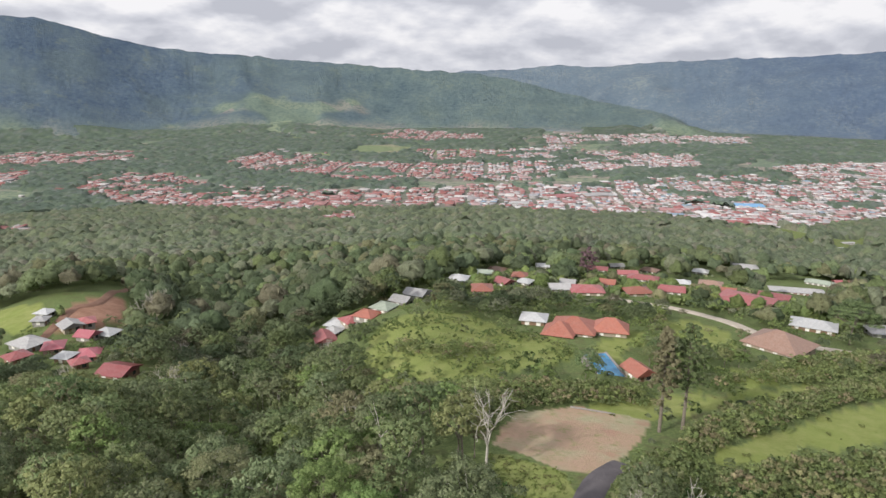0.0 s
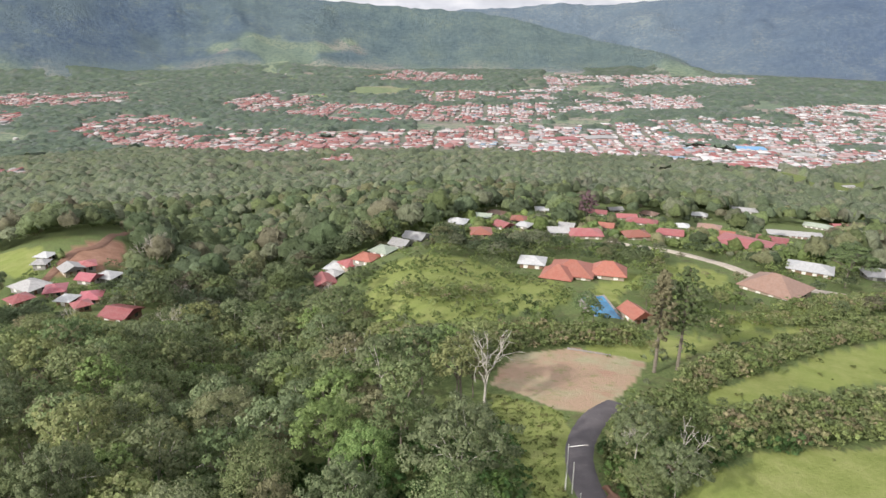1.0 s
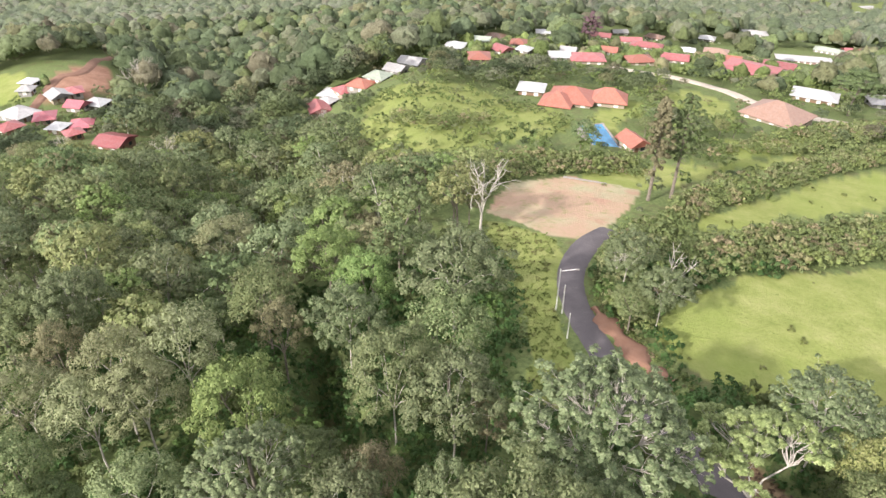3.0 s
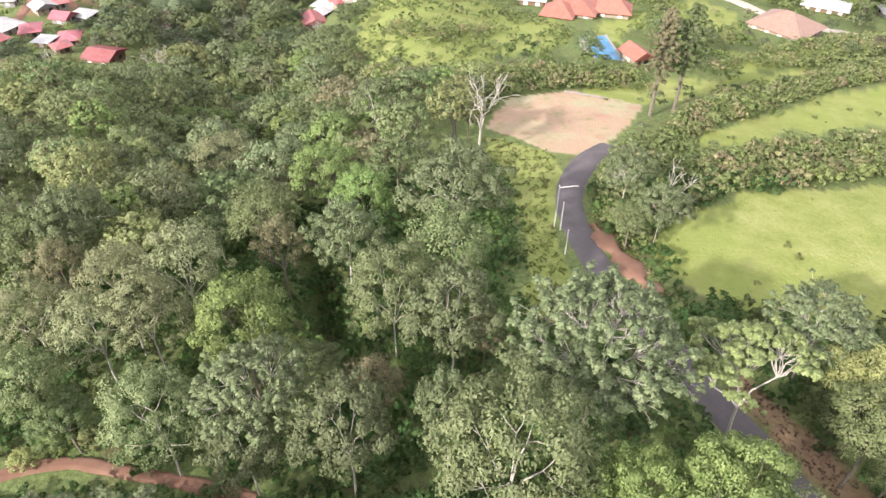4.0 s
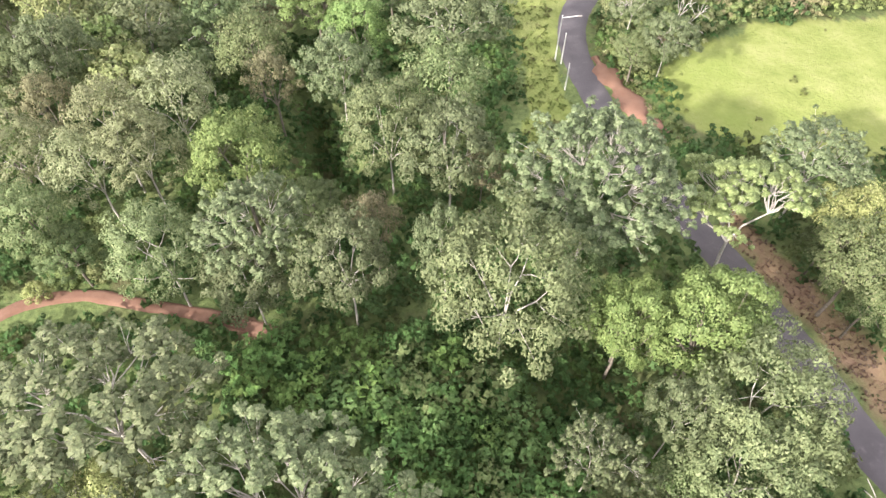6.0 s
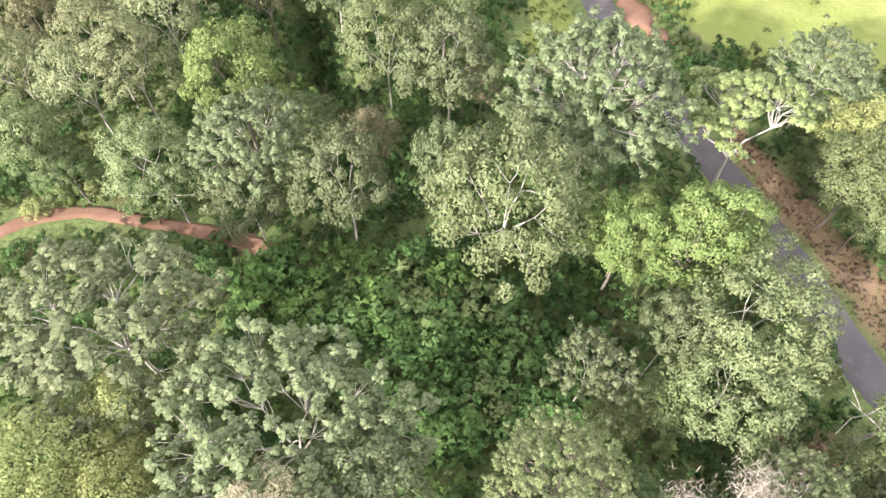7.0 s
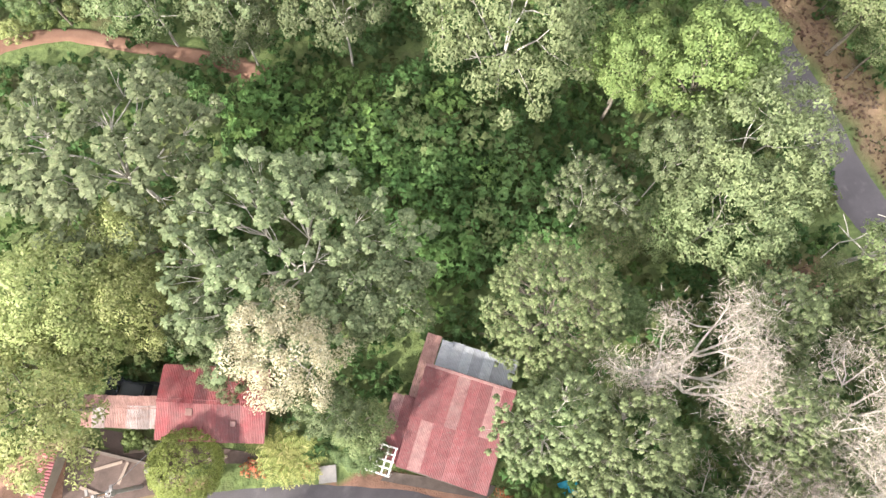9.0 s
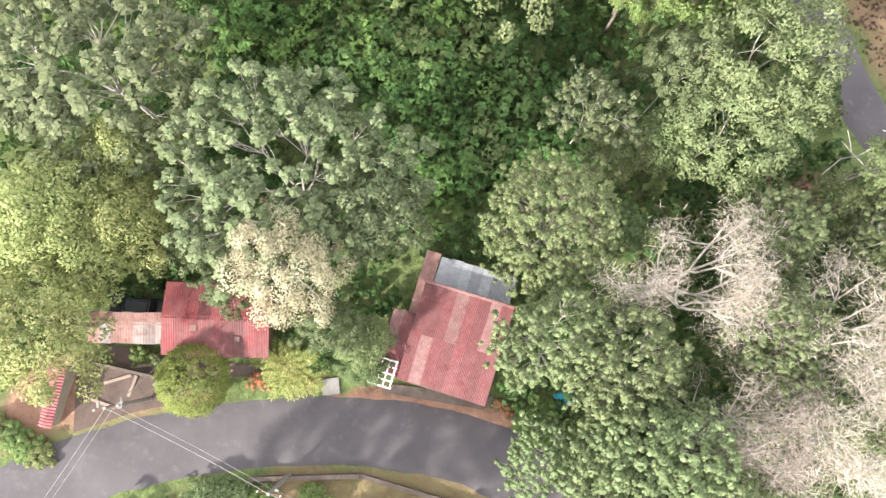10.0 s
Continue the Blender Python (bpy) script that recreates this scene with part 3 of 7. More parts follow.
def asphalt_mat():
    n = Nodes("asphalt")
    big, mid, fine = n.noise(0.25, 5, 0.6), n.noise(1.3, 5, 0.65), n.noise(30, 3)
    col = n.ramp(big, [(0.3, (0.072, 0.064, 0.068)), (0.7, (0.112, 0.100, 0.104))])
    col = n.mix(n.span(mid, 0.55, 0.72, 0, 0.5), col, (0.150, 0.134, 0.134))
    col = n.hsv(col, 0.5, 1.0, n.span(fine, 0.3, 0.7, 0.85, 1.15))
    return n.end(col, 0.85, normal=n.bump(fine, 0.3, 0.01))


def dirt_mat():
    n = Nodes("dirt")
    big, fine = n.noise(0.4, 5, 0.65), n.noise(4.0, 5, 0.7)
    col = n.ramp(big, [(0.3, (0.15, 0.078, 0.052)), (0.7, (0.215, 0.125, 0.088))])
    col = n.mix(n.span(fine, 0.5, 0.7, 0, 0.5), col, (0.13, 0.085, 0.06))
    return n.end(col, 0.95, normal=n.bump(fine, 0.6, 0.05))


ASPHALT, DIRT = asphalt_mat(), dirt_mat()
GRAVEL = plain_mat("pale_gravel", (0.40, 0.35, 0.29), 0.9, 0.25, 0.6)
ribbon("road", BEND, 5.4, ASPHALT, 0.12, "grey asphalt road curving past the houses")
ribbon("road", LANE, 4.3, ASPHALT, 0.16, "dark asphalt lane climbing between trees and pasture")
ribbon("road", VILLAGE, 6.0, GRAVEL, 0.3, "pale dusty village road")
ribbon("dirt_track", TRACK_FAR, 4.0, DIRT, 0.3, "reddish dirt track beside the settlement")
ribbon("dirt_track", TRACK, 1.6, DIRT, 0.22, "red earth track through the trees")
ribbon("bank", BANK, 2.7, DIRT, 0.14, "bare red earth bank beside the lane", "bank", crown=0.35, wobble=2.2)


# ---- trees ----
def leaves(rng, centres, radius, per, size, up=0.35, squash=0.75, droop=0.0, blunt=False, whole=0.3):
    """Folded leaves gathered in clumps, on the outer side of each clump."""
    c = np.repeat(np.asarray(centres), per, 0)
    r = np.repeat(np.asarray(radius), per)
    d = rng.normal(size=(len(c), 3))
    d[:, 2] = np.abs(d[:, 2]) * 0.9 + d[:, 2] * 0.35
    d /= np.linalg.norm(d, axis=1)[:, None]
    p = c + d * (r * rng.uniform(0.55, 1.1, len(c)))[:, None] * (1, 1, squash)
    n = d + rng.normal(size=d.shape) * 0.45 + (0, 0, up)
    n /= np.linalg.norm(n, axis=1)[:, None]
    t = np.cross(n, rng.normal(size=d.shape))
    t /= np.linalg.norm(t, axis=1)[:, None] + 1e-9
    t[:, 2] -= droop
    b = np.cross(n, t)
    s = (size * rng.uniform(0.6, 1.3, len(c)))[:, None]
    w = 0.42 if blunt else 0.31
    v = np.stack([p - t * s * 0.42 - b * s * w, p + t * s * 0.58, p - t * s * 0.42 + b * s * w], 1)
    v = v.reshape(-1, 3)
    # the soft normals of the clump, so that each clump is shaded as one puff, and the crown as a whole
    out = p - np.asarray(centres).mean(0)
    out /= np.linalg.norm(out, axis=1)[:, None] + 1e-6
    puff = d * (1 - whole) + out * whole + n * (0.35 + 0.3 * whole) + (0, 0, 0.15)
    SOFT[len(v), round(float(v[0, 0]), 4)] = np.repeat(puff / np.linalg.norm(puff, axis=1)[:, None], 3, 0)
    return v


SOFT = {}


def leaf_mesh(name, v, material, soft=None, corners=3):
    """Leaves as one mesh: three-cornered ones with their soft normals, or four-cornered folded ones."""
    if corners == 4:
        k = np.arange(len(v) // 4)[:, None] * 4
        return quads(name, v, np.concatenate([k + [0, 1, 2], k + [0, 2, 3]], 1).reshape(-1, 3), material)
    me = quads(name, v, np.arange(len(v)).reshape(-1, 3), material, True)
    soft = SOFT.get((len(v), round(float(v[0, 0]), 4))) if soft is None else soft
    if soft is not None:
        me.normals_split_custom_set_from_vertices(soft.astype(np.float32).tolist())
    return me


def dome(rng, n, rx, rz, base, low=-0.25, fill=0.25):
    """Clump places over a dome, evenly spread, with some inside."""
    k = np.arange(n) + 0.5
    z = low + (1 - low) * (1 - k / n)
    a = k * 2.39996 + rng.uniform(0, 6)
    q = np.sqrt(np.maximum(1 - z * z, 0))
    d = np.stack([q * np.cos(a), q * np.sin(a), z], 1) + rng.normal(size=(n, 3)) * 0.12
    d *= (1 - fill * rng.uniform(0, 1, n) ** 2)[:, None]
    return d * (rx, rx, rz) + (0, 0, base)


def gather(rng, pts, k):
    """Groups of neighbouring points: the group of each, by a few rounds of k-means."""
    k = min(k, len(pts))
    mids = pts[rng.choice(len(pts), k, replace=False)]
    for _ in range(6):
        near = np.argmin(((pts[:, None] - mids[None]) ** 2).sum(-1), 1)
        mids = np.array([pts[near == i].mean(0) if (near == i).any() else mids[i] for i in range(k)])
    return near


def limb_lines(rng, fork, tips, trunk_r, mains, bend):
    """Limbs that leave the fork, divide twice and end at the tips."""
    lines = []
    group = gather(rng, tips, mains)
    for g in range(mains):
        own = tips[group == g]
        if not len(own):
            continue
        mid = own.mean(0)
        knee = fork + (mid - fork) * (0.52, 0.52, 0.60) + rng.normal(size=3) * bend
        half = fork + (knee - fork) * (0.45, 0.45, 0.62) + rng.normal(size=3) * bend * 0.6
        lines.append([(fork - (0, 0, 0.2), trunk_r * 0.62), (half, trunk_r * 0.5), (knee, trunk_r * 0.4)])
        sub = gather(rng, own, max(2, len(own) // 5))
        for h in range(sub.max() + 1):
            few = own[sub == h]
            if not len(few):
                continue
            joint = knee + (few.mean(0) - knee) * (0.6, 0.6, 0.52) + rng.normal(size=3) * bend * 0.6
            lines.append([(knee, trunk_r * 0.36), ((knee + joint) / 2 + rng.normal(size=3) * bend * 0.4, trunk_r * 0.29), (joint, trunk_r * 0.22)])
            for e in few:
                lines.append([(joint, trunk_r * 0.18), ((joint + e) / 2 + rng.normal(size=3) * bend * 0.3 - (0, 0, 0.05), trunk_r * 0.12), (e, trunk_r * 0.06)])
    return lines


def rosettes(rng, tips, per, length, spread=0.5):
    """Whorls of broad drooping leaves, one on each tip."""
    n = len(tips) * per
    c = np.repeat(tips, per, 0)
    turn = rng.uniform(0, 2 * np.pi, n)
    rise = rng.uniform(-0.55, 1.15, n)
    c = c + rng.normal(size=(n, 3)) * (0.22 * length * spread)
    size = np.repeat(rng.uniform(0.6, 1.35, len(tips)), per) * length * rng.uniform(0.55, 1.15, n)
    d = np.stack([np.cos(turn) * np.cos(rise), np.sin(turn) * np.cos(rise), np.sin(rise) * 0.75], 1)
    side = np.stack([-np.sin(turn), np.cos(turn), rng.normal(size=n) * 0.25], 1)
    inner = c + d * (size * 0.25)[:, None]
    outer = c + d * size[:, None] - np.stack([0 * size, 0 * size, 0.18 * size], 1)
    w = (size * 0.27)[:, None]
    v = np.stack([inner, outer - side * w, outer + side * w], 1).reshape(-1, 3)
    soft = d * 0.75 + (0, 0, 0.5) + rng.normal(size=d.shape) * 0.12
    soft += 0.25 * (c - tips.mean(0)) / (np.abs(c - tips.mean(0)).max() + 1e-6)
    return v, np.repeat(soft / np.linalg.norm(soft, axis=1)[:, None], 3, 0)


def rosette_tree(kind, leaf, bark, seed, h, r, rz, tips, per=42, length=0.62, mains=6, low=0.0, lop=0.3, trunk_r=0.2, bend=0.3, stoop=0.35, reach=(0, 0), hide=None, label=""):
    """A tree whose pale limbs fork towards leaf whorls on an umbrella-shaped crown. reach: how far the crown stands off from the foot;
    hide: which part of the crown is bare, as a function of x and y over the radius."""
    rng = np.random.default_rng(seed)
    c = dome(rng, tips, r, rz, h - rz, low, 0.16)
    c += rng.normal(size=c.shape) * (0.055 * r, 0.055 * r, 0.05 * rz)
    az = np.arctan2(c[:, 1], c[:, 0])
    c[:, :2] *= (1 + lop * (0.5 * np.sin(az * 2 + seed) + 0.5 * np.sin(az * 3 + seed * 2.1)) * 0.6)[:, None]
    if hide is not None:
        c = c[~hide(c[:, 0] / r, c[:, 1] / r)]
    fork = np.array([reach[0] * 0.35, reach[1] * 0.35, max((h - rz) * (1 - stoop), 0.3 * h)])
    c[:, :2] += reach
    lines = [[((0, 0, -0.6), trunk_r * 1.5), ((0.05, 0, h * 0.08), trunk_r), (fork * (0.5, 0.5, 0.6) + (0.12, 0.1, 0), trunk_r * 0.9), (fork, trunk_r * 0.75)]]
    lines += limb_lines(rng, fork, c - (0, 0, 0.1), trunk_r, mains, bend)
    root = new(kind)
    tv, tf = tubes(lines, 5)
    child("trunk", quads("trunk", tv, tf, bark, True), root, "pale bare limbs")
    v, soft = rosettes(rng, c, per, length)
    child("crown", leaf_mesh("crown", v, LEAF[leaf], soft), root)
    return tagged(root, label, "tree")


def tree(kind, leaf, bark, seed, h=12.0, r=4.5, rz=3.4, clumps=44, per=175, size=0.29, clump=0.27, limbs=10, low=-0.25, lean=0.0,
         squash=0.75, up=0.35, droop=0.0, trunk_r=0.22, label="", lop=0.3, whole=0.5):
    """A tree of that height and crown radius: trunk with limbs, and a crown of leaves in clumps."""
    rng = np.random.default_rng(seed)
    base = h - rz
    c = dome(rng, clumps, r, rz, base, low)
    # an uneven outline
    az = np.arctan2(c[:, 1], c[:, 0])
    swell = 1 + lop * (0.5 * np.sin(az * 2 + seed) + 0.5 * np.sin(az * 3 + seed * 2.1)) * 0.6
    c[:, :2] *= swell[:, None]
    c[:, 0] += lean * (c[:, 2] / h)
    rad = r * clump * rng.uniform(0.7, 1.3, clumps)
    fork = np.array([lean * 0.35, 0, max(base - 0.85 * rz, 0.32 * h)])
    lines = [[((0, 0, -0.6), trunk_r * 1.5), ((0.05 * h * 0.2, 0, h * 0.08), trunk_r), (fork * (0.5, 1, 0.55) + (0.15, 0.1, 0), trunk_r * 0.9), (fork, trunk_r * 0.75)]]
    ends = rng.choice(clumps, min(limbs * 3 if limbs > 6 else limbs, clumps), replace=False)
    lines += limb_lines(rng, fork, c[ends] - (0, 0, 0.3) * rad[ends, None], trunk_r, 5 if limbs > 6 else 3, 0.05 * r)
    root = new(kind)
    tv, tf = tubes(lines, 5 if size < 0.4 else 4)
    child("trunk", quads("trunk", tv, tf, bark, True), root, "pale bare limbs" if bark is BARK_PALE else "")
    if per:
        child("crown", leaf_mesh("crown", leaves(rng, c, rad, per, size, up, squash, droop, whole=whole), LEAF[leaf]), root)
    return tagged(root, label, "tree")


def bare_tree(kind, seed, h, r, label, bark=BARK_PALE, haze=None, depth=4, trunk_r=0.26, twigs_each=100):
    """A leafless tree: limbs that fork again and again into twigs; haze: fine dry twigs at the tips."""
    rng = np.random.default_rng(seed)
    lines, tips = [], []

    def grow(p, d, length, rad, level):
        q = p + d * length * 0.5 + rng.normal(size=3) * 0.05 * length
        e = p + d * length
        lines.append([(p, rad), (q, rad * 0.85), (e, rad * 0.68)])
        if level == 0:
            tips.append(e)
            return
        for _ in range(3 if level > 1 else 2):
            dd = d + rng.normal(size=3) * 0.55 + (0, 0, 0.12)
            dd /= np.linalg.norm(dd)
            grow(e, dd, length * rng.uniform(0.6, 0.85), rad * 0.62, level - 1)

    first = h * 0.36
    lines.append([((0, 0, -0.5), trunk_r * 1.4), ((0.1, 0, first * 0.5), trunk_r), ((0.2, 0.1, first), trunk_r * 0.85)])
    for k in range(4):
        a = k * 1.57 + rng.uniform(0, 1)
        d = np.array([np.cos(a) * r / h * 1.2, np.sin(a) * r / h * 1.2, 0.8])
        grow(np.array([0.2, 0.1, first]), d / np.linalg.norm(d), h * 0.24, trunk_r * 0.6, depth - 1)
    root = new(kind)
    tv, tf = tubes(lines, 5)
    child("trunk", quads("trunk", tv, tf, bark, True), root)
    if haze:
        twigs = []
        for e in tips:
            for _ in range(twigs_each):
                d = rng.normal(size=3) + (0, 0, 0.3)
                d /= np.linalg.norm(d)
                o = np.cross(d, rng.normal(size=3))
                o /= np.linalg.norm(o)
                s, q = rng.uniform(0.35, 0.85), e + rng.normal(size=3) * 0.55
                twigs += [q, q + d * s * 0.5 + o * 0.014, q + d * s, q + d * s * 0.5 - o * 0.014]
        child("twig_haze", leaf_mesh("twig_haze", np.array(twigs), LEAF[haze], corners=4), root, "fine dry pinkish twigs")
    return tagged(root, label, "tree")


def plant(proto, x, y, scale=1.0, turn=None, sink=0.0, tall=1.0, label="", group="", lean=0.0):
    turn = (x * 37.7 + y * 91.3) % 360 if turn is None else turn
    ob = copy_thing(proto, pose(x, y, hgt(x, y) - sink, 0, lean, 0) @ pose(0, 0, 0, 0, 0, turn) @ Matrix.Diagonal((scale, scale, scale * tall, 1)))
    return tagged(ob, label, group=group)


def discard(proto):
    for o in (*proto.children_recursive, proto):
        bpy.data.objects.remove(o)


KINDS = {
    "broad": tree("broadleaf_tree", "green", BARK, 1, label="broadleaf tree with a rounded mid-green crown"),
    "broad2": tree("broadleaf_tree", "green", BARK, 2, r=4.2, rz=4.2, clumps=52, clump=0.24, label="broadleaf tree with a tall uneven green crown"),
    "grey": tree("broadleaf_tree", "grey", BARK_PALE, 3, r=5.0, rz=3.2, clumps=90, per=104, size=0.32, clump=0.165, limbs=10, trunk_r=0.15, label="spreading tree with grey-green leaves and pale limbs"),
    "umbrella": rosette_tree("umbrella_tree", "grey", BARK_PALE, 4, 12, 5.2, 2.4, 225, 36, 0.46, trunk_r=0.14, label="umbrella-shaped tree with leaf rosettes on pale branches"),
    "umbrella2": rosette_tree("umbrella_tree", "grey", BARK_PALE, 5, 12, 5.0, 2.6, 200, 36, 0.46, lop=0.6, trunk_r=0.14, label="broad umbrella-shaped tree with grey-green leaf rosettes"),
    "canopy": rosette_tree("umbrella_tree", "grey", BARK_PALE, 15, 15, 8.2, 3.4, 340, 38, 0.57, mains=9, lop=0.25, trunk_r=0.18, bend=0.4, stoop=0.45, label="very broad umbrella-shaped tree with grey-green leaf rosettes on pale limbs"),
    "leafy": rosette_tree("broadleaf_tree", "grey", BARK_PALE, 17, 12, 5.0, 3.4, 420, 52, 0.36, low=-0.2, trunk_r=0.11, label="large tree with a dense crown of grey-green leaf rosettes"),
    "limbed": rosette_tree("spreading_tree", "spring", BARK_PALE, 16, 10.0, 4.6, 1.9, 300, 62, 0.36, mains=4, trunk_r=0.17, bend=0.45, stoop=0.5, reach=(1.6, 1.2), hide=lambda u, v: (v < -0.25) & (u < 0.45) & (u > -0.75), label="spreading light-green tree on thick crooked white limbs beside the lane"),
    "lime": tree("broadleaf_tree", "lime", BARK, 6, r=4.2, rz=4.0, clumps=50, per=188, clump=0.25, label="tree with a bright lime-green crown"),
    "pale": tree("feathery_tree", "pale", BARK_PALE, 7, r=5.0, rz=4.0, clumps=84, per=126, size=0.26, clump=0.19, limbs=9, squash=0.5, trunk_r=0.14, label="tall tree with fine light-green feathery leaves"),
    "dense": tree("broadleaf_tree", "dark", BARK, 8, r=4.0, rz=3.8, clumps=80, per=133, size=0.27, clump=0.19, lop=0.1, label="dense tree with a domed dark-green glossy crown"),
    "yellow": tree("broadleaf_tree", "gold", BARK, 9, r=4.4, rz=3.6, clumps=56, per=177, size=0.25, clump=0.23, label="tree with yellow-green leaves in full sun"),
    "olive": tree("feathery_tree", "olive", BARK_PALE, 12, r=4.4, rz=3.6, clumps=70, per=120, size=0.25, clump=0.2, limbs=8, trunk_r=0.14, label="tree with fine dull olive foliage and pale twigs"),
    "brown": tree("broadleaf_tree", "brown", BARK, 10, r=3.8, rz=3.6, clumps=40, per=133, clump=0.26, label="tree with brownish half-dry leaves"),
    "spray": rosette_tree("broadleaf_tree", "pale", BARK_PALE, 41, 12, 5.0, 3.6, 430, 36, 0.38, low=-0.25, lop=0.5, trunk_r=0.12, label="broadleaf tree with pale-green sprays of leaves on white stems"),
    "dome": rosette_tree("broadleaf_tree", "green", BARK, 42, 12, 4.2, 4.4, 950, 26, 0.22, low=-0.3, lop=0.12, trunk_r=0.08, label="dense tree with a domed crown of glossy green leaf whorls"),
    "cream": tree("flowering_tree", "cream", BARK_PALE, 11, r=3.6, rz=3.4, clumps=60, per=199, size=0.17, clump=0.22, label="flowering tree covered in cream-coloured blossom"),
}
BARE = {
    "dry1": bare_tree("bare_tree", 21, 12, 4.2, "leafless tree with pale limbs and a haze of dry twigs", haze="twig"),
    "dry2": bare_tree("bare_tree", 22, 12, 4.2, "leafless tree with forked white limbs and dry twigs", haze="twig"),
    "dry3": bare_tree("bare_tree", 23, 12, 4.2, "leafless tree with pinkish-grey dry twigs", haze="twig"),
    "dry_far": bare_tree("bare_tree", 26, 12, 4.2, "leafless tree with pale limbs among the forest trees", haze="twig", twigs_each=16),
    "dead": bare_tree("dead_tree", 24, 11, 3.4, "dead white tree standing leafless", trunk_r=0.17),
    "dead2": bare_tree("dead_tree", 25, 11, 3.8, "dead pale tree with crooked branches", trunk_r=0.16, depth=3),
}
# five trees out of view, added for their shade on the road
plant(KINDS["pale"], -20.5, -18.6, 0.60, tall=1.65)
plant(KINDS["pale"], -15.0, -18.2, 0.60, tall=1.65)
plant(KINDS["broad"], -9.6, -18.4, 0.65, tall=1.53)
plant(KINDS["grey"], -4.2, -18.8, 0.63, tall=1.59)
plant(KINDS["broad"], 1.6, -20.2, 0.73, tall=1.47)
# added at the left edge, mostly unseen, to shade the dirt track
plant(KINDS["broad"], -34.8, 20.0, 0.90, tall=1.25)
plant(KINDS["lime"], -17.2, 41.0, 0.87, tall=1.44)
plant(KINDS["pale"], -4.3, 45.7, 0.79, tall=1.57)
plant(KINDS["grey"], 1.3, 42.2, 0.81, tall=1.44)
plant(KINDS["broad"], 1.0, 51.5, 0.89, tall=1.31)
plant(KINDS["grey"], -9.8, 57.3, 0.73, tall=1.49)
plant(KINDS["grey"], 1.8, 63.2, 1.04, tall=1.13)
plant(KINDS["brown"], 4.5, 43.4, 0.44, tall=1.70)
plant(KINDS["leafy"], 13.1, 36.5, 1.21, tall=1.17)
plant(KINDS["umbrella"], 35.8, 43.7, 0.89, tall=1.03)
plant(KINDS["pale"], 5.2, 26.4, 1.07, tall=1.40)
plant(KINDS["grey"], 0.7, 31.0, 0.46, tall=2.53)
plant(KINDS["lime"], 14.5, 25.7, 0.57, tall=1.75)
plant(KINDS["lime"], 20.2, 24.9, 0.84, tall=1.39)
plant(KINDS["pale"], -22.4, 32.4, 0.76, tall=1.42)
plant(KINDS["umbrella"], -14.3, 32.9, 0.79, tall=1.48)
plant(KINDS["grey"], -15.0, 29.8, 0.63, tall=1.45)
plant(KINDS["grey"], -6.9, 29.8, 0.70, tall=1.66)
plant(KINDS["brown"], -5.0, 34.3, 0.48, tall=2.24)
plant(KINDS["olive"], -38.3, 44.7, 0.83, tall=1.21)
plant(KINDS["olive"], -31.3, 42.6, 0.83, tall=1.21)
plant(KINDS["olive"], -27.0, 43.9, 0.76, tall=1.43)
plant(KINDS["broad2"], -34.5, 36.5, 0.73, tall=1.38)
plant(KINDS["dense"], -32.2, 35.1, 0.61, tall=1.09)
plant(KINDS["olive"], -25.0, 50.0, 0.91, tall=1.29)
plant(KINDS["olive"], -30.7, 47.5, 0.80, tall=1.46)
plant(KINDS["olive"], -31.9, 86.9, 1.11, tall=1.05)
plant(KINDS["lime"], -14.7, 75.0, 0.90, tall=1.20)
plant(KINDS["lime"], -8.7, 65.6, 0.74, tall=1.35)
plant(KINDS["grey"], -39.7, 58.7, 0.71, tall=1.64)
plant(KINDS["dense"], -43.6, 57.8, 1.09, tall=0.91)
plant(KINDS["broad"], -20.2, 62.5, 0.82, tall=1.32)
plant(KINDS["dense"], -11.9, 41.4, 0.66, tall=0.80)
plant(KINDS["brown"], -17.2, 57.0, 0.62, tall=1.62)
plant(KINDS["brown"], -39.0, 52.6, 0.58, tall=1.72)
plant(KINDS["grey"], 24.8, 73.6, 0.65, tall=1.29)
plant(KINDS["broad"], 23.6, 65.5, 0.56, tall=1.04)
plant(KINDS["grey"], 27.3, 65.9, 0.59, tall=1.28)
plant(KINDS["yellow"], 37.6, 37.2, 0.73, tall=1.26)
plant(KINDS["broad"], 35.2, 31.5, 0.77, tall=1.19)
plant(KINDS["dense"], 35.6, 36.2, 0.51, tall=1.13)
plant(KINDS["dense"], 11.0, 33.7, 0.84, tall=0.99)
plant(KINDS["umbrella"], -21.9, 17.4, 1.27, tall=0.92)
plant(KINDS["canopy"], -9.0, 9.9, 0.80, tall=1.22)
plant(KINDS["grey"], -4.2, 8.0, 0.66, tall=1.64)
plant(KINDS["yellow"], -24.0, 7.8, 0.97, tall=1.20)
plant(KINDS["yellow"], -19.8, 12.3, 0.67, tall=1.50)
plant(KINDS["yellow"], -19.1, 7.4, 0.63, tall=1.71)
plant(KINDS["cream"], -8.6, 4.1, 0.84, tall=1.62)
plant(KINDS["grey"], -15.5, 6.7, 0.47, tall=1.77)
plant(KINDS["dome"], 7.4, 6.9, 0.97, tall=1.11)
plant(KINDS["lime"], 19.6, 23.4, 0.86, tall=1.46)
plant(KINDS["pale"], 21.4, 17.3, 0.94, tall=1.42)
plant(KINDS["pale"], 20.0, 13.4, 0.83, tall=1.30)
plant(KINDS["grey"], 16.2, 17.0, 0.45, tall=2.42)
plant(KINDS["umbrella2"], 10.2, 14.4, 0.48, tall=2.08)
plant(KINDS["spray"], 21.8, 6.1, 0.58, tall=1.71)
plant(KINDS["broad"], 36.8, 35.1, 0.65, tall=1.15)
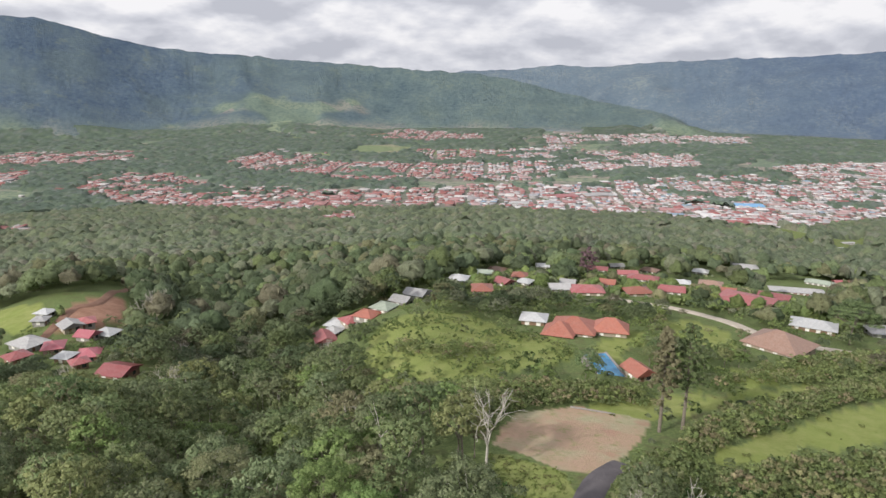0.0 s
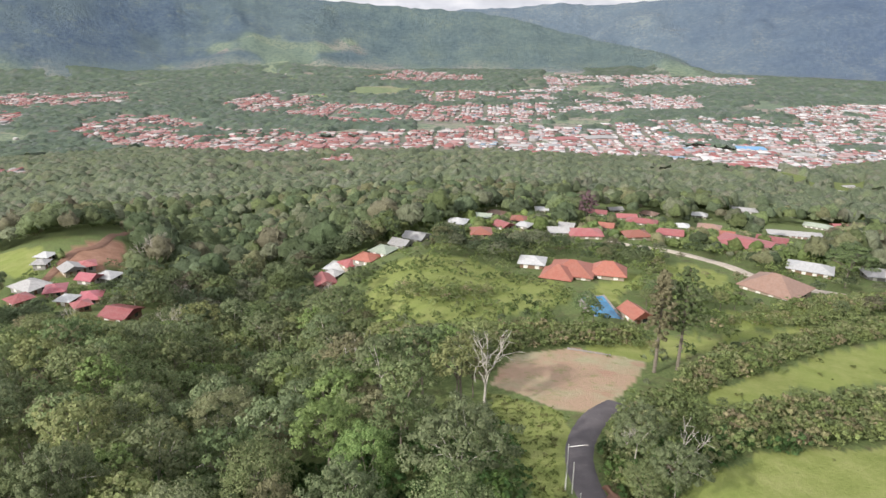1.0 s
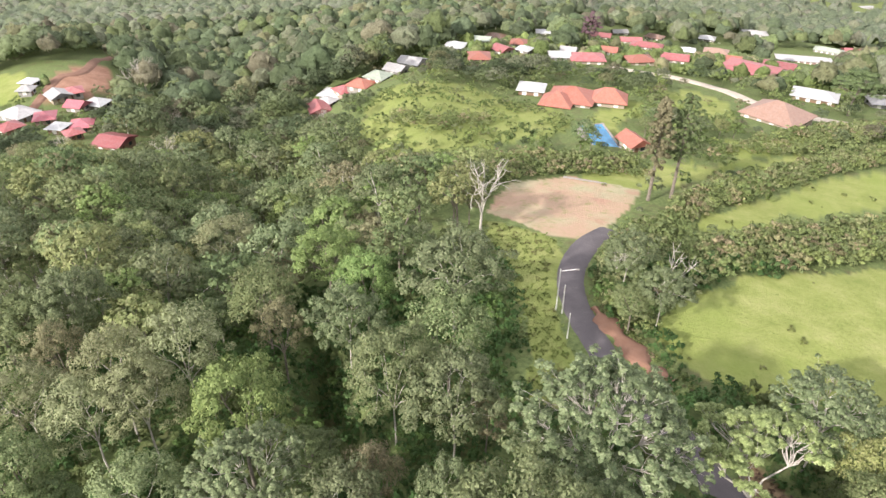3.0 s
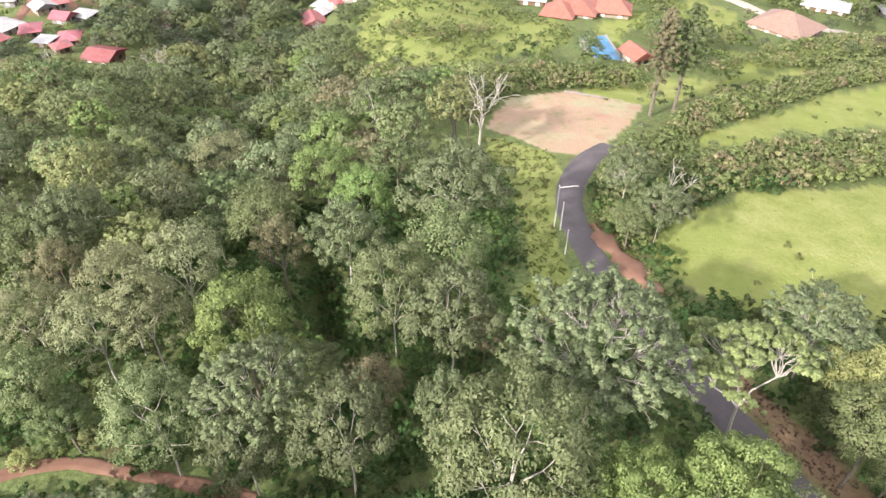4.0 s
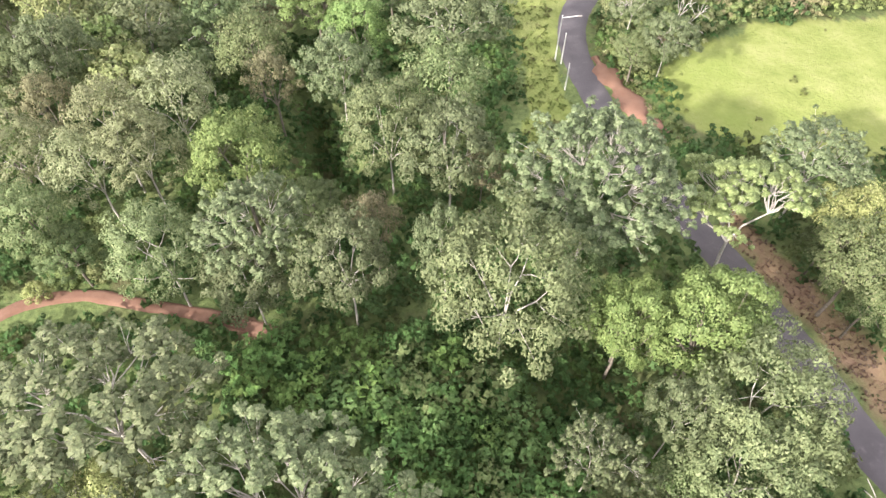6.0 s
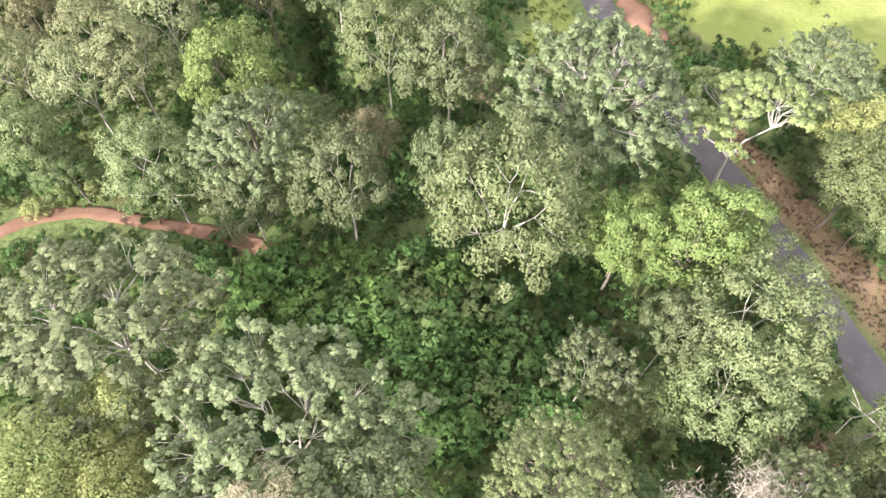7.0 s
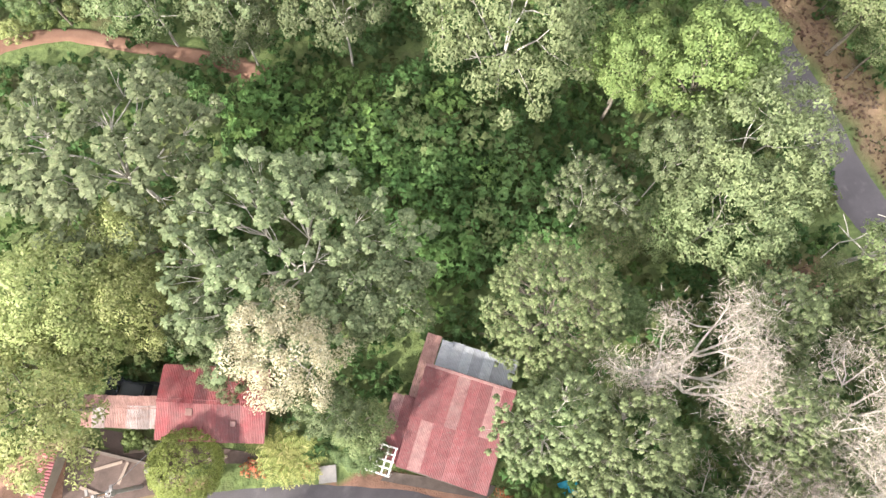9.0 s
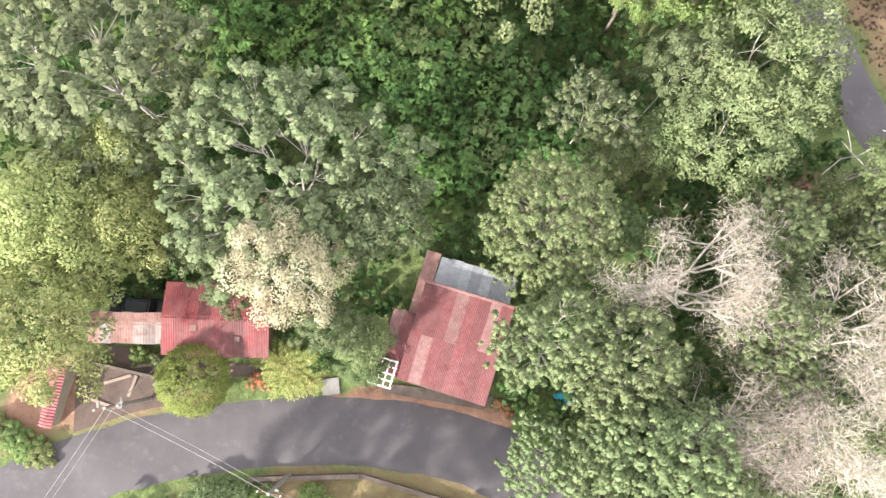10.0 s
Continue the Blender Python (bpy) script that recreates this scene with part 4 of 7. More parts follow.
plant(KINDS["broad"], 36.5, 29.1, 0.52, tall=1.28)
plant(KINDS["broad"], 12.4, 12.5, 0.46, tall=1.45)
plant(KINDS["broad"], 15.9, 13.1, 0.47, tall=1.61)
plant(KINDS["lime"], 14.1, 24.7, 0.64, tall=1.69)
plant(KINDS["broad"], 27.4, 8.3, 0.50, tall=1.49)
plant(KINDS["dense"], 12.5, 7.1, 0.44, tall=1.53)
plant(KINDS["spray"], 6.9, -0.1, 0.59, tall=1.97)
plant(KINDS["spray"], 11.1, -1.5, 0.62, tall=1.87)
plant(KINDS["spray"], 11.2, -7.2, 0.70, tall=1.55)
plant(KINDS["spray"], 13.1, -7.0, 0.67, tall=1.75)
plant(KINDS["spray"], 6.3, -7.4, 0.44, tall=1.89)
plant(KINDS["spray"], 20.1, 0.3, 0.59, tall=1.82)
plant(KINDS["spray"], 21.1, -3.2, 0.52, tall=1.77)
plant(KINDS["spray"], 15.7, -10.1, 0.71, tall=1.52)
plant(KINDS["spray"], 10.1, -10.3, 0.68, tall=1.60)
plant(KINDS["spray"], 28.8, 5.3, 0.49, tall=1.87)
plant(KINDS["spray"], 26.9, -2.7, 0.58, tall=1.45)
plant(KINDS["yellow"], -24.4, 1.4, 0.92, tall=1.18)
plant(KINDS["yellow"], -21.9, 6.3, 0.69, tall=1.58)
plant(KINDS["lime"], -29.3, 0.2, 0.55, tall=0.91)
plant(KINDS["broad"], -5.1, -0.1, 0.40, tall=1.47)
plant(KINDS["grey"], -6.8, 1.0, 0.37, tall=2.49)
plant(KINDS["grey"], -13.8, 3.5, 0.33, tall=2.26)
plant(KINDS["dense"], -5.3, -1.6, 0.39, tall=1.07)
plant(KINDS["yellow"], -29.6, 4.4, 0.75, tall=1.34)
plant(KINDS["broad"], 31.9, 9.7, 0.68, tall=1.46)
plant(KINDS["broad"], 30.4, 0.0, 0.73, tall=1.38)
plant(KINDS["spray"], 29.1, -6.7, 0.65, tall=1.55)
plant(BARE["dry1"], 15.5, 2.9, 1.01, tall=1.16)
plant(BARE["dry2"], 25.3, -0.9, 0.97, tall=1.11)
plant(BARE["dry3"], 18.6, -6.1, 0.83, tall=1.31)
plant(BARE["dry1"], 24.2, -5.9, 1.05, tall=1.04)
plant(BARE["dead"], 6.5, 90.8, 1.32)
plant(BARE["dead2"], 31.6, 11.6, 1.15, turn=200)
plant(BARE["dead"], 25.1, 78.7, 0.52)
plant(BARE["dead"], -108.1, 244.5, 1.47)
plant(BARE["dead2"], -112.7, 241.0, 1.01)
plant(BARE["dry_far"], -78.3, 188.8, 0.87)
plant(BARE["dead"], -86.5, 225.1, 0.97)
plant(BARE["dead2"], -75.0, 222.9, 0.95)
plant(BARE["dry_far"], -78.2, 246.9, 0.92)
plant(BARE["dead2"], -65.0, 234.1, 0.90)
plant(BARE["dry_far"], -70.4, 160.9, 0.84)
plant(BARE["dead"], -60.8, 257.5, 0.85)
plant(BARE["dead2"], -62.3, 202.9, 0.80)
plant(BARE["dry_far"], -63.6, 179.1, 0.78)
plant(BARE["dead2"], -94.3, 193.1, 0.80)
plant(BARE["dry_far"], -18.7, 124.7, 0.65)
plant(BARE["dead"], -33.1, 163.9, 0.70)
plant(BARE["dead2"], -14.7, 130.7, 0.60)
plant(BARE["dry_far"], -90.1, 150.3, 0.71)
plant(BARE["dead2"], -46.4, 73.5, 0.70)
plant(BARE["dry_far"], -52.5, 69.4, 0.62)
plant(BARE["dead"], 29.0, 445.3, 0.90)
plant(BARE["dead2"], 39.2, 477.4, 0.97)
plant(BARE["dry_far"], 52.4, 507.3, 0.95)
plant(BARE["dead2"], 64.0, 496.7, 0.93)
plant(BARE["dry_far"], 76.6, 525.1, 0.99)
plant(BARE["dead"], 93.1, 543.4, 1.02)
plant(BARE["dead2"], 7.2, 526.3, 0.98)
plant(BARE["dry_far"], -31.4, 182.0, 0.66)
plant(KINDS["dense"], 128.0, 201.0, 1.55, tall=0.75)
plant(KINDS["limbed"], 26.4, 36.1, 1.05, turn=34)
plant(BARE["dead2"], 28.2, 74.0, 0.9, turn=0, lean=38)

# ---- houses ----
ROOF = {
    "red": tin_mat("roof_red", (0.26, 0.062, 0.066), (0.29, 0.13, 0.125)),
    "pink": tin_mat("roof_pink", (0.30, 0.068, 0.090), (0.31, 0.13, 0.14)),
    "orange": tin_mat("roof_orange", (0.275, 0.090, 0.062), (0.285, 0.125, 0.092)),
    "grey": tin_mat("roof_grey", (0.34, 0.345, 0.345), (0.43, 0.43, 0.43), amount=0.25),
    "white": tin_mat("roof_white", (0.33, 0.325, 0.32), (0.24, 0.235, 0.23), amount=0.4),
    "green": tin_mat("roof_green", (0.26, 0.31, 0.24), (0.36, 0.39, 0.32), amount=0.2),
    "blue": tin_mat("roof_blue", (0.10, 0.26, 0.46), (0.16, 0.32, 0.50), amount=0.2),
    "brown": tin_mat("roof_brown", (0.25, 0.150, 0.112), (0.28, 0.19, 0.15)),
}
WALL = {
    "white": plain_mat("plaster_white", (0.27, 0.25, 0.225)),
    "cream": plain_mat("plaster_cream", (0.31, 0.265, 0.205)),
    "pink": plain_mat("plaster_pink", (0.30, 0.20, 0.17)),
    "grey": plain_mat("plaster_grey", (0.26, 0.25, 0.24)),
    "wood": plain_mat("boards_brown", (0.20, 0.13, 0.085)),
}
GLASS = Nodes("window_glass").end((0.03, 0.035, 0.04), 0.08, spec=0.6)
DOOR = plain_mat("door_brown", (0.13, 0.075, 0.045))
FRAME = plain_mat("frame_white", (0.70, 0.68, 0.64))


def roof_mesh(w, l, rise, hip, over=0.5, thick=0.12):
    """A gable or hip roof over w x l, with thickness; the ridge runs along y."""
    a, b = w / 2 + over, l / 2 + over
    run = b - (a if hip else 0)
    run = max(run, 0.3)
    drop = -rise * over / (w / 2)
    bm = bmesh.new()
    tops = []
    for lift in (0, thick):
        e = [bm.verts.new(p) for p in ((-a, -b, drop + lift), (a, -b, drop + lift), (a, b, drop + lift), (-a, b, drop + lift))]
        r = [bm.verts.new((0, -run, rise + lift)), bm.verts.new((0, run, rise + lift))]
        tops.append((e, r))
        bm.faces.new((e[0], e[3], r[1], r[0])), bm.faces.new((e[2], e[1], r[0], r[1]))
        bm.faces.new((e[1], e[0], r[0])), bm.faces.new((e[3], e[2], r[1]))
    (e0, _), (e1, _) = tops
    for i in range(4):
        k = (i + 1) % 4
        bm.faces.new((e0[i], e0[k], e1[k], e1[i]))
    bmesh.ops.recalc_face_normals(bm, faces=bm.faces[:])
    return bm


def house(x, y, turn, w, l, roof="red", wall="white", high=2.7, rise=1.2, hip=False, label="", name="house", wings=(), up=0.0):
    """A house with walls, roof, door and windows. wings: further roofed blocks (dx, dy, turn, w, l)."""
    if name == "house" and int(abs(x) * 7 + abs(y) * 3) % 5 < 3:
        hip, rise = True, min(1.5, 0.2 * w)
    root = new(name)
    zs = [hgt(x + dx, y + dy) for dx in (-w / 2, w / 2) for dy in (-l / 2, l / 2)]
    root.matrix_basis = pose(x, y, sum(zs) / 4 - 0.3 + up, 0, 0, turn)
    for dx, dy, dt, ww, ll in ((0, 0, 0, w, l), *wings):
        m = pose(dx, dy, 0, 0, 0, dt)
        bm = block(-ww / 2, ww / 2, -ll / 2, ll / 2, -2.5, high)
        if not hip:
            for s in (-1, 1):
                q = [bm.verts.new(p) for p in ((-ww / 2, s * ll / 2, high), (ww / 2, s * ll / 2, high), (0, s * ll / 2, high + rise))]
                bm.faces.new(q)
        part("wall", bm, WALL[wall], root, m=m)
        part("roof", roof_mesh(ww, ll, rise, hip, over=0.8), ROOF[roof], root, m=m @ pose(0, 0, high))
        floor_z = high - 2.7
        for s in (-1, 1):
            for k in range(max(int(ll / 3.2), 1)):
                yy = -ll / 2 + (k + 0.5) * ll / max(int(ll / 3.2), 1)
                win = part("window", block(s * ww / 2 - 0.05, s * ww / 2 + 0.06, yy - 0.65, yy + 0.65, floor_z + 0.9, floor_z + 2.1), FRAME, root, m=m)
                part("pane", block(s * ww / 2 - 0.04, s * ww / 2 + 0.075, yy - 0.57, yy + 0.57, floor_z + 0.98, floor_z + 2.02), GLASS, win)
            part("window", block(ww * 0.2 - 0.6, ww * 0.2 + 0.6, s * ll / 2 - 0.05, s * ll / 2 + 0.06, floor_z + 0.9, floor_z + 2.1), GLASS, root, m=m)
        part("door", block(-ww * 0.2 - 0.45, -ww * 0.2 + 0.45, -ll / 2 - 0.07, -ll / 2 + 0.05, floor_z, floor_z + 2.05), DOOR, root, m=m)
    return tagged(root, label or f"{wall} single-storey house with a {roof} metal roof", "house")


HOUSE_SPOTS = []
HOUSE_SPOTS += [(-133, 205, 6), (-128, 191, 4), (-123, 202, 4), (-128, 221, 4), (-125, 226, 4), (-119, 215, 4), (-114, 219, 4), (-109, 196, 4), (-90, 176, 5), (-143, 233, 3), (-141, 226, 3), (-114, 192, 3), (-105, 184, 3), (-39, 214, 5), (-37, 229, 5), (-32, 226, 4), (-26, 225, 4), (-21, 229, 4), (-15, 235, 4), (-10, 254, 5), (-38, 221, 3), (16, 264, 5), (27, 286, 4), (40, 340, 5), (7, 301, 5), (23, 368, 5), (33, 404, 6), (48, 271, 5), (59, 267, 7), (103, 442, 8)]
HOUSE_SPOTS += [(118, 420, 7), (117, 385, 9), (142, 453, 6), (125, 478, 6), (80, 270, 6), (100, 287, 6), (158, 388, 7), (244, 532, 10), (125, 269, 11), (218, 404, 16), (161, 318, 8), (265, 461, 10), (126, 219, 8), (289, 476, 6), (495, 803, 13), (463, 840, 11), (688, 1057, 28), (550, 876, 11), (184, 470, 6), (45, 146, 4), (28, 202, 5), (543, 918, 9), (536, 828, 10), (341, 627, 7), (331, 651, 6), (371, 559, 7), (652, 1074, 11), (474, 892, 8), (67, 447, 5), (55, 288, 4)]
HOUSE_SPOTS += [(76, 302, 4), (36, 289, 4), (139, 318, 4), (136, 370, 4), (150, 220, 5), (-172, 1250, 15), (-204, 1253, 12), (-46, 1238, 12), (-15, 1255, 11), (-790, 1260, 13), (-762, 1263, 11), (-723, 1313, 12), (42, 191, 17), (97, 184, 10)]
YARDS = [(1.2, -0.4, 4.6), (0.5, 3.0, 3.5), (-15.8, 0.5, 4.6), (-22.0, -1.0, 4.2), (-25.5, -4.0, 3.6), (-20.0, -3.2, 3.2), (-11.0, -1.5, 2.6), (-8.0, -3.0, 2.0), (-3.8, -2.4, 2.2)]
TAKEN = [(ob.matrix_basis.translation.x, ob.matrix_basis.translation.y) for ob in scene.collection.objects if ob.parent is None and ob.get("category") == "tree"]
house(-133.0, 205.2, 63, 7.2, 9.4, "white", "grey")
house(-128.1, 191.3, 55, 5.4, 5.4, "red", "wood")
house(-123.0, 202.0, 20, 5.2, 6.4, "pink", "pink")
house(-127.8, 221.3, 45, 5.9, 5.9, "white", "cream")
house(-124.9, 225.9, 30, 5.0, 5.6, "red", "white")
house(-118.7, 214.5, 76, 5.1, 5.1, "pink", "white")
house(-114.3, 218.9, 74, 5.6, 6.4, "grey", "white")
house(-108.6, 195.6, 15, 5.5, 6.4, "pink", "wood")
house(-90.2, 175.9, 75, 7.5, 7.5, "red", "wood")
house(-143.2, 233.4, 81, 4.5, 4.5, "grey", "white")
house(-141.0, 226.4, 94, 4.1, 4.1, "white", "grey")
house(-113.8, 191.6, 80, 4.3, 4.3, "grey", "wood")
house(-105.2, 183.6, 40, 3.9, 3.9, "red", "wood")
house(-39.5, 214.3, 20, 6.0, 7.4, "red", "white")
house(-36.9, 228.9, 71, 7.0, 7.0, "grey", "white")
house(-32.0, 226.0, 37, 5.9, 5.9, "red", "cream")
house(-26.3, 224.6, 63, 6.8, 6.8, "orange", "white")
house(-20.7, 229.0, 60, 6.6, 6.6, "green", "white")
house(-14.7, 235.2, 59, 6.0, 6.0, "white", "white")
house(-10.1, 254.2, 65, 7.6, 7.6, "white", "grey")
house(-37.6, 220.7, 60, 4.4, 4.4, "white", "grey")
house(15.7, 263.8, 0, 7.5, 8.3, "orange", "cream")
house(26.6, 286.2, 40, 6.4, 6.4, "red", "white")
house(39.7, 339.7, 76, 7.1, 7.1, "orange", "white")
house(7.2, 300.6, 75, 7.4, 7.6, "grey", "white")
house(23.4, 368.3, 77, 7.4, 8.2, "green", "white")
house(33.2, 404.2, 66, 7.4, 10.2, "brown", "white")
house(48.1, 270.7, 89, 7.3, 7.3, "white", "cream")
house(58.6, 267.0, 87, 9.2, 12.2, "red", "cream")
house(102.6, 442.1, 70, 8.3, 14.7, "red", "white")
house(117.6, 420.3, 84, 8.3, 11.6, "red", "cream")
house(117.2, 385.1, 67, 8.3, 16.6, "red", "white")
house(142.2, 453.4, 49, 7.4, 10.5, "brown", "white")
house(125.1, 478.0, 95, 7.4, 9.4, "white", "white")
house(80.3, 270.0, 96, 7.4, 9.6, "orange", "cream")
house(100.0, 286.6, 72, 8.3, 10.3, "red", "white")
house(158.3, 387.6, 67, 8.3, 12.3, "brown", "cream")
house(243.9, 531.6, 70, 11.0, 18.8, "white", "white")
house(124.9, 268.7, 50, 14.7, 19.7, "red", "pink")
house(218.5, 403.8, 75, 9.2, 30.4, "white", "pink")
house(161.4, 317.9, 60, 9.2, 13.2, "red", "white")
house(264.6, 461.2, 55, 8.3, 17.1, "green", "white")
house(126.2, 219.5, 60, 8.3, 13.2, "grey", "wood")
house(289.4, 476.0, 85, 7.4, 10.6, "red", "white")
house(495.2, 802.9, 100, 8.3, 23.3, "white", "grey")
house(462.5, 840.4, 91, 8.3, 20.9, "grey", "white")
house(688.0, 1057.2, 70, 20.2, 54.7, "white", "white")
house(549.7, 876.1, 60, 7.4, 19.5, "grey", "white")
house(183.8, 470.2, 65, 7.4, 9.6, "grey", "white")
house(45.1, 145.9, 20, 4.3, 5.5, "orange", "cream")
house(28.5, 202.4, 76, 6.4, 7.1, "grey", "wood")
house(542.8, 917.9, 85, 7.4, 17.0, "grey", "white")
house(535.7, 828.4, 85, 7.4, 17.2, "red", "white")
house(341.2, 627.1, 55, 7.4, 11.4, "white", "grey")
house(331.4, 650.7, 50, 7.4, 10.6, "orange", "white")
house(370.8, 559.1, 55, 7.4, 11.7, "grey", "white")
house(651.7, 1073.8, 95, 7.4, 20.0, "white", "white")
house(474.4, 892.0, 95, 7.4, 14.6, "grey", "white")
house(67.4, 447.4, 85, 7.4, 8.0, "grey", "white")
house(54.9, 288.4, 70, 5.7, 5.7, "white", "white")
house(75.6, 301.5, 70, 6.0, 6.0, "orange", "white")
house(36.3, 289.1, 59, 5.2, 5.2, "grey", "white")
house(139.2, 318.4, 70, 6.2, 6.2, "orange", "cream")
house(135.9, 370.5, 75, 6.4, 6.4, "grey", "white")
house(150.0, 220.0, 80, 7.4, 7.9, "white", "grey")
house(-172.1, 1249.9, 89, 9.2, 27.3, "red", "white")
house(-204.2, 1253.2, 55, 8.3, 22.0, "white", "white")
house(-45.7, 1238.2, 90, 8.3, 21.5, "orange", "white")
house(-14.7, 1255.0, 85, 8.3, 19.9, "white", "white")
house(-790.2, 1260.1, 100, 7.2, 23.9, "white", "white")
house(-761.7, 1262.6, 70, 6.4, 20.1, "orange", "white")
house(-722.6, 1313.2, 76, 6.4, 22.3, "white", "white")
house(39.0, 191.0, 70, 10.5, 12.0, "orange", "cream", hip=True, rise=2.6, name="villa", label="large cream villa with a tiled orange hip roof", wings=((2.5, -10.0, 6, 7.0, 9.5), (-5.0, 3.5, 0, 7.5, 8.0)))
house(96.7, 183.9, 40, 13.0, 15.0, "brown", "cream", hip=True, rise=3.4, name="pavilion", label="open pavilion with a pale terracotta hip roof")


# ---- woods on the middle ground ----
MID = {}
for k, (leaf, seed, r, rz) in {"green": ("green", 31, 4.2, 3.6), "dark": ("dark", 32, 4.0, 3.8), "grey": ("grey", 33, 4.4, 3.2), "lime": ("lime", 34, 3.8, 3.8),
                               "yellow": ("yellow", 35, 4.0, 3.4), "brown": ("brown", 36, 3.8, 3.4), "dark2": ("dark", 37, 4.6, 3.0), "green2": ("green", 38, 3.8, 4.4)}.items():
    MID[k] = tree("broadleaf_tree", leaf, BARK_PALE if k == "grey" else BARK, seed, r=r, rz=rz, clumps=54, per=34, size=0.50, clump=0.19, limbs=6, lop=0.4, whole=0.5,
                  label=f"broadleaf forest tree with {'brownish' if leaf == 'brown' else leaf + '-toned'} foliage")
MID_LIST = ["green", "dark", "grey", "green2", "dark2", "yellow", "lime", "brown"]


def open_land(x, y, margin=0.0):
    """Where no tree may stand: pasture, bare earth, roads, houses."""
    no = np.zeros(np.shape(x), bool)
    for poly in PASTURE + EARTH + LOT:
        no |= inside(x, y, poly)
    for k in (6, 12, 18):  # the sunny side of the bare earth by the settlement
        no |= inside(x + 0.72 * k, y + 0.69 * k, EARTH[0])
    for line, w in ((BEND, 5), (LANE, 4), (VILLAGE, 6), (TRACK_FAR, 4), (TRACK, 3)):
        no |= off_line(x, y, line) < w + margin
    for hx, hy, hr in HOUSE_SPOTS:
        no |= np.hypot(x - hx, y - hy) < hr + margin
    return no


def scatter(rng, d0, d1, spacing, half=36.0):
    """Even but irregular places in a sector ahead, between two distances."""
    w = d1 * math.sin(radians(half))
    gx, gy = np.meshgrid(np.arange(-w, w, spacing), np.arange(d0 * 0.75, d1, spacing))
    x = (gx + rng.uniform(-0.42, 0.42, gx.shape) * spacing).ravel()
    y = (gy + rng.uniform(-0.42, 0.42, gx.shape) * spacing).ravel()
    d, a = np.hypot(x, y), np.degrees(np.arctan2(x, y))
    k = (d > d0) & (d < d1) & (np.abs(a) < half)
    return x[k], y[k]


# places that stay in view over the trees before them
seen = []
for hx, hy, hr in HOUSE_SPOTS:
    if hy < 900:
        ux, uy = hx / math.hypot(hx, hy), hy / math.hypot(hx, hy)
        for f, g in ((-0.8, 0), (0, 0), (-0.3, 0.75), (-0.3, -0.75)):
            qx, qy = hx + hr * (f * ux + g * uy), hy + hr * (f * uy - g * ux)
            seen.append((qx, qy, hgt(hx, hy) + 0.9))
HOUSE_SEEN = np.array(seen + [(u, v, hgt(u, v) + 0.4) for u, v in smooth_line(VILLAGE, 4)])
for poly in PASTURE + LOT + EARTH[:1]:
    px, py = np.array(poly).T
    if py.max() > 420:
        continue
    gx, gy = np.meshgrid(np.arange(px.min(), px.max(), 4.0), np.arange(py.min(), py.max(), 4.0))
    k = inside(gx, gy, poly)
    seen += [(u, v, hgt(u, v) + 0.5) for u, v in zip(gx[k], gy[k])]
for line in (VILLAGE, smooth_line(LANE[9:], 3), TRACK_FAR[:4]):
    seen += [(u, v, hgt(u, v) + 0.5) for u, v in line]
seen += [(6.6 + d, 91.6, hgt(6.6, 91.6) + 1.5) for d in (-1.5, 0, 1.5)]
SEEN = np.array(seen)
rng = np.random.default_rng(5)
sx, sy = scatter(rng, 56, 240, 5.7, 47.0)
keep = ((np.abs(np.degrees(np.arctan2(sx, sy))) < 36) | (np.hypot(sx, sy) < 140)) & ~open_land(sx, sy, 1.0) & ((np.hypot(sx, sy) > 74) | (sx < -24))
for poly in BUSH:
    keep &= ~inside(sx, sy, poly)
sx, sy = sx[keep], sy[keep]
park = np.clip(step(-0.2, 0.9, sx / (0.25 * sy)), 0, 1)  # thinner towards the village
room = headroom(sx, sy, 3.5, SEEN)
order = np.argsort(np.hypot(sx, sy))
count, rest = 0, []
for i in order:
    x, y, thin = sx[i], sy[i], park[i]
    near_gap = min(np.hypot(x - px, y - py) for px, py in TAKEN)
    if near_gap < 3.8 or rng.random() < 0.45 * thin:
        continue
    s = rng.uniform(0.55, 1.08) * (1 - 0.3 * thin)
    s = min(s, room[i] / 12.5)
    if s < 0.14:
        continue
    if count >= 290 or s < 0.3:
        rest.append((x, y, s))
        continue
    w = np.array([2.6, 1.4, 3.6, 2.4, 1.0, 2.4, 1.6, 1.7])
    proto = MID[MID_LIST[rng.choice(8, p=w / w.sum())]]
    tall = rng.uniform(0.85, 1.2) if room[i] > 14 else 1.0
    plant(proto, x, y, s, rng.uniform(0, 360), tall=tall, group="forest trees")
    count += 1
rest = np.array(rest)


# ---- far woods, joined ----
def far_leaf_mat():
    n = Nodes("far_leaves")
    isle = n.add("NewGeometry").outputs["Random Per Island"]
    tint = n.add("Attribute", attribute_name="tint").outputs["Color"]
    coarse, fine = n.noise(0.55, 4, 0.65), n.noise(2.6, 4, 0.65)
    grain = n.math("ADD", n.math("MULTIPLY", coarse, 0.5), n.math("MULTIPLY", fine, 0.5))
    # value dips with the bump: shade between leaf clumps put into the colour
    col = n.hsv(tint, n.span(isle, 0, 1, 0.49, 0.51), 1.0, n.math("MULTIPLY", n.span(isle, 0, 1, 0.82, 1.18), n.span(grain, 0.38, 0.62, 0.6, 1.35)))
    return n.end(col, 0.7, normal=n.bump(grain, 1.0, 1.2), spec=0.15, see=0.3)


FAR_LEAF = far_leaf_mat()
TINTS = np.array([(0.150, 0.184, 0.092), (0.100, 0.132, 0.068), (0.185, 0.202, 0.128), (0.165, 0.205, 0.088), (0.208, 0.215, 0.115), (0.190, 0.180, 0.118), (0.118, 0.150, 0.085)])


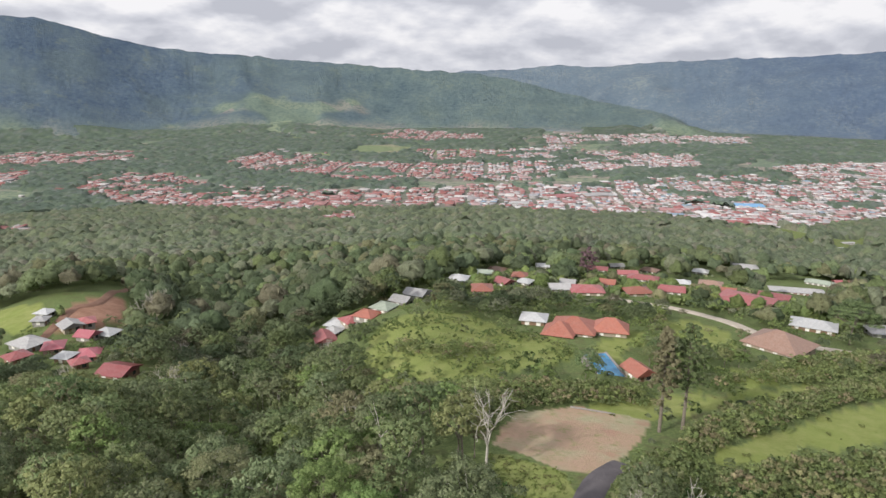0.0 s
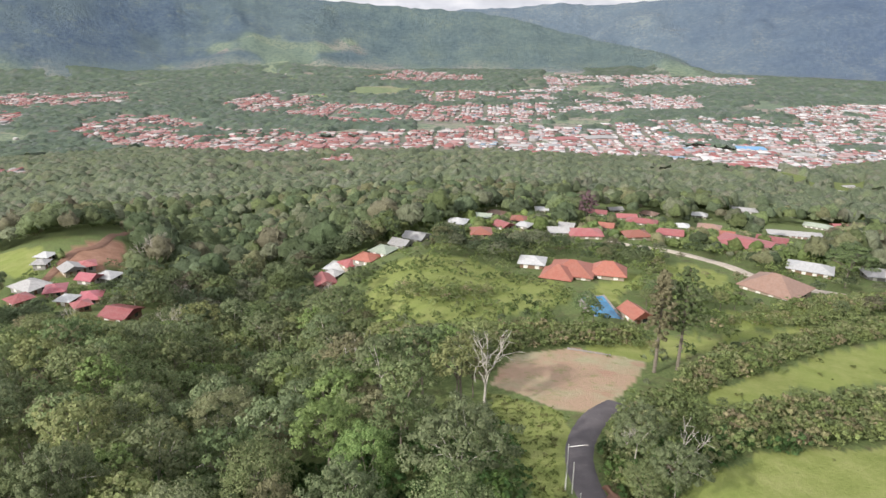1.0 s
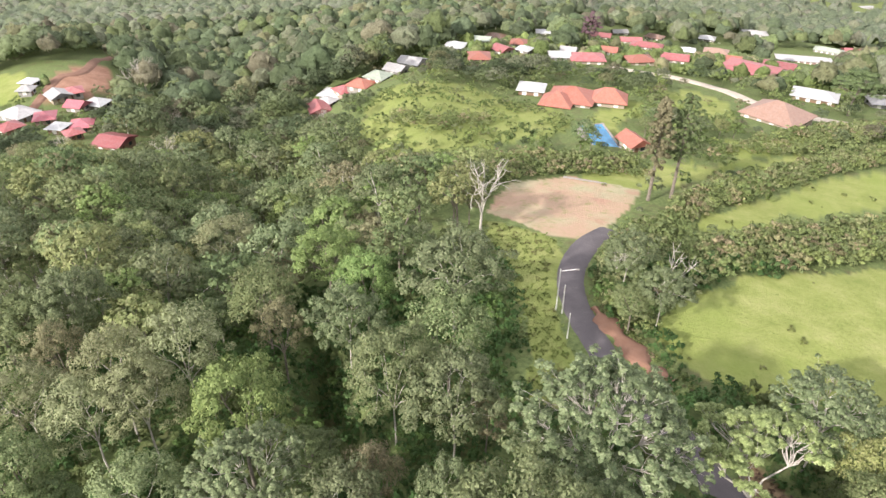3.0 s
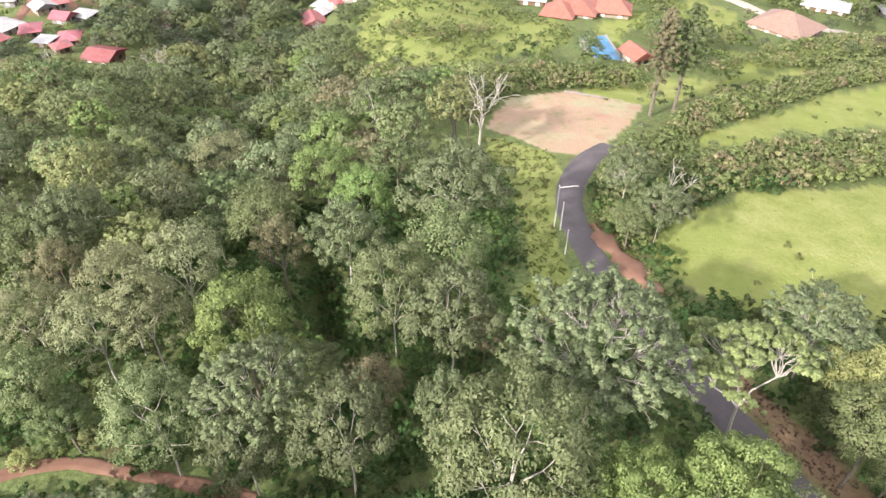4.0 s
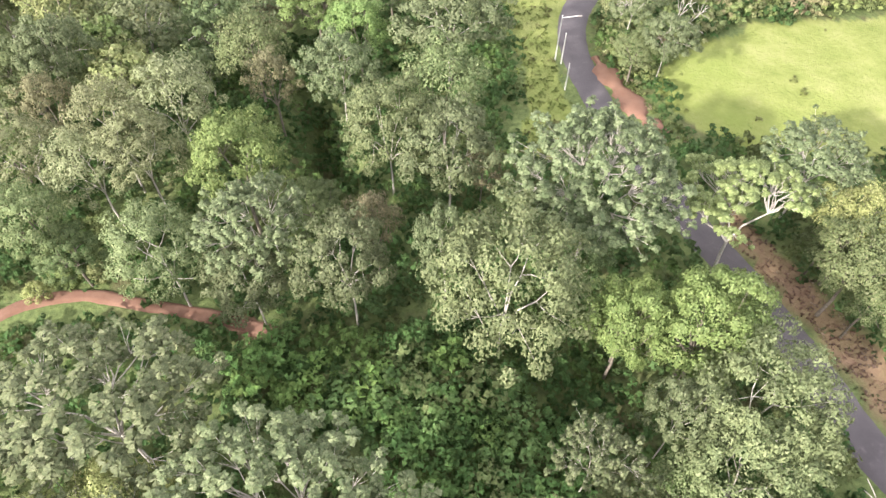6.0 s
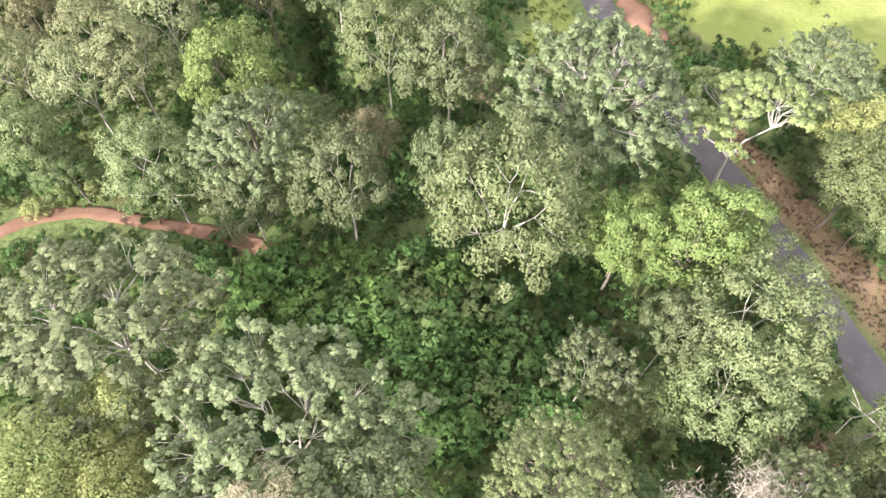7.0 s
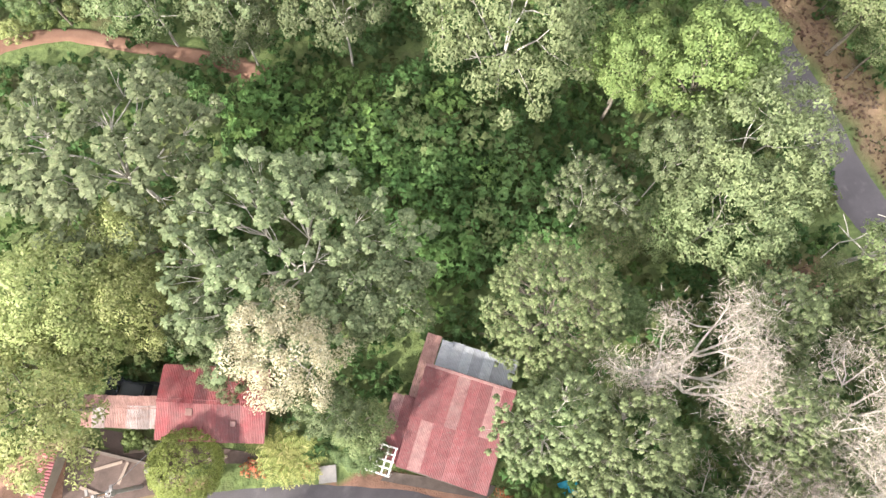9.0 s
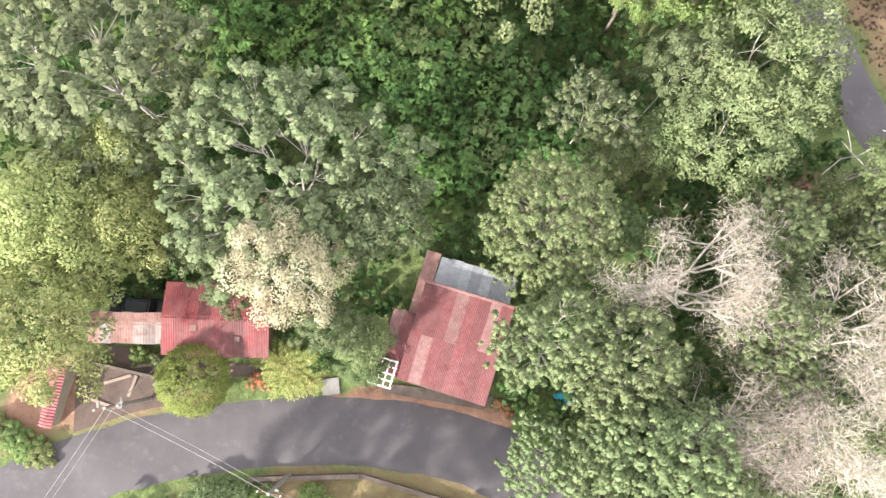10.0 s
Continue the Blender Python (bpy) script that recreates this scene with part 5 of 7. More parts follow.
def woods(name, xs, ys, clumps, per, size, r, h, rng, label, scales=None, category="woods", tints=None):
    shapes = []
    for k in range(6):
        q = np.random.default_rng(100 + k)
        c = dome(q, clumps, r, r * 0.85, h - r * 0.85, -0.1)
        shapes.append(leaves(q, c, r * 0.33 * q.uniform(0.7, 1.3, clumps), per, size, blunt=True, whole=0.55))
    vs, tint, ns = [], [], []
    softs = [SOFT[len(v), round(float(v[0, 0]), 4)] for v in shapes]
    zs = ground(xs, ys)
    pick = TINTS if tints is None else np.array(tints)
    odds = np.array((0.24, 0.22, 0.14, 0.12, 0.07, 0.06, 0.15))[:len(pick)]
    for i, (x, y, z) in enumerate(zip(xs, ys, zs)):
        s, a = rng.uniform(0.7, 1.25), rng.uniform(0, 6.28)
        if scales is not None:
            s = scales[i]
        pickd = rng.integers(6)
        v, u = shapes[pickd], softs[pickd]
        ca, sa = math.cos(a), math.sin(a)
        ns.append(np.stack([u[:, 0] * ca - u[:, 1] * sa, u[:, 0] * sa + u[:, 1] * ca, u[:, 2]], 1))
        ca, sa = ca * s, sa * s
        vs.append(np.stack([v[:, 0] * ca - v[:, 1] * sa + x, v[:, 0] * sa + v[:, 1] * ca + y, v[:, 2] * s * rng.uniform(0.85, 1.2) + z], 1))
        tint.append(pick[rng.choice(len(pick), p=odds / odds.sum())] * rng.uniform(0.85, 1.2))
    v = np.concatenate(vs)
    me = leaf_mesh(name, v, FAR_LEAF, np.concatenate(ns))
    col = np.ones((len(tint), 4), np.float32)
    col[:, :3] = tint
    at = me.attributes.new("tint", "FLOAT_COLOR", "POINT")
    at.data.foreach_set("color", np.repeat(col, len(v) // len(tint), 0).ravel())
    return tagged(new(name, me), label, category, kind="stuff")


def lump(seed, level, low):
    """A leafy crown seen from afar: a closed, deeply uneven mass, cut off below. Corners and triangles about the origin, radius about 1."""
    bm = bmesh.new()
    bmesh.ops.create_icosphere(bm, subdivisions=level, radius=1.0)
    shift = Vector((seed * 3.7, seed * 1.3, seed * 5.1))
    for v in bm.verts:
        c = v.co.copy()
        v.co = c * (1 + 0.42 * noise.noise(c * 1.5 + shift) + 0.34 * noise.noise(c * 3.6 + shift * 2))
    bmesh.ops.delete(bm, geom=[f for f in bm.faces if f.calc_center_median().z < low], context="FACES")
    bm.verts.ensure_lookup_table(), bm.verts.index_update()
    v, f = np.array([v.co for v in bm.verts]), np.array([[c.index for c in f.verts] for f in bm.faces])
    bm.free()
    return v, f


def crowns(name, xs, ys, r, h, level, loose, rng, label, scales=None, low=-0.4, tints=TINTS, category="woods"):
    """Far woodland: one lumpy crown a tree, with loose sprays of leaves about it; joined."""
    shapes = []
    for k in range(8):
        q = np.random.default_rng(300 + k)
        v, f = lump(k + 1, level, low)
        v = v * (r, r, r * q.uniform(0.75, 1.05)) + (0, 0, h - r * 0.85)
        if loose:
            c = v[q.choice(len(v), loose)]
            a, b = q.normal(size=(2, loose, 3)) * r * 0.15
            spray = np.stack([c + a, c + b, c - (a + b) * 0.7 + (0, 0, 0.06 * r)], 1).reshape(-1, 3)
            f = np.concatenate([f, len(v) + np.arange(loose * 3).reshape(-1, 3)])
            v = np.concatenate([v, spray])
        shapes.append((v, f))
    odds = np.array((0.24, 0.22, 0.14, 0.12, 0.07, 0.06, 0.15))
    vs, fs, tint, n = [], [], [], 0
    for i, (x, y, z) in enumerate(zip(xs, ys, ground(xs, ys))):
        s = rng.uniform(0.65, 1.3) if scales is None else scales[i]
        v, f = shapes[rng.integers(8)]
        a = rng.uniform(0, 6.28)
        ca, sa = math.cos(a) * s, math.sin(a) * s * rng.uniform(0.85, 1.15)
        vs.append(np.stack([v[:, 0] * ca - v[:, 1] * sa + x, v[:, 0] * sa + v[:, 1] * ca + y, v[:, 2] * s * rng.uniform(0.85, 1.25) + z], 1))
        fs.append(f + n)
        n += len(v)
        tint.append(np.repeat((np.array(tints)[rng.choice(7, p=odds)] * rng.uniform(0.8, 1.2))[None], len(v), 0))
    me = quads(name, np.concatenate(vs), np.concatenate(fs), FAR_LEAF, True)
    col = np.concatenate([np.concatenate(tint), np.ones((n, 1))], 1).astype(np.float32)
    at = me.attributes.new("tint", "FLOAT_COLOR", "POINT")
    at.data.foreach_set("color", col.ravel())
    return tagged(new(name, me), label, category, kind="stuff")


woods("forest_trees", rest[:, 0], rest[:, 1], 26, 28, 0.74, 4.2, 11.5, rng, "forest trees of many greens along the ravine", rest[:, 2])
sx, sy = scatter(rng, 240, 600, 8.8)
keep = ~open_land(sx, sy, 1.5)
keep &= ~((fractal(sx / 60, sy / 60, 3, 61) > 0.35) & (sx > 0.12 * sy))
sx, sy = sx[keep], sy[keep]
tops = np.minimum(rng.uniform(0.7, 1.25, len(sx)), headroom(sx, sy, 4.0, SEEN) / 11.5)
k = tops > 0.15
close = np.hypot(sx, sy) < 390
for m, level, loose in ((k & close, 3, 40), (k & ~close, 3, 0)):
    crowns("far_trees", sx[m], sy[m], 4.6, 11, level, loose, rng, "mixed green woodland covering the valley slope", tops[m], -0.1)

# hedges and coffee bushes between the pastures
for i, poly in enumerate(BUSH):
    px, py = np.array(poly).T
    gx, gy = np.meshgrid(np.arange(px.min(), px.max(), 1.6), np.arange(py.min(), py.max(), 1.6))
    gx, gy = gx + rng.uniform(-0.9, 0.9, gx.shape), gy + rng.uniform(-0.9, 0.9, gx.shape)
    k = inside(gx, gy, poly) & (off_line(gx, gy, LANE) > 3.6) & (off_line(gx, gy, BANK) > 2.3)
    gx, gy = gx[k], gy[k]
    size = np.minimum(rng.uniform(0.65, 1.3, len(gx)), np.maximum(headroom(gx, gy, 0.5, SEEN), 0.7) / 2.2)
    woods("hedge", gx, gy, 8, 17, 0.38, 1.3, 2.0, rng, "dense hedge of mixed green and brownish bushes beside pasture", size, "hedge",
          [(0.235, 0.280, 0.115), (0.190, 0.240, 0.092), (0.290, 0.310, 0.15), (0.260, 0.310, 0.115), (0.325, 0.31, 0.16), (0.32, 0.275, 0.165), (0.215, 0.265, 0.115)])

# scattered bushes and small garden trees about the village and the grassy hump
gx, gy = scatter(rng, 118, 360, 4.6, 33.0)
k = ((gx > -30 + 0.02 * gy) | (np.hypot(gx + 122, gy - 212) < 34)) & ~(off_line(gx, gy, VILLAGE) < 5)
for hx, hy, hr in HOUSE_SPOTS:
    k &= np.hypot(gx - hx, gy - hy) > hr + 0.5
lawn = np.zeros(gx.shape, bool)
for i, poly in enumerate(PASTURE):
    lawn |= inside(gx, gy, poly)
for poly in LOT + BUSH + EARTH[:1]:
    k &= ~inside(gx, gy, poly)
k &= np.hypot(gx - 38.0, gy - 150.5) > 13
k &= (off_line(gx * 1.045, gy * 1.045, VILLAGE) > 5) & (off_line(gx * 1.02, gy * 1.02, VILLAGE) > 5)
k &= rng.random(len(gx)) < np.where(lawn, 0.10 + 0.32 * (fractal(gx / 16, gy / 16, 2, 66) > 0.2), 0.75)
gx, gy, lawn = gx[k], gy[k], lawn[k]
size = np.minimum(rng.uniform(0.35, 1.25, len(gx)) * np.where(lawn, 0.6, 1.0), np.maximum(headroom(gx, gy, 1.2, HOUSE_SEEN), 0.9) / 4.2)
GARDEN = [(0.190, 0.245, 0.088), (0.150, 0.205, 0.070), (0.225, 0.270, 0.110), (0.235, 0.290, 0.098), (0.260, 0.245, 0.140), (0.130, 0.180, 0.068), (0.200, 0.235, 0.120)]
close = np.hypot(gx, gy) < 265
woods("bushes", gx[close], gy[close], 10, 17, 0.62, 2.4, 4.0, rng, "garden bushes and small trees scattered over the village slope", size[close], "bush", GARDEN)
crowns("bushes", gx[~close], gy[~close], 2.5, 4.2, 2, 40, rng, "garden bushes and small trees scattered over the village slope", size[~close], -0.35, GARDEN, "bush")

# low bushes and rough growth over the grassy hump
hx, hy = np.array(PASTURE[4]).T
gx, gy = np.meshgrid(np.arange(hx.min(), hx.max() + 12, 2.1), np.arange(hy.min(), hy.max(), 2.1))
gx, gy = (gx + rng.uniform(-1, 1, gx.shape)).ravel(), (gy + rng.uniform(-1, 1, gx.shape)).ravel()
k = (inside(gx, gy, PASTURE[4]) | inside(gx, gy, PASTURE[10])) & (rng.random(len(gx)) < 0.14 + 0.5 * (fractal(gx / 9, gy / 9, 3, 67) > 0.12))
for bx, by, br in HOUSE_SPOTS:
    k &= np.hypot(gx - bx, gy - by) > br + 0.5
gx, gy = gx[k], gy[k]
woods("low_bushes", gx, gy, 6, 9, 0.5, 1.3, 1.5, rng, "low green bushes and rough growth on the grassy hump", rng.uniform(0.35, 1.15, len(gx)), "bush",
      [(0.165, 0.215, 0.075), (0.135, 0.185, 0.065), (0.20, 0.24, 0.09), (0.18, 0.20, 0.10), (0.12, 0.16, 0.06)])

# undergrowth beneath the near trees and in the clearing
gx, gy = np.meshgrid(np.arange(-52, 52, 2.2), np.arange(-16, 84, 2.2))
gx, gy = (gx + rng.uniform(-0.9, 0.9, gx.shape)).ravel(), (gy + rng.uniform(-0.9, 0.9, gx.shape)).ravel()
k = ~open_land(gx, gy, -2.2) & (gx < 42 + 0.5 * np.maximum(gy, 0)) & (gx > -26 - 0.6 * np.maximum(gy, 0)) & (gy > -16) & (off_line(gx, gy, LANE) > 3.0) & (off_line(gx, gy, BEND) > 3.4) & ((off_line(gx, gy, TRACK) > 1.3) | (np.abs(gx + 21.5) < 2.6)) & (off_line(gx, gy, BANK) > 1.5)
for hx, hy, hr in YARDS:
    k &= np.hypot(gx - hx, gy - hy) > hr
gx, gy = gx[k], gy[k]
woods("undergrowth", gx, gy, 8, 15, 0.46, 1.4, 1.7, rng, "lush green undergrowth of shrubs and young plants", rng.uniform(0.5, 1.35, len(gx)) , "undergrowth",
      [(0.085, 0.155, 0.050), (0.070, 0.130, 0.042), (0.105, 0.170, 0.062), (0.125, 0.200, 0.060), (0.15, 0.18, 0.07)])
# the clearing: waist-high to man-high shrubs
gx, gy = np.meshgrid(np.arange(-22, 16, 2.0), np.arange(11, 31, 2.0))
gx, gy = (gx + rng.uniform(-0.8, 0.8, gx.shape)).ravel(), (gy + rng.uniform(-0.8, 0.8, gx.shape)).ravel()
k = inside(gx, gy, CLEARING)
woods("clearing_shrubs", gx[k], gy[k], 12, 22, 0.42, 1.6, 2.4, rng, "bright green shrubs filling the clearing between trees", rng.uniform(0.6, 1.35, k.sum()), "shrubs",
      [(0.162, 0.280, 0.088), (0.132, 0.240, 0.078), (0.185, 0.296, 0.106), (0.21, 0.33, 0.10), (0.225, 0.285, 0.118)])
# dead leaves and dry weeds on the bare earth beside the lane
gx, gy = np.meshgrid(np.arange(18, 50, 0.65), np.arange(4, 60, 0.65))
gx, gy = (gx + rng.uniform(-0.4, 0.4, gx.shape)).ravel(), (gy + rng.uniform(-0.4, 0.4, gx.shape)).ravel()
k = (inside(gx, gy, EARTH[2]) | inside(gx, gy, EARTH[7])) & (off_line(gx, gy, LANE) > 2.1) & (rng.random(len(gx)) < 0.85)
woods("leaf_litter", gx[k], gy[k], 4, 8, 0.22, 0.45, 0.22, rng, "dry reddish-brown leaf litter and weeds on bare earth", rng.uniform(0.35, 1.0, k.sum()), "litter",
      [(0.20, 0.125, 0.095), (0.26, 0.165, 0.125), (0.165, 0.115, 0.095), (0.14, 0.16, 0.075), (0.31, 0.235, 0.18)])
gx, gy = np.meshgrid(np.arange(17, 30, 0.55), np.arange(50, 74, 0.55))
gx, gy = (gx + rng.uniform(-0.3, 0.3, gx.shape)).ravel(), (gy + rng.uniform(-0.3, 0.3, gx.shape)).ravel()
gap = off_line(gx, gy, BANK)
k = (gap < 2.4) & (off_line(gx, gy, LANE) > 2.5) & (rng.random(len(gx)) < np.clip(0.12 + 0.45 * (gap - 0.5), 0.12, 0.8))
woods("bank_weeds", gx[k], gy[k], 4, 8, 0.22, 0.42, 0.35, rng, "small weeds and dry grass on the earth bank", rng.uniform(0.4, 1.3, k.sum()), "weeds",
      [(0.20, 0.235, 0.085), (0.15, 0.19, 0.065), (0.25, 0.21, 0.13), (0.24, 0.26, 0.11)])
gx, gy = scatter(rng, 55, 200, 3.4, 40.0)
k = np.zeros(gx.shape, bool)
for poly in PASTURE[:4]:
    k |= inside(gx, gy, poly)
k &= (rng.random(len(gx)) < 0.16)
woods("tussocks", gx[k], gy[k], 4, 10, 0.3, 0.4, 0.35, rng, "small grass tussocks dotted over the pasture", rng.uniform(0.4, 1.6, k.sum()), "grass",
      [(0.19, 0.225, 0.08), (0.22, 0.25, 0.09), (0.24, 0.25, 0.11)])
# tall grass and weeds on the verge
gx, gy = np.meshgrid(np.arange(5, 22, 1.0), np.arange(48, 102, 1.0))
gx, gy = (gx + rng.uniform(-0.5, 0.5, gx.shape)).ravel(), (gy + rng.uniform(-0.5, 0.5, gx.shape)).ravel()
k = inside(gx, gy, PASTURE[6]) & (off_line(gx, gy, LANE) > 3.0)
woods("tall_grass", gx[k], gy[k], 5, 16, 0.2, 0.5, 0.4, rng, "rough tall grass and weeds on the verge", rng.uniform(0.3, 1.0, k.sum()) ** 1.3, "grass",
      [(0.195, 0.245, 0.076), (0.170, 0.220, 0.064), (0.225, 0.262, 0.092), (0.21, 0.21, 0.09)])


def cells(x, y, size, seed):
    """Cellular pattern: the distance to the nearest of scattered points, in cell sizes, and a random number of that point's own."""
    gx, gy = np.floor(x / size), np.floor(y / size)
    best, own = np.full(x.shape, 9.0), np.zeros(x.shape)

    def h(a, b, k):
        q = np.sin(a * 127.1 + b * 311.7 + (seed + k) * 74.7) * 43758.5453
        return q - np.floor(q)

    for i in (-1, 0, 1):
        for j in (-1, 0, 1):
            a, b = gx + i, gy + j
            d = np.hypot(x / size - a - h(a, b, 1), y / size - b - h(a, b, 2))
            own = np.where(d < best, h(a, b, 3), own)
            best = np.minimum(best, d)
    return best, own


def canopy_sheet(name, d0, d1, turn_step, ratio, size, tall, wooded, label, haze_tint=(1, 1, 1)):
    """A closed canopy of touching crowns over the land between two distances; wooded(x, y, d) tells how much of it is woodland."""
    ang = np.radians(np.arange(-36, 36.01, turn_step))
    rad = np.geomspace(d0, d1, int(math.log(d1 / d0) / ratio))
    A, R = np.meshgrid(ang, rad)
    jitter = np.random.default_rng(int(d0))
    R = R * (1 + ratio * jitter.uniform(-0.35, 0.35, R.shape))
    A = A + math.radians(turn_step) * jitter.uniform(-0.35, 0.35, R.shape)
    x, y = R * np.sin(A), R * np.cos(A)
    w = wooded(x, y, R)
    dist, own = cells(x + fractal(x / 9, y / 9, 2, 5) * size * 0.15, y, size, 31)
    top = tall * (0.4 + 0.8 * own) * np.sqrt(np.clip(1 - (dist * 1.15) ** 2, 0.05, 1)) + fractal(x / (size * 0.45), y / (size * 0.45), 2, 44) * tall * 0.12
    z = ground(x, y) + np.where(w > 0.35, top * np.clip(w, 0, 1), -2.0)
    na2 = len(ang)
    i, j = np.meshgrid(np.arange(len(rad) - 1), np.arange(na2 - 1), indexing="ij")
    f = np.stack([i * na2 + j, i * na2 + j + 1, (i + 1) * na2 + j + 1, (i + 1) * na2 + j], -1).reshape(-1, 4)
    f = f[(w.ravel()[f] > 0.35).any(1)]
    me = quads(name, np.stack([x, y, z], -1).reshape(-1, 3), f, FAR_LEAF, True)
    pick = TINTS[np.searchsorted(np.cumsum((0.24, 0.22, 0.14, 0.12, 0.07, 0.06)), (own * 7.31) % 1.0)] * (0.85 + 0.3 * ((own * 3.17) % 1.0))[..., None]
    # blue raised, more so farther off: distance haze put into the leaf colour
    pick = (0.65 * pick + 0.35 * TINTS[0]) * (1.05, 1.0, 1.22) * haze_tint
    col = np.concatenate([pick, np.ones((*own.shape, 1))], -1).astype(np.float32)
    at = me.attributes.new("tint", "FLOAT_COLOR", "POINT")
    at.data.foreach_set("color", col.ravel())
    return tagged(new(name, me), label, "woods", kind="stuff")


def woods_before_town(x, y, d):
    w = ~open_land(x, y, 1.5) & (fractal(x / 170, y / 170, 3, 91) < 0.95)
    for poly in TOWN:
        w &= ~inside(x, y, poly)
    return w.astype(float)


def woods_of_plain(x, y, d):
    belt = fractal(x / 300, y / 300, 3, 71) + 0.35 * fractal(x / 80, y / 80, 2, 72) + 0.1 + 0.35 * step(2600, 3300, d)
    town_here = np.zeros(x.shape, bool)
    for poly in TOWN:
        town_here |= inside(x + fractal(x / 90, y / 90, 2, 3) * 45, y + fractal(x / 90, y / 90, 2, 4) * 60, poly)
    return np.where(town_here, (fractal(x / 75, y / 75, 3, 17) > 0.5) * 0.8, belt > 0.05).astype(float) * (1 - step(3700, 3950, d))


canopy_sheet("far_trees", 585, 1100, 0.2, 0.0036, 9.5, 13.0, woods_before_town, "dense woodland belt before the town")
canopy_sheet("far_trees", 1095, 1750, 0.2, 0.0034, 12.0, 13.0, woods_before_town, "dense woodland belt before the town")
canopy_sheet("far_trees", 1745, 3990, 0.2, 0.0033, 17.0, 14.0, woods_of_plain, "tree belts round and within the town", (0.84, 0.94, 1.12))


# ---- the town ----
def town_mat(name, stops):
    n = Nodes(name)
    isle = n.add("NewGeometry").outputs["Random Per Island"]
    col = n.add("ValToRGB")
    col.color_ramp.interpolation = "CONSTANT"
    e = col.color_ramp.elements
    while len(e) < len(stops):
        e.new(0.5)
    for s, (p, c) in zip(e, stops):
        s.position, s.color = p, (*c, 1)
    n.put(col.inputs[0], isle)
    return n.end(n.hsv(col.outputs[0], 0.5, 1, n.span(n.noise(0.15, 4), 0.3, 0.7, 0.85, 1.15)), 0.8, spec=0.1)


TOWN_ROOF = [
    town_mat("town_roofs_red", [(0, (0.275, 0.125, 0.115)), (0.22, (0.30, 0.165, 0.158)), (0.40, (0.235, 0.10, 0.092)), (0.52, (0.34, 0.21, 0.205)), (0.66, (0.40, 0.37, 0.36)), (0.78, (0.50, 0.47, 0.45)), (0.86, (0.29, 0.27, 0.27)), (0.94, (0.36, 0.28, 0.25))]),
    town_mat("town_roofs_mixed", [(0, (0.29, 0.12, 0.115)), (0.14, (0.33, 0.19, 0.185)), (0.28, (0.37, 0.27, 0.26)), (0.42, (0.42, 0.40, 0.40)), (0.60, (0.54, 0.52, 0.51)), (0.76, (0.31, 0.305, 0.31)), (0.90, (0.39, 0.33, 0.30)), (0.97, (0.22, 0.29, 0.35))]),
]
TOWN_WALL = town_mat("town_walls", [(0, (0.33, 0.32, 0.31)), (0.35, (0.29, 0.25, 0.23)), (0.6, (0.27, 0.19, 0.175)), (0.8, (0.20, 0.20, 0.20))])


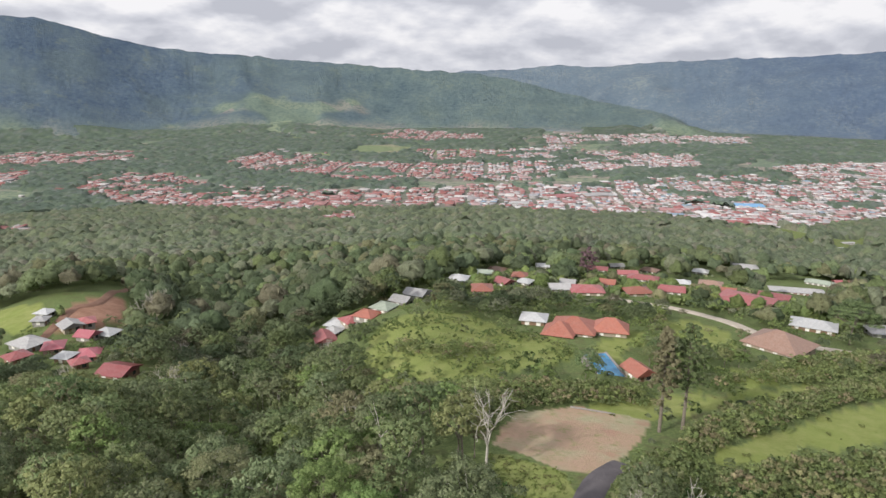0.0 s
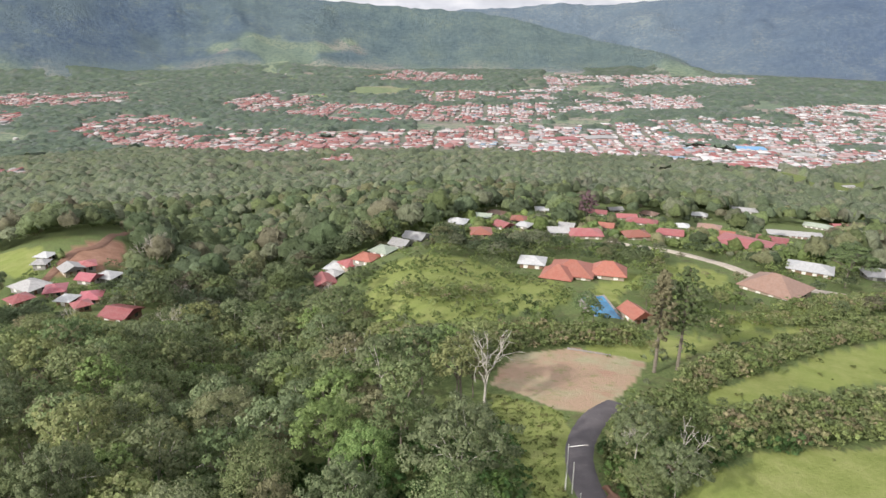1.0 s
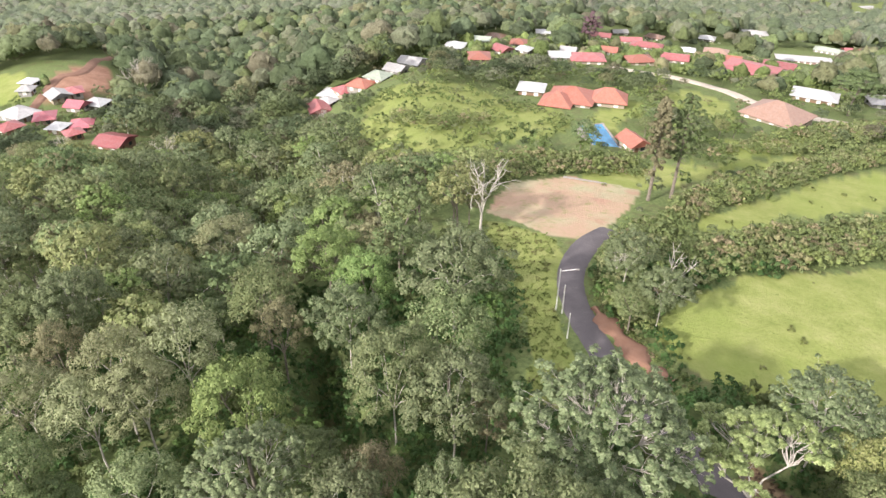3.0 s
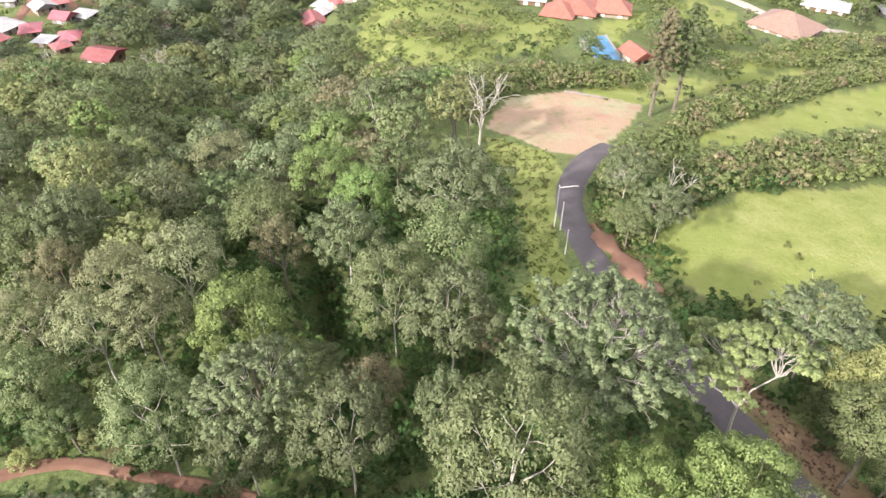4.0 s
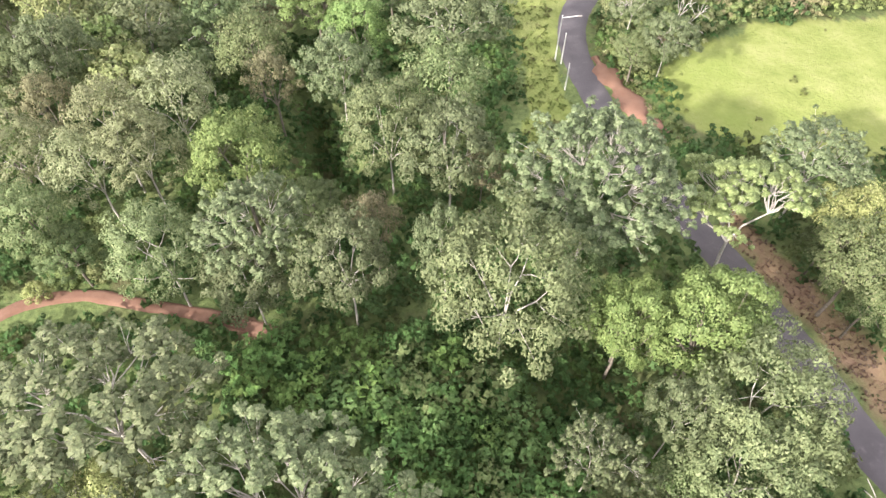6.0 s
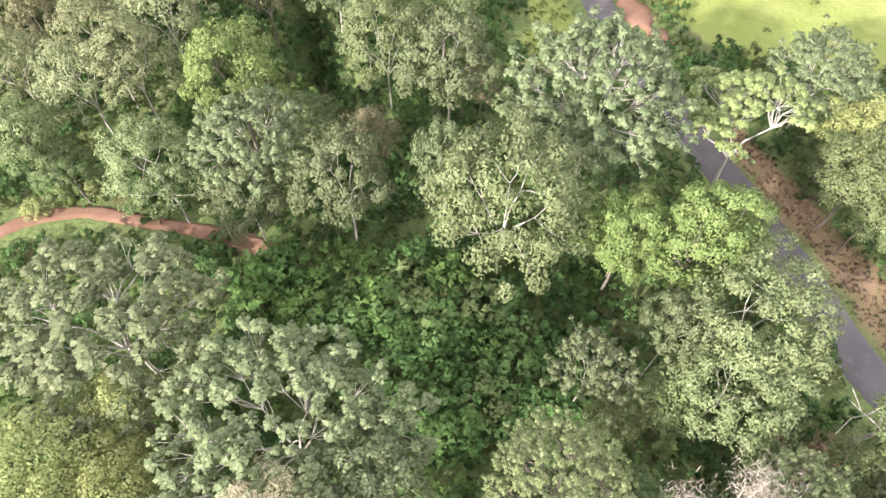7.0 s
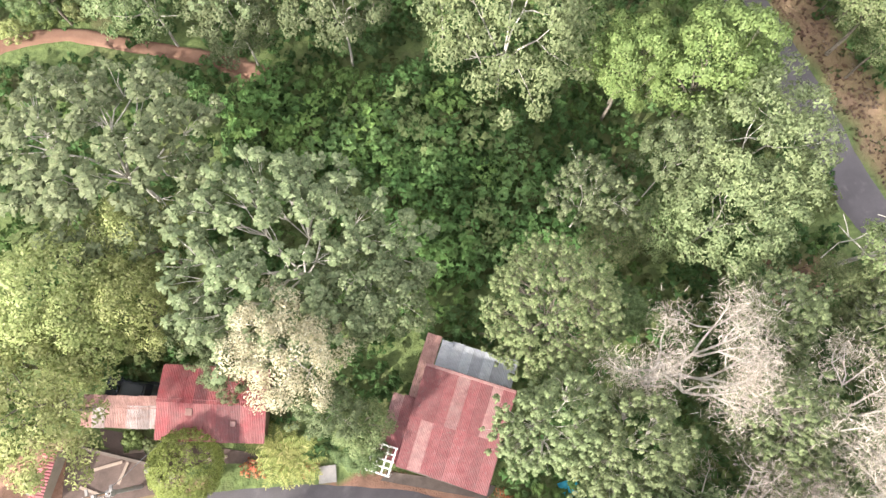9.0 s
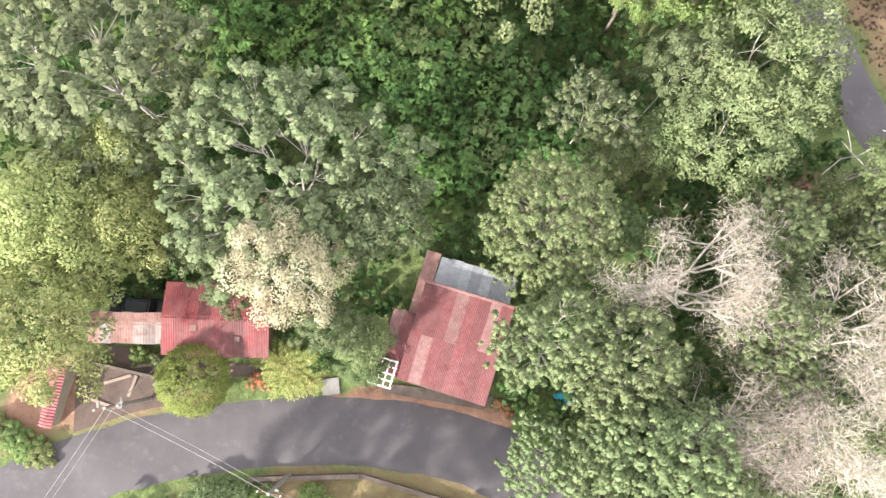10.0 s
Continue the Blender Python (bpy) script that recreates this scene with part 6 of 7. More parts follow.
def town():
    rng = np.random.default_rng(8)
    roofs, walls = [], []
    step_x, step_y = 13.5, 13.0
    lone_x, lone_y = scatter(rng, 1500, 3750, 60)
    lone = (rng.random(len(lone_x)) < 0.35) & (fractal(lone_x / 240, lone_y / 240, 2, 19) > -0.1)
    for poly in TOWN + [None]:
        turn = radians(-6)
        px, py = np.array(poly or TOWN[0]).T
        gx, gy = np.meshgrid(np.arange(px.min() - 200, px.max() + 200, step_x), np.arange(py.min() - 200, py.max() + 200, step_y))
        row = np.round((gy - gy.min()) / step_y).astype(int)
        colm = np.round((gx - gx.min()) / step_x).astype(int)
        street = (row % 6 == 0) | (colm % 6 == 0)
        gx, gy = gx + fractal(gx / 260, gy / 260, 2, 13) * 22, gy + fractal(gx / 260, gy / 260, 2, 14) * 26
        x = gx * math.cos(turn) - gy * math.sin(turn)
        y = gx * math.sin(turn) + gy * math.cos(turn)
        k = inside(x + fractal(x / 90, y / 90, 2, 3) * 45, y + fractal(x / 90, y / 90, 2, 4) * 60, poly or TOWN[0]) & ~street & (rng.random(x.shape) < 0.80) & (fractal(x / 75, y / 75, 3, 17) < 0.5)
        x, y = (x[k], y[k]) if poly else (lone_x[lone], lone_y[lone])  # last, the single houses on the plain
        for hx, hy, hz in zip(x, y, ground(x, y)):
            big = rng.random() < 0.035
            w, l = (rng.uniform(16, 26), rng.uniform(20, 36)) if big else (rng.uniform(7, 11), rng.uniform(9, 14.5))
            hh, rise = (rng.uniform(5, 8), 1.2) if big else (rng.uniform(2.8, 5.5), rng.uniform(1.0, 2.0))
            a = turn + (math.pi / 2 if rng.random() < 0.5 else 0) + rng.normal() * 0.05
            hx, hy = hx + rng.uniform(-2, 2), hy + rng.uniform(-2, 2)
            c, s = math.cos(a), math.sin(a)

            def at(u, v, z):
                return (hx + u * c - v * s, hy + u * s + v * c, hz + z)

            walls.append([at(-w / 2, -l / 2, -1), at(w / 2, -l / 2, -1), at(w / 2, l / 2, -1), at(-w / 2, l / 2, -1), at(-w / 2, -l / 2, hh), at(w / 2, -l / 2, hh), at(w / 2, l / 2, hh), at(-w / 2, l / 2, hh)])
            o = 0.6
            roofs.append([at(-w / 2 - o, -l / 2 - o, hh), at(w / 2 + o, -l / 2 - o, hh), at(w / 2 + o, l / 2 + o, hh), at(-w / 2 - o, l / 2 + o, hh), at(0, -l / 2, hh + rise), at(0, l / 2, hh + rise)])
    red = np.array([w[0][0] < 150 + 120 * math.sin(w[0][1] / 130) for w in walls])
    for pick, roof_mat, what in ((red, TOWN_ROOF[0], "mostly red"), (~red, TOWN_ROOF[1], "mixed white, red and grey")):
        v = np.array(walls)[pick].reshape(-1, 3)
        k = np.arange(pick.sum())[:, None, None] * 8
        f = (k + np.array([[0, 1, 5, 4], [1, 2, 6, 5], [2, 3, 7, 6], [3, 0, 4, 7]])).reshape(-1, 4)
        base = new("town_houses", quads("town_houses", v, f, TOWN_WALL))
        tagged(base, f"dense town of small houses with {what} roofs", "town", kind="stuff")
        v = np.array(roofs)[pick].reshape(-1, 3)
        k = np.arange(pick.sum())[:, None, None] * 6
        f = (k + np.array([[3, 0, 4], [3, 4, 5], [1, 2, 5], [1, 5, 4], [0, 1, 4], [2, 3, 5]])).reshape(-1, 3)
        child("roof", quads("roof", v, f, roof_mat), base, f"{what} metal roofs")


town()
house(730, 1616, 85, 40, 65, "blue", "white", high=6.0, rise=2.0, name="town_building", label="market hall with a broad blue metal roof")
house(806, 1537, 80, 26, 72, "white", "white", high=7.0, rise=2.0, name="town_building", label="long white warehouse in the town")
house(767, 1577, 85, 20, 44, "white", "cream", high=6.0, rise=2.0, name="town_building", label="white-roofed hall in the town")
house(398, 1734, 5, 74, 40, "white", "pink", high=7.0, rise=2.0, name="town_building", label="large pale commercial block in the town")
house(302, 1680, 8, 63, 36, "red", "white", high=7.0, rise=2.0, name="town_building", label="large red-roofed block in the town")
house(951, 1684, 80, 24, 58, "white", "white", high=8.0, rise=2.0, name="town_building", label="white multi-storey building in the town")
house(1313, 2128, 80, 24, 70, "white", "white", high=10.0, rise=2.0, name="town_building", label="tall white building at the edge of town")
house(1374, 2345, 80, 20, 58, "grey", "white", high=8.0, rise=2.0, name="town_building", label="grey-roofed hall at the edge of town")
house(173, 1521, 80, 26, 38, "white", "white", high=7.0, rise=2.0, name="town_building", label="white hall beside a town street")
house(631, 1657, 80, 22, 50, "red", "white", high=6.0, rise=2.0, name="town_building", label="long red-roofed school building")
house(-562, 1807, 80, 20, 47, "red", "white", high=6.0, rise=2.0, name="town_building", label="long red-roofed building in the town")
house(-130, 1657, 80, 20, 36, "orange", "white", high=6.0, rise=2.0, name="town_building", label="orange-roofed building in the town")

for proto in (*KINDS.values(), *BARE.values(), *MID.values()):
    discard(proto)

# ---- the houses by the road ----
TIN_RED = tin_mat("tin_red", (0.142, 0.036, 0.038), (0.160, 0.066, 0.064), (0.15, 0.095, 0.09), 0.8, 0.55)
TIN_BRIGHT = tin_mat("tin_bright_red", (0.195, 0.036, 0.040), (0.185, 0.075, 0.070), (0.24, 0.10, 0.08), 0.6, 0.5)
TIN_PALE = tin_mat("tin_faded", (0.175, 0.075, 0.072), (0.21, 0.125, 0.115), (0.30, 0.18, 0.15), 0.6)
TIN_GREY = tin_mat("tin_grey", (0.26, 0.27, 0.29), (0.33, 0.33, 0.335), (0.22, 0.25, 0.22), 0.3, 0.4)
TIN_WHITE = tin_mat("tin_rusty_white", (0.30, 0.26, 0.245), (0.17, 0.10, 0.085), (0.18, 0.085, 0.06), 0.9)
TIN_BROWN = tin_mat("tin_brown", (0.20, 0.10, 0.085), (0.30, 0.18, 0.15), (0.14, 0.07, 0.05), 0.7)
CONCRETE = plain_mat("concrete", (0.25, 0.23, 0.215), 0.9, 0.2, 2.0)
WHITE_PAINT = plain_mat("white_paint", (0.74, 0.72, 0.68), 0.6, 0.12)
STONE = plain_mat("stained_wall", (0.12, 0.095, 0.08), 0.95, 0.3, 2.0)
SOIL = plain_mat("brown_soil", (0.11, 0.078, 0.066), 0.95, 0.3, 1.2, bump=0.6)


def sheet_mesh(w, l, waves=8, amp=0.011):
    """A corrugated metal sheet of that width and length, with its edge thickness."""
    n = waves * 4
    x = np.linspace(-w / 2, w / 2, n + 1)
    z = amp * np.sin(np.linspace(0, waves * 2 * np.pi, n + 1))
    v = []
    for y in (-l / 2, l / 2):
        v += [(a, y, b) for a, b in zip(x, z)]
    for y in (-l / 2, l / 2):
        v += [(a, y, b - 0.012) for a, b in zip(x, z)]
    m = n + 1
    f = [(i, i + 1, m + i + 1, m + i) for i in range(n)] + [(2 * m + i + 1, 2 * m + i, 3 * m + i, 3 * m + i + 1) for i in range(n)]
    f += [(i + 1, i, 2 * m + i, 2 * m + i + 1) for i in range(n)] + [(m + i, m + i + 1, 3 * m + i + 1, 3 * m + i) for i in range(n)]
    return v, f


def tin_roof(root, x0, x1, y0, y1, z_low, z_high, mats, rng, wide=0.82, rows=2, low_at="y0"):
    """Overlapping sheets laid from the low edge (y0) up to the high edge (y1), each with its own slip."""
    n = max(int(round((x1 - x0) / wide)), 1)
    wide = (x1 - x0) / n
    run = (y1 - y0) / rows
    tilt = math.degrees(math.atan2(z_high - z_low, y1 - y0))
    meshes = {}
    for m in mats:
        v, f = sheet_mesh(wide + 0.07, run + 0.2)
        meshes[m.name] = mesh("roof_sheet", v, f, m)
    for i in range(n):
        for k in range(rows):
            yc = y0 + (k + 0.5) * run
            zc = z_low + (z_high - z_low) * (yc - y0) / (y1 - y0) + 0.02 * k + 0.012 * (i % 2) + rng.uniform(0, 0.01)
            m = mats[rng.choice(len(mats), p=[0.8] + [0.2 / (len(mats) - 1)] * (len(mats) - 1))] if len(mats) > 1 else mats[0]
            child("roof_sheet", meshes[m.name], root,
                  m=pose(x0 + (i + 0.5) * wide, yc + rng.uniform(-0.06, 0.06), zc, tilt + rng.uniform(-0.3, 0.3), rng.uniform(-0.4, 0.4), rng.uniform(-0.4, 0.4)))


rng = np.random.default_rng(44)
# the house under the big tree
cottage = new("cottage")
cottage.matrix_basis = pose(1.15, -0.35, hgt(1.15, -0.35), 0, 0, -18.0)
part("wall", block(-2.9, 3.0, -3.1, 3.1, -0.6, 2.75), WALL["pink"], cottage)
part("wall", block(-4.1, -2.9, -3.0, 0.9, -0.6, 2.55), WALL["pink"], cottage)
part("door", block(-0.5, 0.4, -3.18, -3.05, 0.0, 2.05), DOOR, cottage)
for wx in (-2.0, 1.7):
    win = part("window", block(wx - 0.6, wx + 0.6, -3.17, -3.05, 0.9, 2.0), FRAME, cottage)
    part("pane", block(wx - 0.52, wx + 0.52, -3.185, -3.06, 0.98, 1.92), GLASS, win)
tin_roof(cottage, -3.15, 3.25, -3.5, 3.45, 2.95, 3.7, [TIN_RED, TIN_PALE], rng)
tin_roof(cottage, -4.75, -3.15, -3.4, 1.0, 2.72, 3.05, [TIN_RED, TIN_PALE], rng)
tin_roof(cottage, -2.6, 2.9, 3.55, 5.55, 2.95, 2.62, [TIN_GREY], rng, rows=1)
tin_roof(cottage, -3.75, -2.75, 1.2, 5.7, 2.5, 2.62, [TIN_BROWN, TIN_WHITE], rng, rows=2)
part("gutter", block(-3.2, 3.3, -3.62, -3.5, 2.82, 2.92), STONE, cottage)
part("ridge_cap", block(-3.2, 3.3, 3.4, 3.62, 3.68, 3.78, 0.03), TIN_PALE, cottage)
part("wall", block(-2.5, 2.8, 3.1, 5.4, -0.6, 2.5), WALL["grey"], cottage)
part("wall", block(-3.6, -2.9, 1.3, 5.6, -0.6, 2.4), WALL["wood"], cottage)
tagged(cottage, "small house with a patched red corrugated metal roof beside the road", "house")

# the house behind the clipped tree
bungalow = new("bungalow")
bungalow.matrix_basis = pose(-15.8, 1.45, hgt(-15.8, 1.45), 0, 0, -3.0)
part("wall", block(-3.3, 3.5, -1.9, 2.2, -0.6, 2.7), WALL["wood"], bungalow)
part("door", block(-1.0, -0.1, -1.98, -1.85, 0.0, 2.0), DOOR, bungalow)
win = part("window", block(1.0, 2.4, -1.98, -1.86, 0.9, 2.0), FRAME, bungalow)
part("pane", block(1.08, 2.32, -1.99, -1.87, 0.98, 1.92), GLASS, win)
tin_roof(bungalow, -3.6, 3.9, -2.4, 0.25, 2.85, 3.35, [TIN_BRIGHT, TIN_RED], rng, rows=1)
tin_roof(bungalow, -3.6, 3.9, 0.15, 2.6, 3.38, 2.9, [TIN_BRIGHT, TIN_RED], rng, rows=1)
tin_roof(bungalow, -9.1, -5.9, -1.7, -0.3, 2.25, 2.55, [TIN_BROWN, TIN_WHITE], rng, rows=1)
tin_roof(bungalow, -5.9, -3.65, -1.7, -0.3, 2.26, 2.56, [TIN_WHITE, TIN_BROWN], rng, rows=1)
tin_roof(bungalow, -9.0, -3.65, -0.35, 0.35, 2.55, 2.6, [TIN_BROWN], rng, rows=1)
for px in (-9.0, -6.4, -3.9):
    part("post", block(px - 0.06, px + 0.06, -1.6, -1.48, -0.5, 2.3), DOOR, bungalow)
part("porch_wall", block(-9.0, -3.4, 0.1, 0.3, -0.5, 2.4), WALL["wood"], bungalow)
part("roof_vent", block(1.55, 1.95, -1.4, -1.0, 2.95, 3.25, 0.04), TIN_PALE, bungalow)
part("water_stain_cover", block(-1.6, -1.1, -0.75, -0.25, 3.22, 3.3, 0.03), TIN_BROWN, bungalow)
tagged(bungalow, "low house with a bright red metal roof and a rusty lean-to", "house")

# the car beside it
CAR_PAINT = Nodes("car_paint").end((0.015, 0.018, 0.024), 0.18, spec=0.6)
RUBBER = plain_mat("rubber", (0.02, 0.02, 0.02))
car = new("car")
car.matrix_basis = pose(-22.3, 2.6, hgt(-22.3, 2.6), 0, 0, 80)
bm = block(-0.85, 0.85, -2.0, 2.0, 0.35, 0.95, 0.12)
part("body", bm, CAR_PAINT, car)
bm = bmesh.new()
bmesh.ops.create_cube(bm, size=1)
for v in bm.verts:
    top = v.co.z > 0
    v.co = (v.co.x * (1.3 if top else 1.6), v.co.y * (1.7 if top else 2.6) - 0.2, 1.5 if top else 0.93)
bmesh.ops.bevel(bm, geom=bm.edges[:], offset=0.1, segments=2, affect="EDGES")
part("cabin", bm, CAR_PAINT, car)
bm = bmesh.new()
q = [bm.verts.new(p) for p in ((-0.68, 1.12, 0.98), (0.68, 1.12, 0.98), (0.56, 0.70, 1.46), (-0.56, 0.70, 1.46))]
bm.faces.new(q)
bmesh.ops.solidify(bm, geom=bm.faces[:], thickness=0.03)
part("windscreen", bm, GLASS, car)
for wx in (-0.82, 0.82):
    for wy in (-1.25, 1.25):
        bm = bmesh.new()
        bmesh.ops.create_cone(bm, cap_ends=True, segments=20, radius1=0.33, radius2=0.33, depth=0.2, matrix=pose(wx, wy, 0.33, 0, 90, 0))
        part("wheel", bm, RUBBER, car)
tagged(car, "dark car parked under the trees beside the house", "car")

# the tiled wall by the yard
garden_wall = new("garden_wall")
garden_wall.matrix_basis = pose(-27.15, -3.6, hgt(-27.15, -3.6), 0, 0, -12.5)
part("wall", block(-0.12, 0.12, -2.1, 2.1, -0.6, 1.85), WALL["cream"], garden_wall)
TILE = tin_mat("roof_tile_pink", (0.33, 0.085, 0.095), (0.38, 0.16, 0.16))
bm = bmesh.new()
for k in range(7):
    a0, a1 = math.pi * k / 6, 0
    bm.verts.new((0.10 * math.cos(a0), -0.24, 0.07 * math.sin(a0)))
    bm.verts.new((0.10 * math.cos(a0), 0.24, 0.07 * math.sin(a0)))
bm.verts.ensure_lookup_table()
for k in range(6):
    bm.faces.new((bm.verts[2 * k], bm.verts[2 * k + 1], bm.verts[2 * k + 3], bm.verts[2 * k + 2]))
tile_me = bpy.data.meshes.new("tile")
bm.to_mesh(tile_me)
bm.free()
tile_me.materials.append(TILE)
for k in range(20):
    for s in (-1, 1):
        child("tile", tile_me, garden_wall, m=pose(s * 0.23, -2.05 + k * 0.215, 1.96, 0, 0, 90) @ pose(0, 0, 0, s * 24, 0, 0))
tagged(garden_wall, "cream garden wall capped with pinkish-red clay tiles", "wall")

# the yard
def slab(name, pts, material, lift, label, category, kind="structure", thick=0.12):
    """A flat many-cornered patch with thickness, on the ground."""
    bm = bmesh.new()
    vs = [bm.verts.new((px, py, hgt(px, py) + lift)) for px, py in pts]
    f = bm.faces.new(vs)
    r = bmesh.ops.extrude_face_region(bm, geom=[f])
    for v in r["geom"]:
        if isinstance(v, bmesh.types.BMVert):
            v.co.z -= thick + 0.15
    bmesh.ops.recalc_face_normals(bm, faces=bm.faces[:])
    me = bpy.data.meshes.new(name)
    bm.to_mesh(me)
    bm.free()
    me.materials.append(material)
    return tagged(new(name, me), label, category, kind=kind)


slab("yard", [(-26.6, -1.8), (-23.5, -1.4), (-18.2, -2.6), (-18.6, -4.3), (-22.0, -4.9), (-26.4, -6.3)], SOIL, 0.09, "bare brown earth yard", "yard")
slab("yard", [(-24.6, 0.0), (-19.7, -0.9), (-13.0, -1.9), (-13.0, -2.6), (-19.0, -2.5), (-24.0, -1.3)], SOIL, 0.07, "narrow shaded strip of brown soil", "yard")
slab("pavement", [(-8.6, -2.9), (-7.4, -2.75), (-7.3, -3.95), (-8.55, -4.05)], CONCRETE, 0.16, "grey concrete slab at the road's edge", "pavement")
slab("pavement", [(-4.2, -3.9), (3.2, -5.3), (3.7, -4.9), (4.0, -4.4), (-3.7, -3.3)], STONE, 0.2, "stained concrete strip along the house front", "pavement")


def low_wall(a, b, high, thick, material, label, name="low_wall"):
    a, b = Vector((*a, 0)), Vector((*b, 0))
    mid, l = (a + b) / 2, (b - a).length
    ob = new(name)
    ob.matrix_basis = pose(mid.x, mid.y, hgt(mid.x, mid.y), 0, 0, math.degrees(math.atan2(b.y - a.y, b.x - a.x)))
    part("wall", block(-l / 2, l / 2, -thick / 2, thick / 2, -0.5, high), material, ob)
    part("coping", block(-l / 2 - 0.03, l / 2 + 0.03, -thick / 2 - 0.04, thick / 2 + 0.04, high, high + 0.07, 0.02), material, ob)
    return tagged(ob, label, "wall")


low_wall((-25.6, -1.2), (-19.9, -2.6), 0.9, 0.14, STONE, "low stained garden wall with a concrete coping")
low_wall((-19.9, -2.6), (-19.4, -3.9), 0.9, 0.14, STONE, "low stained garden wall at the yard corner")
low_wall((-13.6, -9.75), (-5.8, -9.7), 0.7, 0.25, STONE, "brown retaining wall below the road")
low_wall((-5.8, -9.7), (2.2, -12.2), 0.5, 0.25, STONE, "brown mossy kerb wall below the road")

# poles and wires
def bolt_bm(x, y, z, r, h, seg=8):
    bm = bmesh.new()
    bmesh.ops.create_cone(bm, cap_ends=True, segments=seg, radius1=r, radius2=r, depth=h, matrix=pose(x, y, z))
    return bm


def power_pole(x, y, h, turn, label):
    root = new("power_pole")
    root.matrix_basis = pose(x, y, hgt(x, y), 0, 0, turn)
    bm = bmesh.new()
    bmesh.ops.create_cone(bm, cap_ends=True, segments=12, radius1=0.17, radius2=0.11, depth=h + 0.6, matrix=pose(0, 0, h / 2 - 0.3))
    part("pole", bm, CONCRETE, root)
    arm = part("crossarm", block(-0.85, 0.85, -0.05, 0.05, h - 0.45, h - 0.33, 0.01), DOOR, root)
    for k in (-0.75, 0.0, 0.75):
        part("insulator", bolt_bm(k, 0, h - 0.24, 0.05, 0.18), WHITE_PAINT, arm)
    part("bracket", block(-0.08, 0.35, -0.06, 0.06, h - 1.4, h - 1.25, 0.01), WHITE_PAINT, root)
    return tagged(root, label, "pole")


pole_a = power_pole(-21.0, -4.0, 7.2, 10, "grey concrete power pole at the yard corner")
pole_b = power_pole(-10.9, -9.6, 6.4, -12, "grey concrete power pole at the road's edge")
part("transformer", bolt_bm(0.35, 0.0, 5.6, 0.22, 0.7, 14), CONCRETE, pole_a)
for s in (-0.75, 0.75):
    part("street_light", block(s - 0.1, s + 0.1, 0.1, 0.5, 6.3, 6.42, 0.03), CONCRETE, pole_a)
WIRE = plain_mat("wire", (0.27, 0.265, 0.26), 0.6)


def wire(a, b, sag, label="grey overhead wire strung between poles", r=0.022):
    a, b = np.array(a, float), np.array(b, float)
    pts = [(a + (b - a) * s - (0, 0, sag * 4 * s * (1 - s)), r) for s in np.linspace(0, 1, 13)]
    v, f = tubes([pts], 5)
    return tagged(new("wire", quads("wire", v, f, WIRE, True)), label, "wire", group="overhead wires")


za, zb = hgt(-21.0, -4.0) + 7.2, hgt(-10.9, -9.6) + 6.4
for k, (dz, dx) in enumerate(((-0.15, 0.0), (-1.2, 0.1))):
    wire((-21.0 + dx, -4.0 + dx * 0.2, za + dz), (-10.9 + dx, -9.6 - dx * 0.2, zb + dz), 0.35, r=0.019 if dz > -1 else 0.013)
    wire((-10.9 + dx, -9.6 - dx * 0.2, zb + dz), (11.0, -19.0 + dx, zb + 1.0 + dz), 0.5, r=0.019 if dz > -1 else 0.013)
    wire((-21.0 + dx, -4.0 + dx * 0.2, za + dz), (-31.0 + dx, -19.0, za + 0.5 + dz), 0.4, r=0.019 if dz > -1 else 0.013)
wire((-21.0, -4.0, za - 1.3), (-18.6, -0.6, 3.2), 0.2, "thin service cable to the house", 0.02)

# the clipped round tree
ball = new("clipped_tree")
rng2 = np.random.default_rng(61)
k = np.arange(520) + 0.5
zz, aa = 1 - 1.8 * k / 520, k * 2.39996
c = np.stack([np.sqrt(1 - zz * zz) * np.cos(aa) * 2.35, np.sqrt(1 - zz * zz) * np.sin(aa) * 2.35, zz * 2.15 + 2.4], 1) + rng2.normal(size=(520, 3)) * 0.09
child("crown", leaf_mesh("crown", leaves(rng2, c, np.full(520, 0.24), 40, 0.12, 0.1, 1.0, whole=0.8), leaf_mat("leaf_olive", (0.15, 0.175, 0.045), (0.235, 0.26, 0.072), (0.30, 0.31, 0.10))), ball)
tv, tf = tubes([[((0, 0, -0.5), 0.16), ((0.05, 0, 1.2), 0.12), ((0, 0, 2.2), 0.08)]])
child("trunk", quads("trunk", tv, tf, BARK, True), ball)
ball.matrix_basis = pose(-17.2, -2.6, hgt(-17.2, -2.6))
tagged(ball, "ornamental tree clipped into a smooth olive-green ball", "tree")


